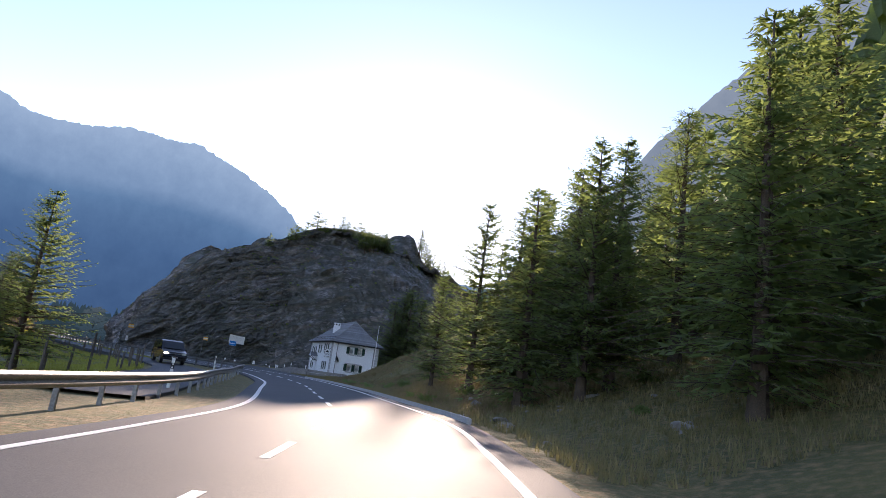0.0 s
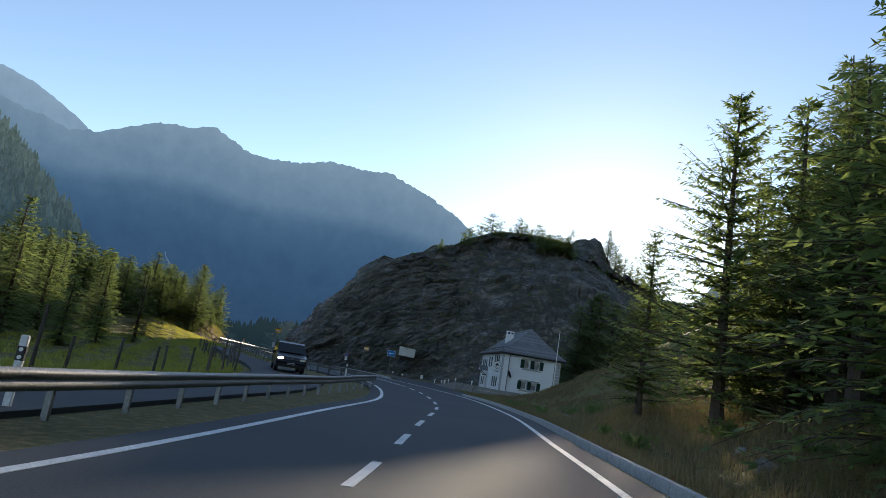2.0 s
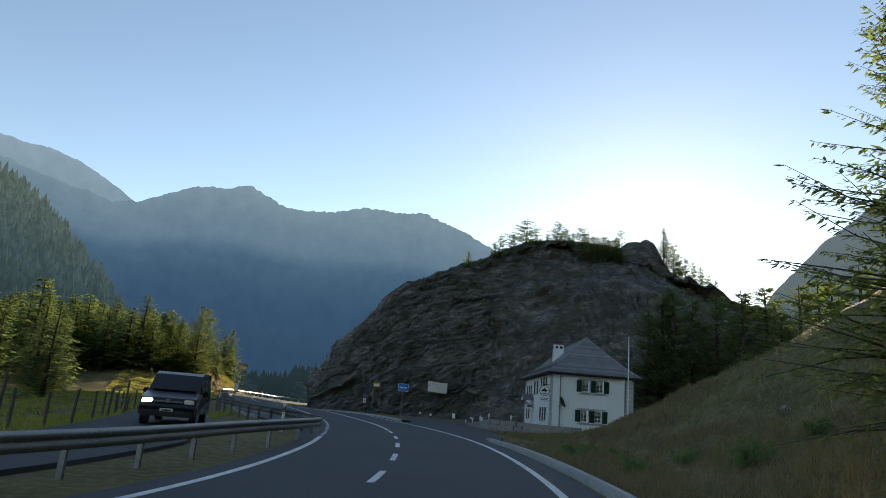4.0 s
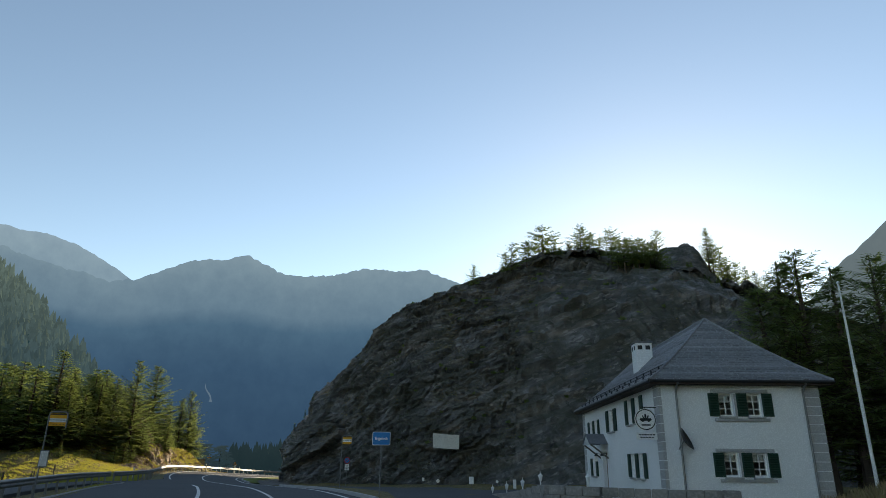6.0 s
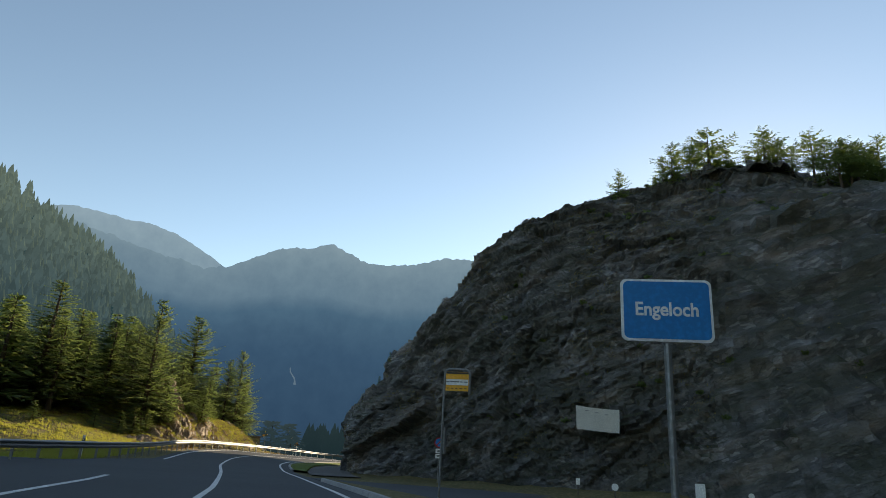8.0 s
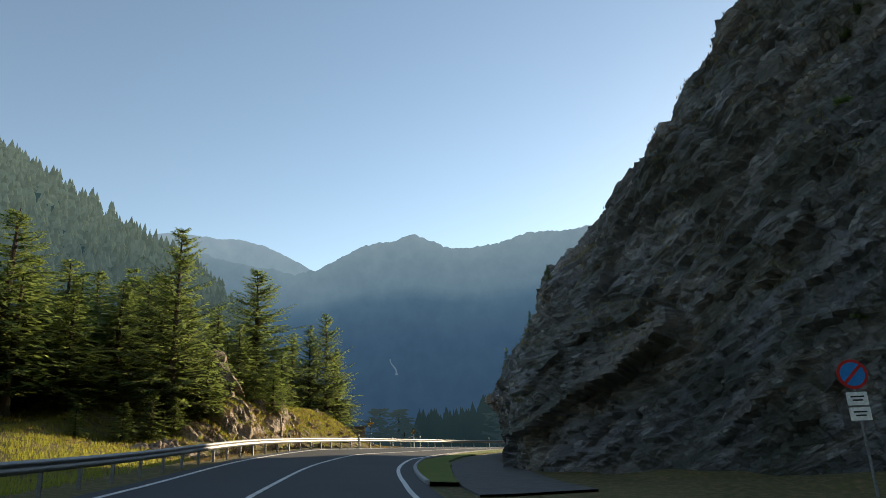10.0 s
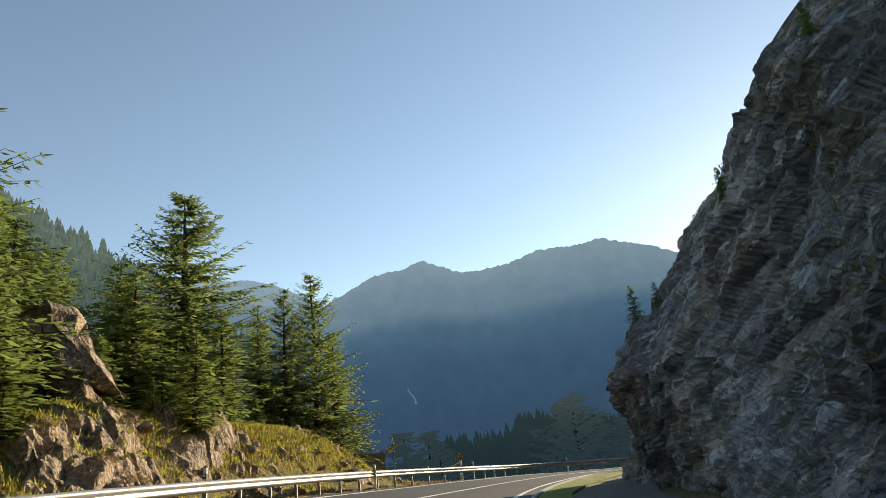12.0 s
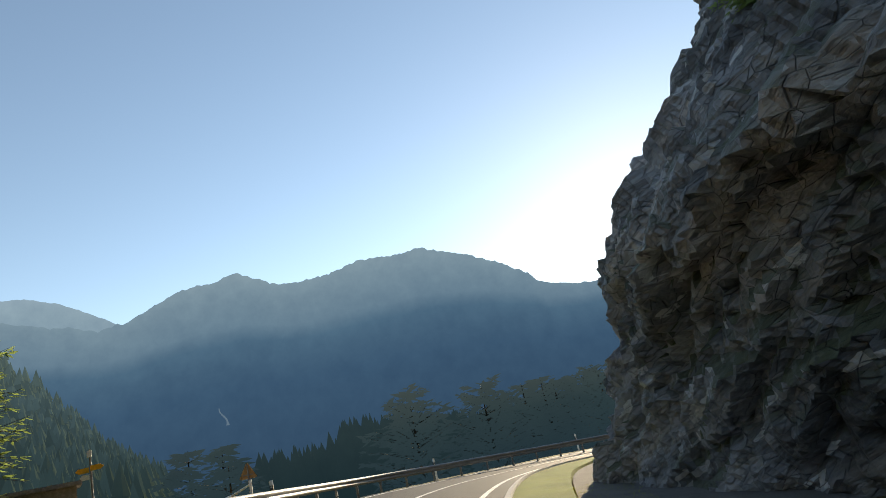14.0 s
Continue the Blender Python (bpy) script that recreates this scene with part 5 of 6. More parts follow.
part("loft_floor", box(bmesh.new(), (RW - 0.7, LW - 0.7, 0.15), (RW / 2, LW / 2, WH - 0.1)), ROOM, house)
for i, (a, b, c, d) in enumerate(SIDE_W):
    window(a, b, c, d, "side", (True, i % 2 == 1), 0.38)
for i, (a, b, c, d) in enumerate(FRONT_W):
    window(a, b, c, d, "front", (False, True) if i in (0, 3, 5) else (True, True), FRONT_S[i])
door = part("door", box(bmesh.new(), (0.06, 0.88, 2.02), (0.20, 9.9, 1.02), None, 0.006), mat("door_wood", (0.16, 0.09, 0.05), 0.5, (0.10, 0.06, 0.035), 3, 30), house, "brown wooden door")
part("door_handle", rod(bmesh.new(), (0.14, 9.55, 1.0), (0.14, 9.67, 1.0), 0.015), IRON, door)
# stone surrounds of the gable side's window pairs
for z0, z1, cx in ((3.20, 4.02, 2.99), (1.08, 1.90, 2.92)):
    bm = bmesh.new()
    box(bm, (2.1, 0.05, 0.13), (cx, -0.024, z1 + 0.085), None, 0.006)
    box(bm, (2.0, 0.07, 0.10), (cx, -0.030, z0 - 0.13), None, 0.006)
    box(bm, (0.44, 0.03, z1 - z0), (cx, -0.008, (z0 + z1) / 2))
    part("surround", bm, QUOIN, house, "grey stone window surround")
# quoins on three corners
for cx, cy, sx, sy in ((0, 0, 1, 1), (RW, 0, -1, 1), (0, LW, 1, -1)):
    for k in range(15):
        z = 0.0 + 0.325 * k
        if z + 0.3 > WH - 0.05:
            break
        bm = bmesh.new()
        lx, ly = (0.10 if cx == cy == 0 else 0.62), 0.62
        box(bm, (lx, 0.03, 0.30), (cx + sx * (lx / 2 - 0.012), cy - sy * 0.012, z + 0.16), None, 0.008)
        box(bm, (0.03, ly, 0.30), (cx - sx * 0.012, cy + sy * (ly / 2 + 0.004), z + 0.16), None, 0.008)
        part("quoin", bm, QUOIN, house)
# the roof: a hip over the four walls, in courses of slates
EAVE, OUT = WH - 0.28, 0.42
APEX = 7.36
X0, X1, Y0, Y1 = -OUT, RW + OUT, -OUT, LW + OUT
RIDGE = ((RW / 2, 2.35), (RW / 2, LW - 2.35))
hip = [(X0, Y0), (X1, Y0), (X1, Y1), (X0, Y1)]
SLOPES = [((X0, Y0), (X1, Y0), RIDGE[0], RIDGE[0]), ((X1, Y0), (X1, Y1), RIDGE[1], RIDGE[0]), ((X1, Y1), (X0, Y1), RIDGE[1], RIDGE[1]), ((X0, Y1), (X0, Y0), RIDGE[0], RIDGE[1])]


def flare(u):
    """Height up the slope: the roof bends out a little at the eave."""
    return EAVE + (APEX - EAVE) * (u ** 1.14)


bm = bmesh.new()
for a, b, c, d in SLOPES:
    rows = []
    for k in range(7):
        u = k / 6
        p = Vector(a).lerp(Vector(d), u)
        q = Vector(b).lerp(Vector(c), u)
        rows.append((bm.verts.new((*p, flare(u) - 0.05)), bm.verts.new((*q, flare(u) - 0.05))))
    for (p0, q0), (p1, q1) in zip(rows, rows[1:]):
        bm.faces.new((p0, q0, q1, p1))
bmesh.ops.remove_doubles(bm, verts=bm.verts, dist=0.01)
roof = part("roof", bm, SLATE, house)
part("eave_board", box(bmesh.new(), (X1 - X0 - 0.06, Y1 - Y0 - 0.06, 0.12), (RW / 2, LW / 2, EAVE - 0.10)), mat("eave_wood", (0.07, 0.05, 0.04), 0.8, (0.045, 0.035, 0.03), 3, 30), house, "dark wooden eave boards")
srng = random.Random(11)
for a, b, c, d in SLOPES[:1] + SLOPES[3:] + SLOPES[1:2]:
    nrow = 26
    for k in range(nrow):
        u0, u1 = k / nrow, (k + 1.25) / nrow
        u1 = min(u1, 1.0)
        p0, q0 = Vector(a).lerp(Vector(d), u0), Vector(b).lerp(Vector(c), u0)
        p1, q1 = Vector(a).lerp(Vector(d), u1), Vector(b).lerp(Vector(c), u1)
        ln = (q0 - p0).length
        if ln < 0.2:
            continue
        n = max(1, int(ln / 0.28))
        cuts = [0.0] + sorted(min(0.999, max(0.001, (j + srng.uniform(-.22, .22)) / n)) for j in range(1, n)) + [1.0]
        v, f = [], []
        for s0, s1 in zip(cuts, cuts[1:]):
            g = 0.012 / max(ln, 0.1)
            lift = srng.uniform(0.028, 0.055)
            drop = srng.uniform(0, 0.03)
            o = len(v)
            e0, e1 = p0.lerp(q0, s0 + g), p0.lerp(q0, s1 - g)
            t0, t1 = p1.lerp(q1, s0 + g), p1.lerp(q1, s1 - g)
            z0, z1 = flare(u0), flare(u1)
            v += [(*e0, z0 + lift - drop), (*e1, z0 + lift - drop), (*t1, z1 + 0.004), (*t0, z1 + 0.004), (*e0, z0 - 0.005 - drop), (*e1, z0 - 0.005 - drop)]
            f += [(o, o + 1, o + 2, o + 3), (o + 4, o + 5, o + 1, o)]
        part("slate_course", (v, [], f), SLATE, roof)["kind"] = "stuff"
# hips and ridge
bm = bmesh.new()
for a, b in ((hip[0], RIDGE[0]), (hip[1], RIDGE[0]), (hip[2], RIDGE[1]), (hip[3], RIDGE[1])):
    for k in range(6):
        u0, u1 = k / 6, (k + 1) / 6
        rod(bm, (*Vector(a).lerp(Vector(b), u0), flare(u0) + 0.02), (*Vector(a).lerp(Vector(b), u1), flare(u1) + 0.02), 0.05, 0.05, 6)
rod(bm, (*RIDGE[0], APEX + 0.02), (*RIDGE[1], APEX + 0.02), 0.06, 0.06, 6)
part("ridge_cap", bm, SLATE, roof)
bm = bmesh.new()
for a, b in (((X0, Y0), (X1, Y0)), ((X0, Y0), (X0, Y1)), ((X1, Y0), (X1, Y1))):
    rod(bm, (*a, EAVE - 0.05), (*b, EAVE - 0.05), 0.06, 0.06, 8)
part("gutter", bm, IRON, house, "dark metal gutter")
for x, y in ((0.62, -0.10), (RW - 0.62, -0.10)):
    bm = bmesh.new()
    rod(bm, (x, y - 0.35, EAVE - 0.08), (x, y, EAVE - 0.40), 0.04, 0.04, 8)
    rod(bm, (x, y, EAVE - 0.38), (x, y, 0.0), 0.04, 0.04, 8)
    part("downpipe", bm, STEEL, house)
# snow guards on the street slope
for u in (0.10, 0.22):
    bm = bmesh.new()
    a, d = Vector(SLOPES[3][0]), Vector(SLOPES[3][3])
    b, c = Vector(SLOPES[3][1]), Vector(SLOPES[3][2])
    rod(bm, (*a.lerp(d, u), flare(u) + 0.12), (*b.lerp(c, u), flare(u) + 0.12), 0.018, 0.018, 6)
    for k in range(14):
        p = a.lerp(d, u).lerp(b.lerp(c, u), (k + 0.5) / 14)
        box(bm, (0.05, 0.05, 0.16), (p.x, p.y, flare(u) + 0.06))
    part("snow_guard", bm, IRON, roof)
# chimney
CX, CY, CT = 1.62, 7.3, 7.16
ch = part("chimney", box(bmesh.new(), (0.80, 0.80, 1.9), (CX, CY, CT - 0.95), None, 0.01), PLASTER, house, "white plastered chimney with smoke openings")
part("cap", box(bmesh.new(), (0.94, 0.94, 0.07), (CX, CY, CT + 0.037), None, 0.02), SLATE, ch)
for k in (-1, 1):
    part("smoke_opening", box(bmesh.new(), (0.812, 0.22, 0.20), (CX, CY + 0.19 * k, CT - 0.22)), BLACK, ch)
    part("smoke_opening", box(bmesh.new(), (0.22, 0.812, 0.20), (CX + 0.19 * k, CY, CT - 0.22)), BLACK, ch)
# porch roof over the door
bm = bmesh.new()
for sy in (-1, 1):
    v = [bm.verts.new(c) for c in ((-0.95, 9.9, 2.95), (0.0, 9.9, 2.95), (0.0, 9.9 + sy * 0.95, 2.42), (-0.95, 9.9 + sy * 0.95, 2.42))]
    bm.faces.new(v)
bmesh.ops.solidify(bm, geom=bm.faces[:], thickness=0.06)
bmesh.ops.recalc_face_normals(bm, faces=bm.faces)
porch = part("porch_roof", bm, SLATE, house)
for sy in (-1, 1):
    part("bracket", rod(bmesh.new(), (-0.85, 9.9 + sy * 0.85, 2.40), (0.0, 9.9 + sy * 0.85, 1.75), 0.04, 0.04, 6), WOOD, porch)
bm = bmesh.new()
v = [bm.verts.new(c) for c in ((-0.90, 9.9, 2.88), (-0.90, 10.77, 2.40), (-0.90, 9.03, 2.40))]
bm.faces.new(v)
bmesh.ops.solidify(bm, geom=bm.faces[:], thickness=0.03)
part("gable", bm, PLASTER, porch)
# hanging inn sign on the corner, with a board below
SX, SY, SZ = -0.46, 0.40, 3.08
sg = part("sign_disc", rod(bmesh.new(), (SX, SY - 0.03, SZ), (SX, SY + 0.03, SZ), 0.40, 0.40, 32), WHITE, house, "round white hanging sign with a dark emblem")
bm = bmesh.new()
for k in range(32):
    a0, a1 = k * math.pi / 16, (k + 1) * math.pi / 16
    q = [bm.verts.new((SX + r * math.cos(a), SY - 0.034, SZ + r * math.sin(a))) for r, a in ((0.38, a0), (0.38, a1), (0.345, a1), (0.345, a0))]
    bm.faces.new(q)
part("ring", bm, IRON, sg)
bm = bmesh.new()
for dx, dz, sx, sz, an in ((0, 0.0, 0.30, 0.10, 0), (-0.14, -0.02, 0.16, 0.09, 35), (0.14, -0.02, 0.16, 0.09, -35), (0, 0.10, 0.07, 0.20, 0), (0.08, 0.08, 0.05, 0.15, 25), (-0.08, 0.08, 0.05, 0.15, -25), (0, -0.20, 0.34, 0.05, 0)):
    box(bm, (sx, 0.012, sz), (SX + dx, SY - 0.036, SZ + dz), Matrix.Rotation(radians(an), 4, "Y"), 0.004)
part("emblem", bm, IRON, sg)
part("bracket", rod(bmesh.new(), (SX - 0.1, SY, SZ + 0.45), (0.02, SY, SZ + 0.45), 0.018, 0.018, 8), IRON, sg)
part("hanger", rod(bmesh.new(), (SX, SY, SZ + 0.38), (SX, SY, SZ + 0.46), 0.012, 0.012, 6), IRON, sg)
bd = part("sign_board", box(bmesh.new(), (0.78, 0.05, 0.26), (SX, SY, SZ - 0.60), None, 0.01), WHITE, house, "white board with two lines of writing")
bm = bmesh.new()
for row, n in ((0.05, 6), (-0.05, 5)):
    for k in range(n):
        box(bm, (0.075, 0.006, 0.05), (SX + (k - (n - 1) / 2) * 0.105, SY - 0.028, SZ - 0.60 + row))
part("writing", bm, IRON, bd)
# wall lamps beside the door
for dy in (-0.75, 0.75):
    lamp = part("wall_lamp", rod(bmesh.new(), (-0.02, 9.9 + dy, 1.95), (-0.28, 9.9 + dy, 2.0), 0.015, 0.015, 6), IRON, house, "black iron wall lantern")
    bm = bmesh.new()
    rod(bm, (-0.28, 9.9 + dy, 1.60), (-0.28, 9.9 + dy, 1.86), 0.06, 0.10, 6)
    part("lantern", bm, WHITE, lamp)
    part("lantern_cap", rod(bmesh.new(), (-0.28, 9.9 + dy, 1.86), (-0.28, 9.9 + dy, 2.02), 0.13, 0.02, 6), IRON, lamp)
# satellite dish on the gable side
bm = bmesh.new()
rings = []
for j in range(5):
    r = 0.42 * j / 4
    rings.append([bm.verts.new((r * math.cos(k * math.pi / 10), -0.16 * (j / 4) ** 2, r * math.sin(k * math.pi / 10))) for k in range(20)] if j else [bm.verts.new((0, 0, 0))])
for k in range(20):
    bm.faces.new((rings[0][0], rings[1][k], rings[1][(k + 1) % 20]))
    for a, b in zip(rings[1:], rings[2:]):
        bm.faces.new((a[k], b[k], b[(k + 1) % 20], a[(k + 1) % 20]))
bmesh.ops.transform(bm, matrix=Matrix.Translation((0.64, -0.34, 2.3)) @ Matrix.Rotation(radians(62), 4, "Z") @ Matrix.Rotation(radians(-25), 4, "X"), verts=bm.verts)
dish = part("satellite_dish", bm, IRON, house, "dark grey satellite dish")
part("bracket", rod(bmesh.new(), (0.64, -0.32, 2.28), (0.55, 0.02, 2.0), 0.02, 0.02, 8), STEEL, dish)


# ---- round the inn ----
WALL_TOP = [(-21.6, 83.2, -0.10), (-18.84, 77.3, 0.25), (-17.25, 74.5, 0.50), (-16.05, 72.9, 0.78), (-15.5, 71.9, 0.82), (-13.5, 71.3, 0.80), (-11.3, 71.5, 0.76), (-9.0, 71.8, 0.78)]
bm = bmesh.new()
wrng = random.Random(4)
for (x0, y0, z0), (x1, y1, z1) in zip(WALL_TOP, WALL_TOP[1:]):
    ln = math.hypot(x1 - x0, y1 - y0)
    n = max(2, int(ln / 0.55))
    for k in range(n):
        u = (k + 0.5) / n
        zt = z0 + (z1 - z0) * u
        for row in range(4):
            ht = (zt + 0.5) / 4
            wj = wrng.uniform(-0.025, 0.025)
            box(bm, (ln / n - 0.02, 0.34 + wj, ht - 0.015), (x0 + (x1 - x0) * u + (0.1 if row % 2 else -0.1) * (x1 - x0) / ln, y0 + (y1 - y0) * u + (0.1 if row % 2 else -0.1) * (y1 - y0) / ln, -0.5 + ht * (row + 0.5)), Matrix.Rotation(math.atan2(y1 - y0, x1 - x0), 4, "Z"), 0.02)
tw = part("terrace_wall", bm, STONE)
tagged(tw, "low grey stone terrace wall in front of the inn", "wall", kind="structure")


def ball_lamp(x, y, z):
    root = empty("garden_lamp", (x, y, z))
    tagged(root, "small white garden lantern on a wall post", "garden lamp", "lanterns on the terrace wall")
    part("post", rod(bmesh.new(), (0, 0, -0.1), (0, 0, 0.15), 0.03, 0.025, 8), WHITE, root)
    part("lantern", rod(bmesh.new(), (0, 0, 0.15), (0, 0, 0.33), 0.05, 0.09, 6), WHITE, root)
    part("cap", rod(bmesh.new(), (0, 0, 0.33), (0, 0, 0.42), 0.11, 0.015, 6), WHITE, root)
    part("finial", rod(bmesh.new(), (0, 0, 0.41), (0, 0, 0.52), 0.015, 0.005, 6), WHITE, root)
    return root


lamps = None
for x, y, z in ((-21.4, 82.8, -0.08), (-18.84, 77.3, 0.25), (-17.25, 74.5, 0.50), (-16.05, 72.9, 0.78), (-13.9, 71.4, 0.80)):
    if lamps is None:
        lamps = ball_lamp(x, y, z)
    else:
        copy_thing(lamps, pose(x, y, z))


def marker(x, y, z, w, h, shape):
    root = empty("marker_post", (x, y, z), 0.2)
    tagged(root, "small white marker post at the edge of the forecourt", "marker", "markers along the forecourt")
    part("post", box(bmesh.new(), (0.05, 0.04, 0.75), (0, 0, 0.25)), WOOD, root)
    part("plate", rounded(bmesh.new(), w, h, 0.03, (0, -0.03, 0.62), 0.03) if shape else rod(bmesh.new(), (0, -0.04, 0.62), (0, -0.02, 0.62), w / 2, w / 2, 16), WHITE, root)
    return root


for x, y, w, h, k in ((-31.5, 98.5, 0.30, 0.30, 0), (-27.6, 96.0, 0.36, 0.55, 1), (-26.0, 97.5, 0.22, 0.22, 0), (-23.2, 93.0, 0.22, 0.60, 1), (-34, 101, 0.2, 0.3, 1)):
    marker(x, y, float(terrain(x, y)), w, h, k)

flag = empty("flagpole", on_ground(-5.5, 68.6))
tagged(flag, "bare white flagpole standing beside the inn", "flagpole")
bm = bmesh.new()
rod(bm, (0, 0, -0.5), (0, 0, 6.8 - flag.location.z - 2.6), 0.05, 0.045, 10)
rod(bm, (0, 0, 6.8 - flag.location.z - 2.6), (0, 0, 6.8 - flag.location.z), 0.042, 0.025, 10)
part("pole", bm, WHITE, flag)
part("cleat", box(bmesh.new(), (0.10, 0.10, 0.12), (0, 0, 6.8 - flag.location.z - 2.6), None, 0.02), WHITE, flag)
bm = bmesh.new()
bmesh.ops.create_icosphere(bm, subdivisions=2, radius=0.05, matrix=Matrix.Translation((0, 0, 6.84 - flag.location.z)))
part("ball", bm, WHITE, flag)

# grassed island with the two signs, kerbed
isl = strip("grass_island", S0 + 84, S0 + 112, knots((84, 2.5), (112, 2.2)), knots((84, 3.2), (90, 4.4), (104, 3.6), (112, 2.6)), GRASS, 0.25, 0.7, 0.10)
tagged(isl, "grass island between the road and the forecourt", "verge", kind="structure")


def kerb(a0, a1, rf, label, h=0.14, w=0.16):
    """Kerbstones one by one along the road."""
    root = empty("kerb", beside(S0 + a0, rf(S0 + a0)))
    inv = root.matrix_world.inverted()
    tagged(root, label, "kerb", kind="structure")
    me = bpy.data.meshes.new("kerbstone")
    bm = bmesh.new()
    box(bm, (0.985, w, h + 0.2), (0, 0, (h - 0.2) / 2), None, 0.02)
    bm.to_mesh(me)
    bm.free()
    me.materials.append(QUOIN)
    s = S0 + a0
    while s < S0 + a1:
        p, q = beside(s, rf(s)), beside(s + 1.0, rf(s + 1.0))
        ob = new("kerbstone", me)
        ob.parent = root
        ob.matrix_parent_inverse = inv
        d = q - p
        ob.matrix_basis = Matrix.Translation((p + q) / 2) @ Matrix.Rotation(math.atan2(d.y, d.x), 4, "Z") @ Matrix.Rotation(-math.atan2(d.z, d.xy.length), 4, "Y") @ Matrix.Diagonal((d.length, 1, 1, 1))
        s += 1.0
    return root


kerb(84, 112, knots((84, 2.42), (112, 2.12)), "grey stone kerb of the grass island")
kerb(69, 106, BAY_L, "grey stone kerb along the lay-by", 0.045, 0.11)
kerb(20, 61, knots((20, 2.5), (61, 2.45)), "grey stone kerb at the foot of the bank", 0.10)
verge_out = knots((130, 2.1), (138, 2.4), (146, 2.3), (154, 1.6), (160, 1.0), (166, 0.9), (210, 0.9))
LAWN = mat("lawn", (0.15, 0.20, 0.02), 0.95, (0.09, 0.13, 0.015), 0.8, 30, 0.03, 40, third=(0.21, 0.23, 0.03))
verge = strip("grass_verge", S0 + 130, S0 + 210, lambda s: RIGHT_LINE(s) + 0.75, lambda s: max(RIGHT_LINE(s) + 1.0, verge_out(s) + 0.9), LAWN, 0.3, 0.7, 0.05)
tagged(verge, "short grass verge inside the bend", "verge", kind="structure")
kerb(130, 205, lambda s: RIGHT_LINE(s) + 0.66, "pale stone kerb of the verge inside the bend", 0.11)
path = strip("gravel_path", S0 + 126, S0 + 200, lambda s: verge_out(s) + 0.95, lambda s: verge_out(s) + 4.2, mat("gravel", (0.17, 0.16, 0.15), 0.95, (0.10, 0.095, 0.09), 2, 60, 0.02, 90), 0.3, 1.0, -0.03)
tagged(path, "grey gravel strip at the foot of the rock", "ground", kind="structure")


# ---- the van on the side road ----
def van(x, y, z, turn):
    root = empty("van", (x, y, z), turn)
    tagged(root, "black compact van with lit headlights on the side road", "van")
    body_m = mat("black_car_paint", (0.012, 0.013, 0.016), 0.22, (0.010, 0.011, 0.013), 2, 30)
    dark = mat("tinted_glass", (0.015, 0.018, 0.02), 0.05)
    # local: the nose points to -y
    prof = [(-2.15, 0.35), (-2.20, 0.62), (-2.05, 0.92), (-1.30, 1.10), (-0.55, 1.70), (-0.20, 1.80), (1.95, 1.80), (2.15, 1.55), (2.20, 0.9), (2.18, 0.35)]
    bm = bmesh.new()
    rows = []
    for sx, pinch in ((-0.89, 1), (-0.80, 0), (0.80, 0), (0.89, 1)):
        row = []
        for py, pz in prof:
            k = 0.14 * max(0, (pz - 1.0) / 0.8) if pinch else 0
            row.append(bm.verts.new((sx * (1 - k), py * (0.985 if pinch else 1), pz if not pinch or pz < 1.7 else pz - 0.07)))
        rows.append(row)
    n = len(prof)
    for a, b in zip(rows, rows[1:]):
        for k in range(n):
            bm.faces.new((a[k], a[(k + 1) % n], b[(k + 1) % n], b[k]))
    bm.faces.new(rows[0])
    bm.faces.new(rows[-1][::-1])
    bmesh.ops.recalc_face_normals(bm, faces=bm.faces)
    body = part("body", bm, body_m, root)
    bm = bmesh.new()
    v = [bm.verts.new(c) for c in ((-0.72, -1.26, 1.15), (0.72, -1.26, 1.15), (0.64, -0.60, 1.68), (-0.64, -0.60, 1.68))]
    bm.faces.new(v)
    bmesh.ops.translate(bm, verts=bm.verts, vec=(0, -0.03, 0.03))
    part("windscreen", bm, dark, body)
    for sx in (-1, 1):
        for y0, y1 in ((-0.75, 0.15), (0.25, 1.15), (1.25, 1.95)):
            bm = bmesh.new()
            v = [bm.verts.new(c) for c in ((sx * 0.893, y0 - (0.25 if y0 < -0.5 else 0), 1.08), (sx * 0.893, y1, 1.08), (sx * 0.80, y1, 1.58), (sx * 0.80, y0 + (0.1 if y0 < -0.5 else 0), 1.58))]
            bm.faces.new(v)
            bmesh.ops.translate(bm, verts=bm.verts, vec=(sx * 0.006, 0, 0))
            part("side_window", bm, dark, body)
        lamp = part("headlight", box(bmesh.new(), (0.34, 0.10, 0.16), (sx * 0.66, -2.10, 0.80), Matrix.Rotation(radians(-8 * sx), 4, "Z"), 0.03), mat("lit_headlight", (0.9, 0.85, 0.7), 0.2), root, "lit headlight")
        part("mirror", box(bmesh.new(), (0.20, 0.10, 0.16), (sx * 1.0, -0.80, 1.10), None, 0.03), body_m, root)
    part("grille", box(bmesh.new(), (0.95, 0.04, 0.05), (0, -2.185, 0.80), None, 0.01), STEEL, root, "chrome grille strip")
    part("badge", rod(bmesh.new(), (0, -2.215, 0.82), (0, -2.18, 0.82), 0.07, 0.07, 20), STEEL, root)
    plate = part("number_plate", box(bmesh.new(), (0.42, 0.02, 0.11), (0, -2.215, 0.52), None, 0.004), WHITE, root)
    tagged(part("writing", box(bmesh.new(), (0.30, 0.01, 0.05), (0, -2.228, 0.52)), BLACK, plate), kind="stuff")
    part("bumper", box(bmesh.new(), (1.72, 0.14, 0.22), (0, -2.16, 0.42), None, 0.05), BLACK, root)
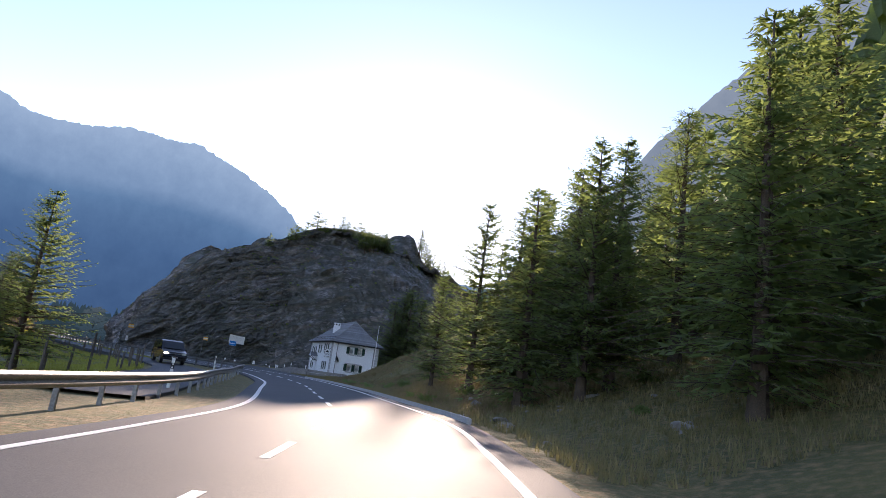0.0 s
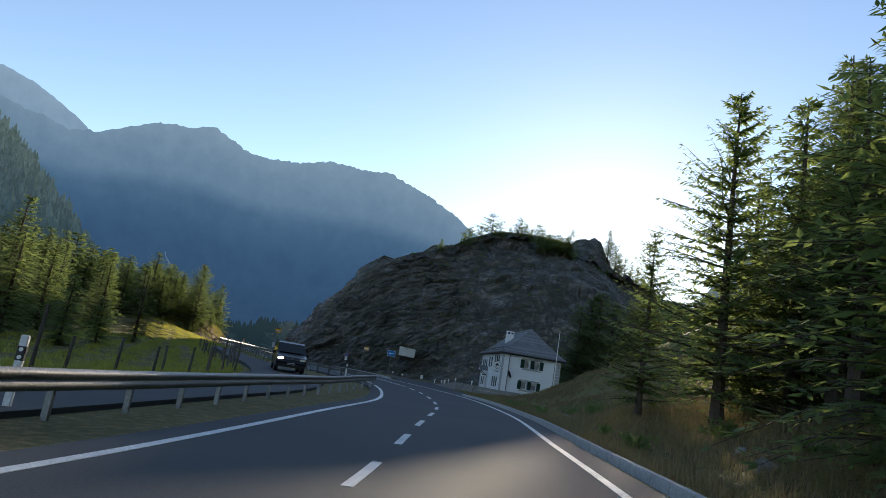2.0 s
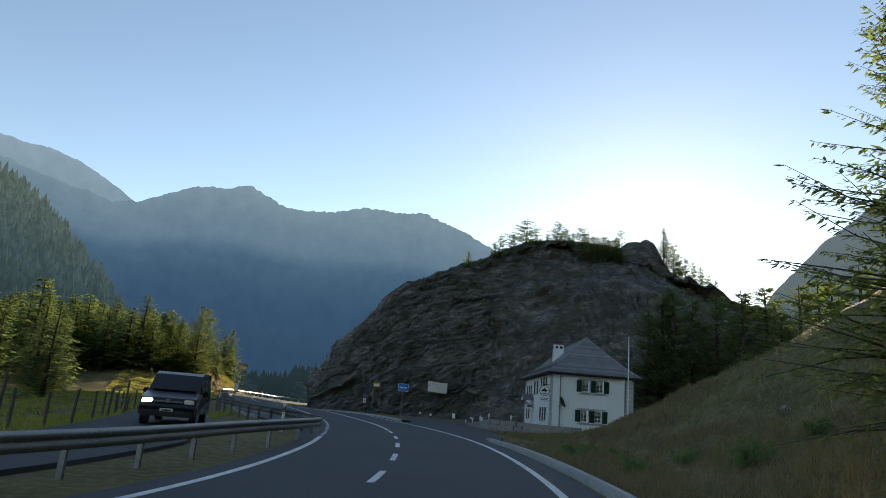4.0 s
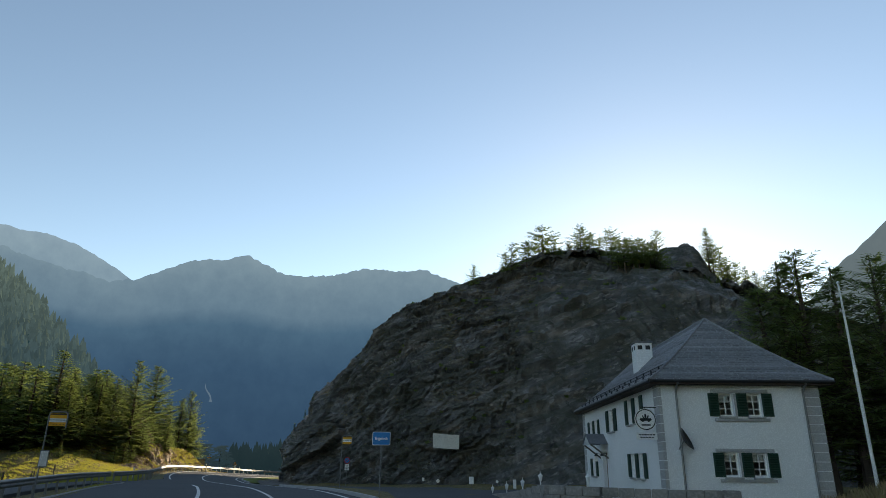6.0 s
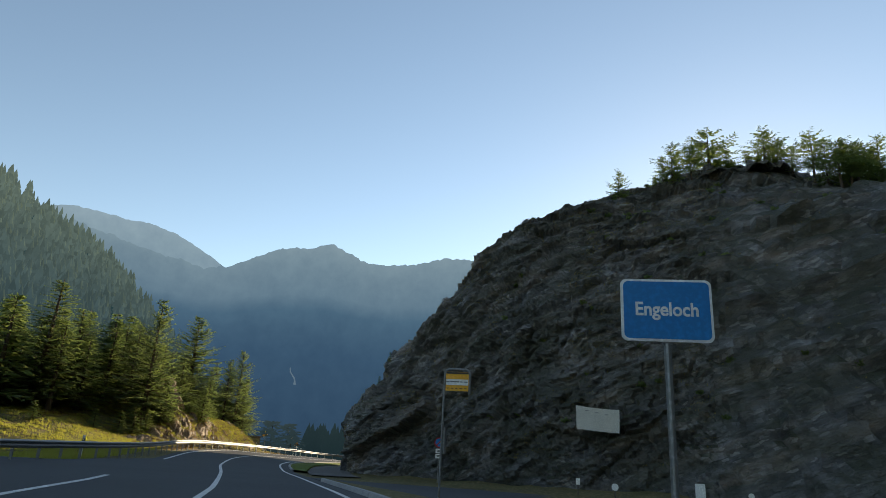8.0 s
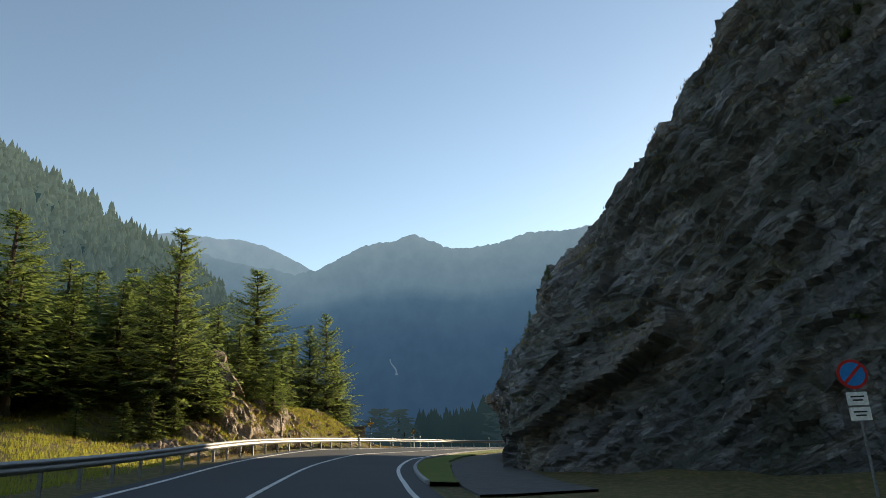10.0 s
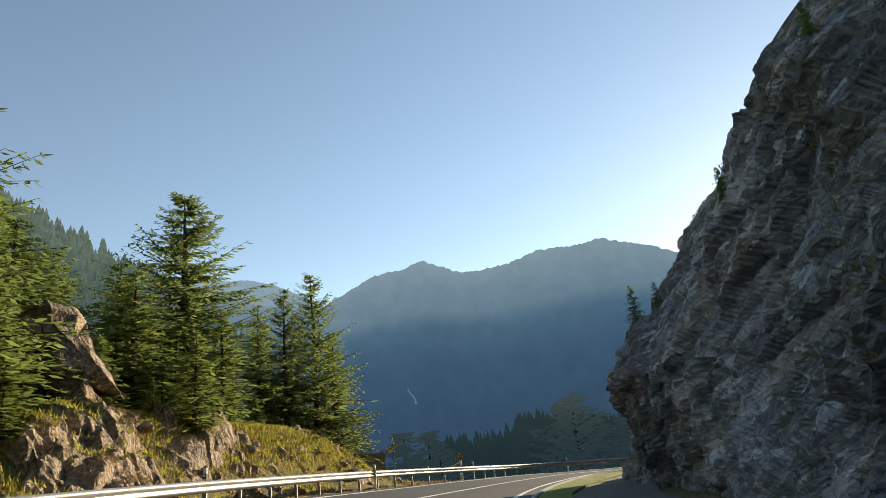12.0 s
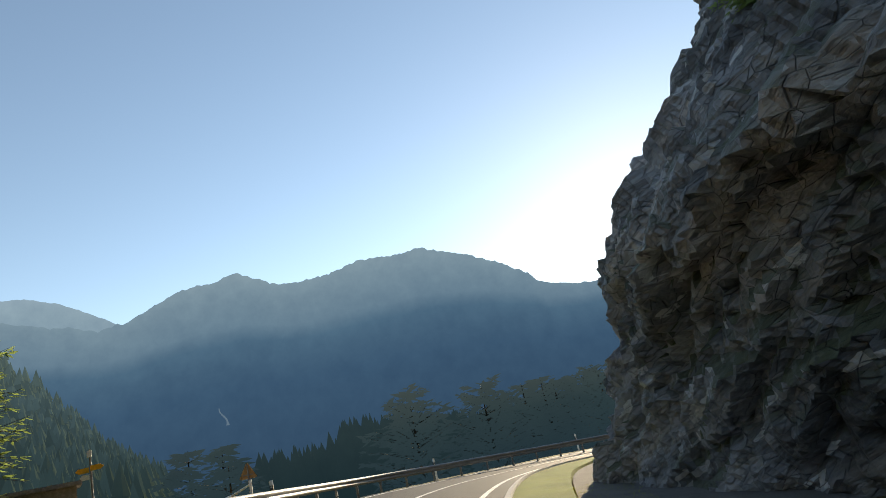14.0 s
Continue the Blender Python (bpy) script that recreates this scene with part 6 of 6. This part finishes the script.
    for sx in (-1, 1):
        for py in (-1.35, 1.35):
            tyre = part("tyre", rod(bmesh.new(), (sx * 0.68, py, 0.32), (sx * 0.90, py, 0.32), 0.32, 0.32, 24), BLACK, root)
            bm = bmesh.new()
            rod(bm, (sx * 0.89, py, 0.32), (sx * 0.908, py, 0.32), 0.20, 0.17, 20)
            part("rim", bm, STEEL, tyre)
    return root


lit = van(-19.0, 44.4, float(beside(*station(-19.0, 44.4)).z), 0.62)
bpy.data.materials["lit_headlight"].node_tree.nodes["Principled BSDF"].inputs["Emission Color"].default_value = (1.0, 0.75, 0.45, 1)
bpy.data.materials["lit_headlight"].node_tree.nodes["Principled BSDF"].inputs["Emission Strength"].default_value = 6.0


# ---- boulders and outcrops on the rocky bank ----
PALE_ROCK = mat("pale_rock", (0.33, 0.24, 0.165), 0.85, (0.10, 0.066, 0.042), 1.3, 9, 0.09, 9, third=(0.50, 0.43, 0.35), spread=0.28)


def boulder(seed, x, y, z, size, turn, label, material=None, group="rocks on the bank"):
    """An angular block: the hull of a few corners, with chipped edges and a broken surface."""
    br = random.Random(seed)
    bm = bmesh.new()
    for k in range(13):
        c = Vector((br.gauss(0, 1), br.gauss(0, 1), br.gauss(0, 1))).normalized()
        bm.verts.new(Vector((c.x * size[0], c.y * size[1], c.z * size[2])) * br.uniform(0.85, 1.1))
    hull = bmesh.ops.convex_hull(bm, input=bm.verts)
    bmesh.ops.delete(bm, geom=[v for v in bm.verts if not v.link_faces], context="VERTS")
    large = max(size)
    bmesh.ops.bevel(bm, geom=list(bm.edges), offset=0.05 * large, segments=1, affect="EDGES", clamp_overlap=True)
    bmesh.ops.triangulate(bm, faces=bm.faces)
    for _ in range(3 if large > 1 else 1):
        bmesh.ops.subdivide_edges(bm, edges=[e for e in bm.edges if e.calc_length() > 0.12 * large], cuts=1)
        bmesh.ops.triangulate(bm, faces=bm.faces)
    off = Vector((seed * 3.7, seed * 1.9, seed * 5.1))
    bm.normal_update()
    for v in bm.verts:
        d = 0.05 * noise.fractal(v.co * (2.2 / large) + off, 1, 2, 4) + 0.07 * facet(v.co * (1.6 / large) + off, 3.0, 0.5)
        v.co = v.co + v.normal * d * large
    ob = part("boulder", bm, material or PALE_ROCK)
    ob.matrix_world = pose(x, y, z, *turn)
    return tagged(ob, label, "boulder", group)


def rock_ribs():
    ss = np.arange(137.5, 168.5, 0.10)
    rr = np.arange(-13.8, -8.0, 0.09)
    base = [[beside(S0 + a, r) for r in rr] for a in ss]
    xy = np.array([[(p.x, p.y) for p in row] for row in base])
    zz = terrain(xy[..., 0], xy[..., 1])
    v, f = [], []
    for i, a in enumerate(ss):
        for j, r in enumerate(rr):
            p = Vector((xy[i, j, 0], xy[i, j, 1], zz[i, j]))
            q = Vector((0.77 * a - 0.9 * p.z, r + 0.3 * a, 0.9 * p.z + 0.5 * a + 0.35 * r))     # beds that sink along the road
            h = 0.34 * noise.fractal(p * 0.5, 0.9, 2.0, 3) + 0.15 * facet(Vector((q.x * 0.8, q.y * 0.9, q.z * 1.3)), 31.0, 0.5) + 0.075 * facet(Vector((q.x * 2.0, q.y * 2.4, q.z * 3.0)), 41.0, 0.5) + 0.05 * noise.fractal(p * 4.0, 0.9, 2.0, 3)
            low = smooth(-13.2, -11.2, r) * smooth(137.5, 141, a) * (1 - smooth(165, 168.5, a))
            h = (1.25 * h + 0.32 - 0.28 * smooth(152, 162, a)) * low - 0.35 * (1 - low)
            v.append(p + Vector((0.35 * h, 0.25 * h, max(-0.3, h))))
    m = len(rr)
    for i in range(len(ss) - 1):
        for j in range(m - 1):
            f.append((i * m + j, i * m + j + 1, (i + 1) * m + j + 1, (i + 1) * m + j))
    return v, [], f


ribs = part("outcrop", rock_ribs(), PALE_ROCK)
tagged(ribs, "pale brown ribs of bedrock in the grassy roadside bank", "rock outcrop", kind="structure")
brng = random.Random(21)
for k in range(240):
    a = 139 + 29 * brng.random() ** 1.25
    r = -8.9 - abs(brng.gauss(0, 1.9))
    p = beside(S0 + a, r)
    sz = brng.choice((0.10, 0.14, 0.18, 0.24, 0.32, 0.48)) * brng.uniform(0.8, 1.2)
    boulder(k, p.x, p.y, float(terrain(p.x, p.y)) - 0.16 * sz, (sz * brng.uniform(0.9, 1.9), sz * brng.uniform(0.5, 0.9), sz * brng.uniform(0.4, 0.7)),
            (brng.uniform(-15, 15), brng.uniform(0, 24), brng.uniform(30, 100)), "pale brown angular rock on the sunlit bank")
rubble = random.Random(58)
for k in range(60):
    p = beside(S0 + 139 + 18 * rubble.random(), -8.8 - 2.6 * rubble.random())
    sz = rubble.choice((0.12, 0.16, 0.22, 0.30))
    boulder(400 + k, p.x, p.y, float(terrain(p.x, p.y)) + 0.1 * sz, (sz * rubble.uniform(0.9, 1.6), sz * rubble.uniform(0.6, 1.0), sz * rubble.uniform(0.5, 0.9)),
            (rubble.uniform(-25, 25), rubble.uniform(0, 35), rubble.uniform(0, 120)), "pale brown broken stone in the rubble of the bank")
boulder(90, -81.7, 113.0, 5.1, (2.4, 1.8, 1.9), (12, 40, 70), "large pale slab of rock among the trees")
boulder(91, -80.6, 113.0, 3.9, (1.5, 1.1, 1.0), (10, 30, 50), "pale block of rock among the trees")
boulder(94, -82.4, 112.4, 5.2, (2.2, 1.6, 1.8), (5, 20, 30), "pale block of rock among the trees")
boulder(92, -86.9, 131.0, -0.2, (1.5, 2.6, 1.1), (0, 18, 12), "smooth pale rock shoulder at the end of the bank")
boulder(93, -84.4, 127.4, 0.3, (1.1, 1.9, 0.8), (0, 20, 20), "smooth pale rock shoulder on the bank")

for x, y, h, k in tuple((*beside(S0 + a, r).xy, h, k) for a, r, h, k in ((146, -12.2, 1.6, 5), (148, -11.4, 1.1, 5), (150.5, -12.6, 2.2, 0), (153, -11.6, 1.2, 5), (154.5, -12.4, 1.7, 5), (157, -12.0, 1.0, 5), (143, -12.5, 2.6, 5), (140, -14.6, 1.6, 5), (136, -17.5, 1.5, 5), (159, -12.8, 1.3, 5), (144.5, -12.0, 1.9, 0), (145.5, -13.2, 3.0, 5), (147, -12.6, 2.4, 5), (149, -12.8, 1.9, 5), (151.5, -11.8, 1.5, 1), (152.2, -13.0, 2.6, 5), (155.5, -11.5, 1.0, 5), (156, -13.2, 2.4, 5), (158.2, -12.2, 1.6, 0), (146.6, -11.6, 2.3, 5), (148.2, -12.0, 2.6, 5), (147.4, -11.0, 1.5, 0), (141.5, -13.2, 2.0, 5), (160.5, -12.4, 1.4, 5), (162, -13.0, 1.8, 5), (148, -14.0, 2.8, 0), (150, -14.4, 3.2, 5), (154, -14.2, 3.0, 5), (157.5, -14.4, 3.2, 0))):
    tree(x, y, float(terrain(x, y)) + h, k, None, 1.5)

hut = empty("concrete_hut", (-92.7, 136.1, -0.9), 0.97)
tagged(hut, "small grey concrete service hut behind the guard rail", "hut")
part("wall", box(bmesh.new(), (2.0, 1.6, 4.5), (0, 0, 0.25), None, 0.02), STONE, hut)
part("roof", box(bmesh.new(), (2.3, 1.9, 0.14), (0, 0, 2.57), None, 0.02), STONE, hut)

chain = empty("barrier_tape", (-88.0, 139.0, -0.7))
tagged(chain, "slack pale barrier rail between two posts", "barrier")
A, B = Vector((-92.4, 141.6, 0.35)), Vector((-88.9, 141.2, 0.55))
inv = chain.matrix_world.inverted()
bm = bmesh.new()
last = A
for k in range(1, 11):
    u = k / 10
    c = A.lerp(B, u) + Vector((0, 0, -0.25 * math.sin(math.pi * u)))
    rod(bm, last, c, 0.04, 0.04, 6)
    last = c
part("rail", bm, WHITE, chain).matrix_parent_inverse = inv
for c in (A, B):
    part("post", rod(bmesh.new(), c + Vector((0, 0, -1.6)), c + Vector((0, 0, 0.15)), 0.05, 0.05, 8), WHITE, chain).matrix_parent_inverse = inv


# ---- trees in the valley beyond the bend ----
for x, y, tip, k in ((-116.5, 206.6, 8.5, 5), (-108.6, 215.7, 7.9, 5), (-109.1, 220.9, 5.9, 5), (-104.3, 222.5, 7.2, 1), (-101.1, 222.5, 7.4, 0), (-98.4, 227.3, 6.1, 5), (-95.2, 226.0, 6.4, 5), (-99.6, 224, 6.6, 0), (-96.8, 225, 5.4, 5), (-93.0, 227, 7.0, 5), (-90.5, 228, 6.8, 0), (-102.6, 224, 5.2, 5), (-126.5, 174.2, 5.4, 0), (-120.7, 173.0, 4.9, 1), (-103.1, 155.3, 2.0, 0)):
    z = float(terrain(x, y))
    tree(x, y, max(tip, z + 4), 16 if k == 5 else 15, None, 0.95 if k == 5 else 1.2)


# ---- the far wood: many small firs, one mesh each hillside ----
def far_wood(name, places, label, material):
    v, f = [], []
    wr = random.Random(5)
    for x, y, z, h in places:
        o = len(v)
        r = h * wr.uniform(0.20, 0.32)
        lay = 4
        a0 = wr.uniform(0, 6)
        for j in range(lay):
            z0 = z + h * (0.05 + 0.75 * j / lay)
            z1 = z + h * min(1.0, 0.05 + 0.75 * j / lay + 0.42)
            rr = r * (1 - 0.75 * j / lay)
            q = len(v)
            n = 6
            for k in range(n):
                rk = rr * wr.uniform(0.7, 1.25)
                v.append((x + rk * math.cos(a0 + 6.283 * k / n), y + rk * math.sin(a0 + 6.283 * k / n), z0 + h * wr.uniform(-.04, .04)))
            v.append((x, y, z1))
            f += [(q + k, q + (k + 1) % n, q + n) for k in range(n)]
    return tagged(part(name, (v, [], f), material), label, "forest", kind="stuff")


# painted glow for haze: bluish shade low on the spur, lit green higher up
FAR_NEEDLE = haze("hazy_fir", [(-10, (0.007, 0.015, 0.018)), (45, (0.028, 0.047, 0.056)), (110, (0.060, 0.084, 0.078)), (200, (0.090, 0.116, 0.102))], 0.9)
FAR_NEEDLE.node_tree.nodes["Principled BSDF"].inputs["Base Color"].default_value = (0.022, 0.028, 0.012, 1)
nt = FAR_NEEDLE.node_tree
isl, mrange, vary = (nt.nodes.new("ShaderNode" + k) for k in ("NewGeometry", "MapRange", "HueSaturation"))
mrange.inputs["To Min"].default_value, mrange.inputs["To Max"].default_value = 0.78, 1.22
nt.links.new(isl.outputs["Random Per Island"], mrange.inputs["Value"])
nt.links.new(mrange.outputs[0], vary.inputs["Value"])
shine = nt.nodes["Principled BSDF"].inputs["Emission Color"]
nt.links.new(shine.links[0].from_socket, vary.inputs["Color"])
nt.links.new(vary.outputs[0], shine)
wr = random.Random(9)
spots = []
deps = bpy.context.evaluated_depsgraph_get()
hit_spur = spur.evaluated_get(deps)
while len(spots) < 6500:
    a, d = radians(wr.uniform(47, 92)), wr.uniform(160, 402)
    x, y = -30 - d * math.sin(a), 75 + d * math.cos(a)
    ok, place, nrm, _ = hit_spur.ray_cast((x, y, 900), (0, 0, -1))
    if ok:
        spots.append((x, y, place.z - 0.5, wr.uniform(5, 12.5)))
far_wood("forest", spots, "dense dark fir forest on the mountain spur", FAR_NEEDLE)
spots = []
CROWNS = [(-175, 258, 7.4), (-171, 261, 9.8), (-166, 264, 12.0), (-161, 267, 11.8), (-157, 270, 9.6), (-150, 274, 9.5), (-143, 277, 8.6), (-138, 279, 7.1), (-128, 283, 7.0), (-120, 286, 6.5), (-112, 288, 5.3), (-106, 289, 4.8), (-181, 253, 7.7), (-187, 248, 8.7)]
while len(spots) < 620:
    k = wr.randrange(len(CROWNS) - 1)
    u, back = wr.random(), wr.uniform(0, 50)
    a, b = CROWNS[k], CROWNS[k + 1]
    x, y, tip = (a[q] + (b[q] - a[q]) * u for q in range(3))
    x, y, tip = x - 0.3 * back, y + back, tip + wr.uniform(-3, 1.4) + 0.02 * back
    z = float(terrain(x, y))
    spots.append((x, y, z - 0.5, max(5, tip - z)))
# near-black firs with a faint glow: shade and haze painted into the colour
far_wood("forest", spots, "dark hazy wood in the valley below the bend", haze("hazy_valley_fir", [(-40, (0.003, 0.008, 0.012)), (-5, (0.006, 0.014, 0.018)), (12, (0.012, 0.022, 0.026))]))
spots = []
while len(spots) < 1500:
    x, y = wr.uniform(14, 190), wr.uniform(-40, 260)
    z = float(terrain(x, y))
    if z > 4 and wr.random() < 0.8:
        spots.append((x, y, z - 0.5, wr.uniform(6, 12)))
far_wood("forest", spots, "dense dark fir forest on the mountainside", NEEDLE)


# ---- grass and weeds ----
def tufts(name, count, place, size, material, label, seed):
    """Clumps of blades at places given by place(rng), which may answer None."""
    gr = random.Random(seed)
    pts = [q for q in (place(gr) for _ in range(count)) if q]
    zs = terrain(np.array([p[0] for p in pts]), np.array([p[1] for p in pts]))
    v, f = [], []
    for (x, y), z in zip(pts, zs):
        for k in range(5):
            a = gr.uniform(0, 6.283)
            h = size * gr.uniform(0.4, 1.2)
            w = 0.022 * (0.6 + size)
            dx, dy = math.cos(a), math.sin(a)
            ox, oy = gr.uniform(-.12, .12), gr.uniform(-.12, .12)
            o = len(v)
            v += [(x + ox - dy * w, y + oy + dx * w, z - 0.03), (x + ox + dy * w, y + oy - dx * w, z - 0.03), (x + ox + dx * h * 0.45, y + oy + dy * h * 0.45, z + h)]
            f.append((o, o + 1, o + 2))
    return tagged(part(name, (v, [], f), material), label, "grass", kind="stuff")


BLADE = mat("grass_blades", (0.16, 0.20, 0.035), 0.8, (0.10, 0.14, 0.025), 0.3, 3, third=(0.28, 0.25, 0.07), trans=(0.64, 0.62, 0.10))
STRAW = mat("dry_grass", (0.30, 0.22, 0.10), 0.85, (0.17, 0.15, 0.05), 0.3, 3, third=(0.40, 0.29, 0.14), trans=(0.34, 0.24, 0.09))


def along(a0, a1, r0, r1):
    def pick(g):
        p = beside(S0 + g.uniform(a0, a1), g.uniform(r0, r1))
        return p.x, p.y
    return pick


def meadow(a0, a1, deep, clear=0.5):
    def pick(g):
        a = g.uniform(a0, a1)
        near = SIDE_L(S0 + a) - clear if a < 113 else -8.6
        p = beside(S0 + a, near - deep * g.random())
        return p.x, p.y
    return pick


tufts("meadow_grass", 15000, meadow(20, 113, 13), 0.20, BLADE, "tall green and yellow meadow grass", 1)
tufts("meadow_grass", 18000, meadow(98, 146, 13), 0.20, BLADE, "tall sunlit meadow grass below the wood", 5)
tufts("verge_grass", 2500, along(56, 106, -10.6, -9.9), 0.12, BLADE, "short grass under the guard rail", 6)
tufts("bank_grass", 17000, along(138, 172, -20, -7.9), 0.12, STRAW, "dry yellow grass between the rocks of the bank", 2)
tufts("bank_grass", 16000, along(146, 170, -19, -9.5), 0.16, BLADE, "green grass on top of the bank", 7)
OLIVE = mat("olive_grass", (0.26, 0.225, 0.10), 0.85, (0.14, 0.14, 0.055), 0.3, 3, third=(0.40, 0.30, 0.16), trans=(0.26, 0.23, 0.09))
HEATHER = mat("heather", (0.33, 0.235, 0.145), 0.9, (0.20, 0.155, 0.08), 0.5, 4, third=(0.34, 0.26, 0.16), trans=(0.25, 0.19, 0.09))
tufts("heather", 12000, lambda g: along(24, 60, 2.9, 10)(g) if g.random() < 0.6 else along(60, 76, 6.5, 13)(g), 0.22, HEATHER, "brown heather and dry stalks on the roadside bank", 8)
tufts("bank_grass", 14000, lambda g: along(10, 60, 2.9, 16)(g) if g.random() < 0.75 else along(60, 76, 6.2, 16)(g), 0.26, OLIVE, "dry olive grass on the roadside bank", 3)
tufts("verge_grass", 2600, along(84, 112, 2.6, 3.8), 0.10, BLADE, "short grass on the island", 4)
tufts("verge_grass", 4000, lambda g: along(136, 172, RIGHT_LINE(S0 + 150) + 1.0, 3.2)(g), 0.09, BLADE, "short grass on the verge inside the bend", 11)
tufts("bank_grass", 5000, along(150, 170, -13.5, -8.7), 0.17, BLADE, "lush green grass on the sunlit bank", 12)
tufts("bank_grass", 7000, along(150, 171, -13.5, -8.3), 0.15, HEATHER, "brown withered grass on the sunlit bank", 13)


def ledge_tufts(name, obs, count, seed, size, material, label, keep):
    """Tufts of grass on the level spots of rock meshes; keep picks among the places and normals."""
    gr = random.Random(seed)
    v, f = [], []
    spots = []
    for ob in obs:
        me = ob.data
        n = len(me.polygons)
        c, nrm = np.empty(n * 3), np.empty(n * 3)
        me.polygons.foreach_get("center", c)
        me.polygons.foreach_get("normal", nrm)
        c, nrm = c.reshape(-1, 3), nrm.reshape(-1, 3)
        spots += [Vector(p) for p in c[keep(c, np.abs(nrm[:, 2]))] if noise.noise(Vector(p) * 0.16 * 0.3 / size + Vector((4, 0, 0))) > 0.05]
    gr.shuffle(spots)
    for p in spots[:count]:
        for k in range(6):
            a, h = gr.uniform(0, 6.283), size * gr.uniform(0.35, 1.15)
            dx, dy, w = math.cos(a), math.sin(a), 0.018 + 0.04 * size
            q = p + Vector((gr.uniform(-.15, .15), gr.uniform(-.15, .15), -0.03))
            o = len(v)
            v += [q + Vector((-dy * w, dx * w, 0)), q + Vector((dy * w, -dx * w, 0)), q + Vector((dx * h * 0.6, dy * h * 0.6, h))]
            f.append((o, o + 1, o + 2))
    return tagged(part(name, (v, [], f), material), label, "grass", kind="stuff")


ledge_tufts("ledge_grass", cliff.children, 9000, 3, 0.17, OLIVE, "olive tufts of grass on the ledges of the rock",
            lambda c, up: (up > 0.42) & (c[:, 0] < 0) & (c[:, 0] > -72) & (c[:, 1] < 142) & (c[:, 2] > 1) & ((c[:, 0] > -61) | (c[:, 2] > 8)))
ledge_tufts("outcrop_grass", [ribs], 5200, 4, 0.14, STRAW, "dry yellow grass in the gaps of the outcrop", lambda c, up: up > 0.5)
ledge_tufts("outcrop_grass", [ribs], 2600, 5, 0.20, BLADE, "green grass in the gaps of the outcrop", lambda c, up: up > 0.6)

# stones and low shrubs on the bank to the right
for k in range(46):
    a, r = brng.uniform(14, 62), 3.2 + 8.5 * brng.random() ** 1.3
    p = beside(S0 + a, r)
    sz = brng.choice((0.10, 0.14, 0.20, 0.28, 0.42)) * brng.uniform(0.8, 1.2)
    boulder(300 + k, p.x, p.y, float(terrain(p.x, p.y)) - 0.1 * sz, (sz * brng.uniform(0.9, 1.6), sz * brng.uniform(0.6, 1.0), sz * brng.uniform(0.45, 0.75)),
            (brng.uniform(-15, 15), brng.uniform(0, 20), brng.uniform(0, 180)), "grey angular stone in the rough grass of the bank", STONE, "stones on the grassy bank")


def shrub(seed, at, size, label, group):
    """A low dense bush: short stems and many small leaves."""
    sr = random.Random(seed)
    v, f, sv, sf = [], [], [], []
    for k in range(26):
        a, e = sr.uniform(0, 6.283), sr.uniform(0.25, 1.3)
        way = Vector((math.cos(a) * math.cos(e), math.sin(a) * math.cos(e), math.sin(e)))
        ln = size * sr.uniform(0.55, 1.0) * (1.25 - 0.5 * math.sin(e))
        o = len(sv)
        side = way.cross(Vector((0, 0, 1))).normalized() * 0.012
        sv += [-side, side, way * ln]
        sf.append((o, o + 1, o + 2))
        for i in range(16):
            c = way * ln * sr.uniform(0.35, 1.05)
            d = Vector((sr.gauss(0, 1), sr.gauss(0, 1), sr.gauss(0.3, 1))).normalized()
            n = d.orthogonal().normalized() * 0.035
            l = sr.uniform(0.07, 0.16)
            o = len(v)
            v += [c, c + d * l * 0.5 + n, c + d * l, c + d * l * 0.5 - n]
            f.append((o, o + 1, o + 2, o + 3))
    root = empty("shrub", at)
    part("stem", (sv, [], sf), BARK, root)["kind"] = "stuff"
    part("leaves", (v, [], f), NEEDLE, root)["kind"] = "stuff"
    return tagged(root, label, "shrub", group)


for k in range(20):
    p = beside(S0 + brng.uniform(16, 60), 3.6 + 7 * brng.random())
    shrub(k, on_ground(p.x, p.y, -0.03), brng.uniform(0.35, 0.9), "low dense dark green shrub on the grassy bank", "shrubs on the bank")
ledges_up = []
for ob in cliff.children:
    if ob.name.startswith("rock_face"):
        ledges_up += [p.center.copy() for p in ob.data.polygons if abs(p.normal.z) > 0.5 and -44 < p.center.x < -8 and 3 < p.center.z < 26 and p.center.y < 135]
brng.shuffle(ledges_up)
for k, p in enumerate(ledges_up[:44]):
    shrub(100 + k, p + Vector((0, 0.05, -0.05)), brng.uniform(0.25, 0.6), "small dark green shrub growing on a rock ledge", "shrubs on the rock")
for k, c in enumerate([q for q in ledges_up[44:] if q.x > -30][:26]):
    shrub(200 + k, c + Vector((0, 0.05, -0.05)), brng.uniform(0.3, 0.65), "small dark green shrub growing on a rock ledge", "shrubs on the rock")
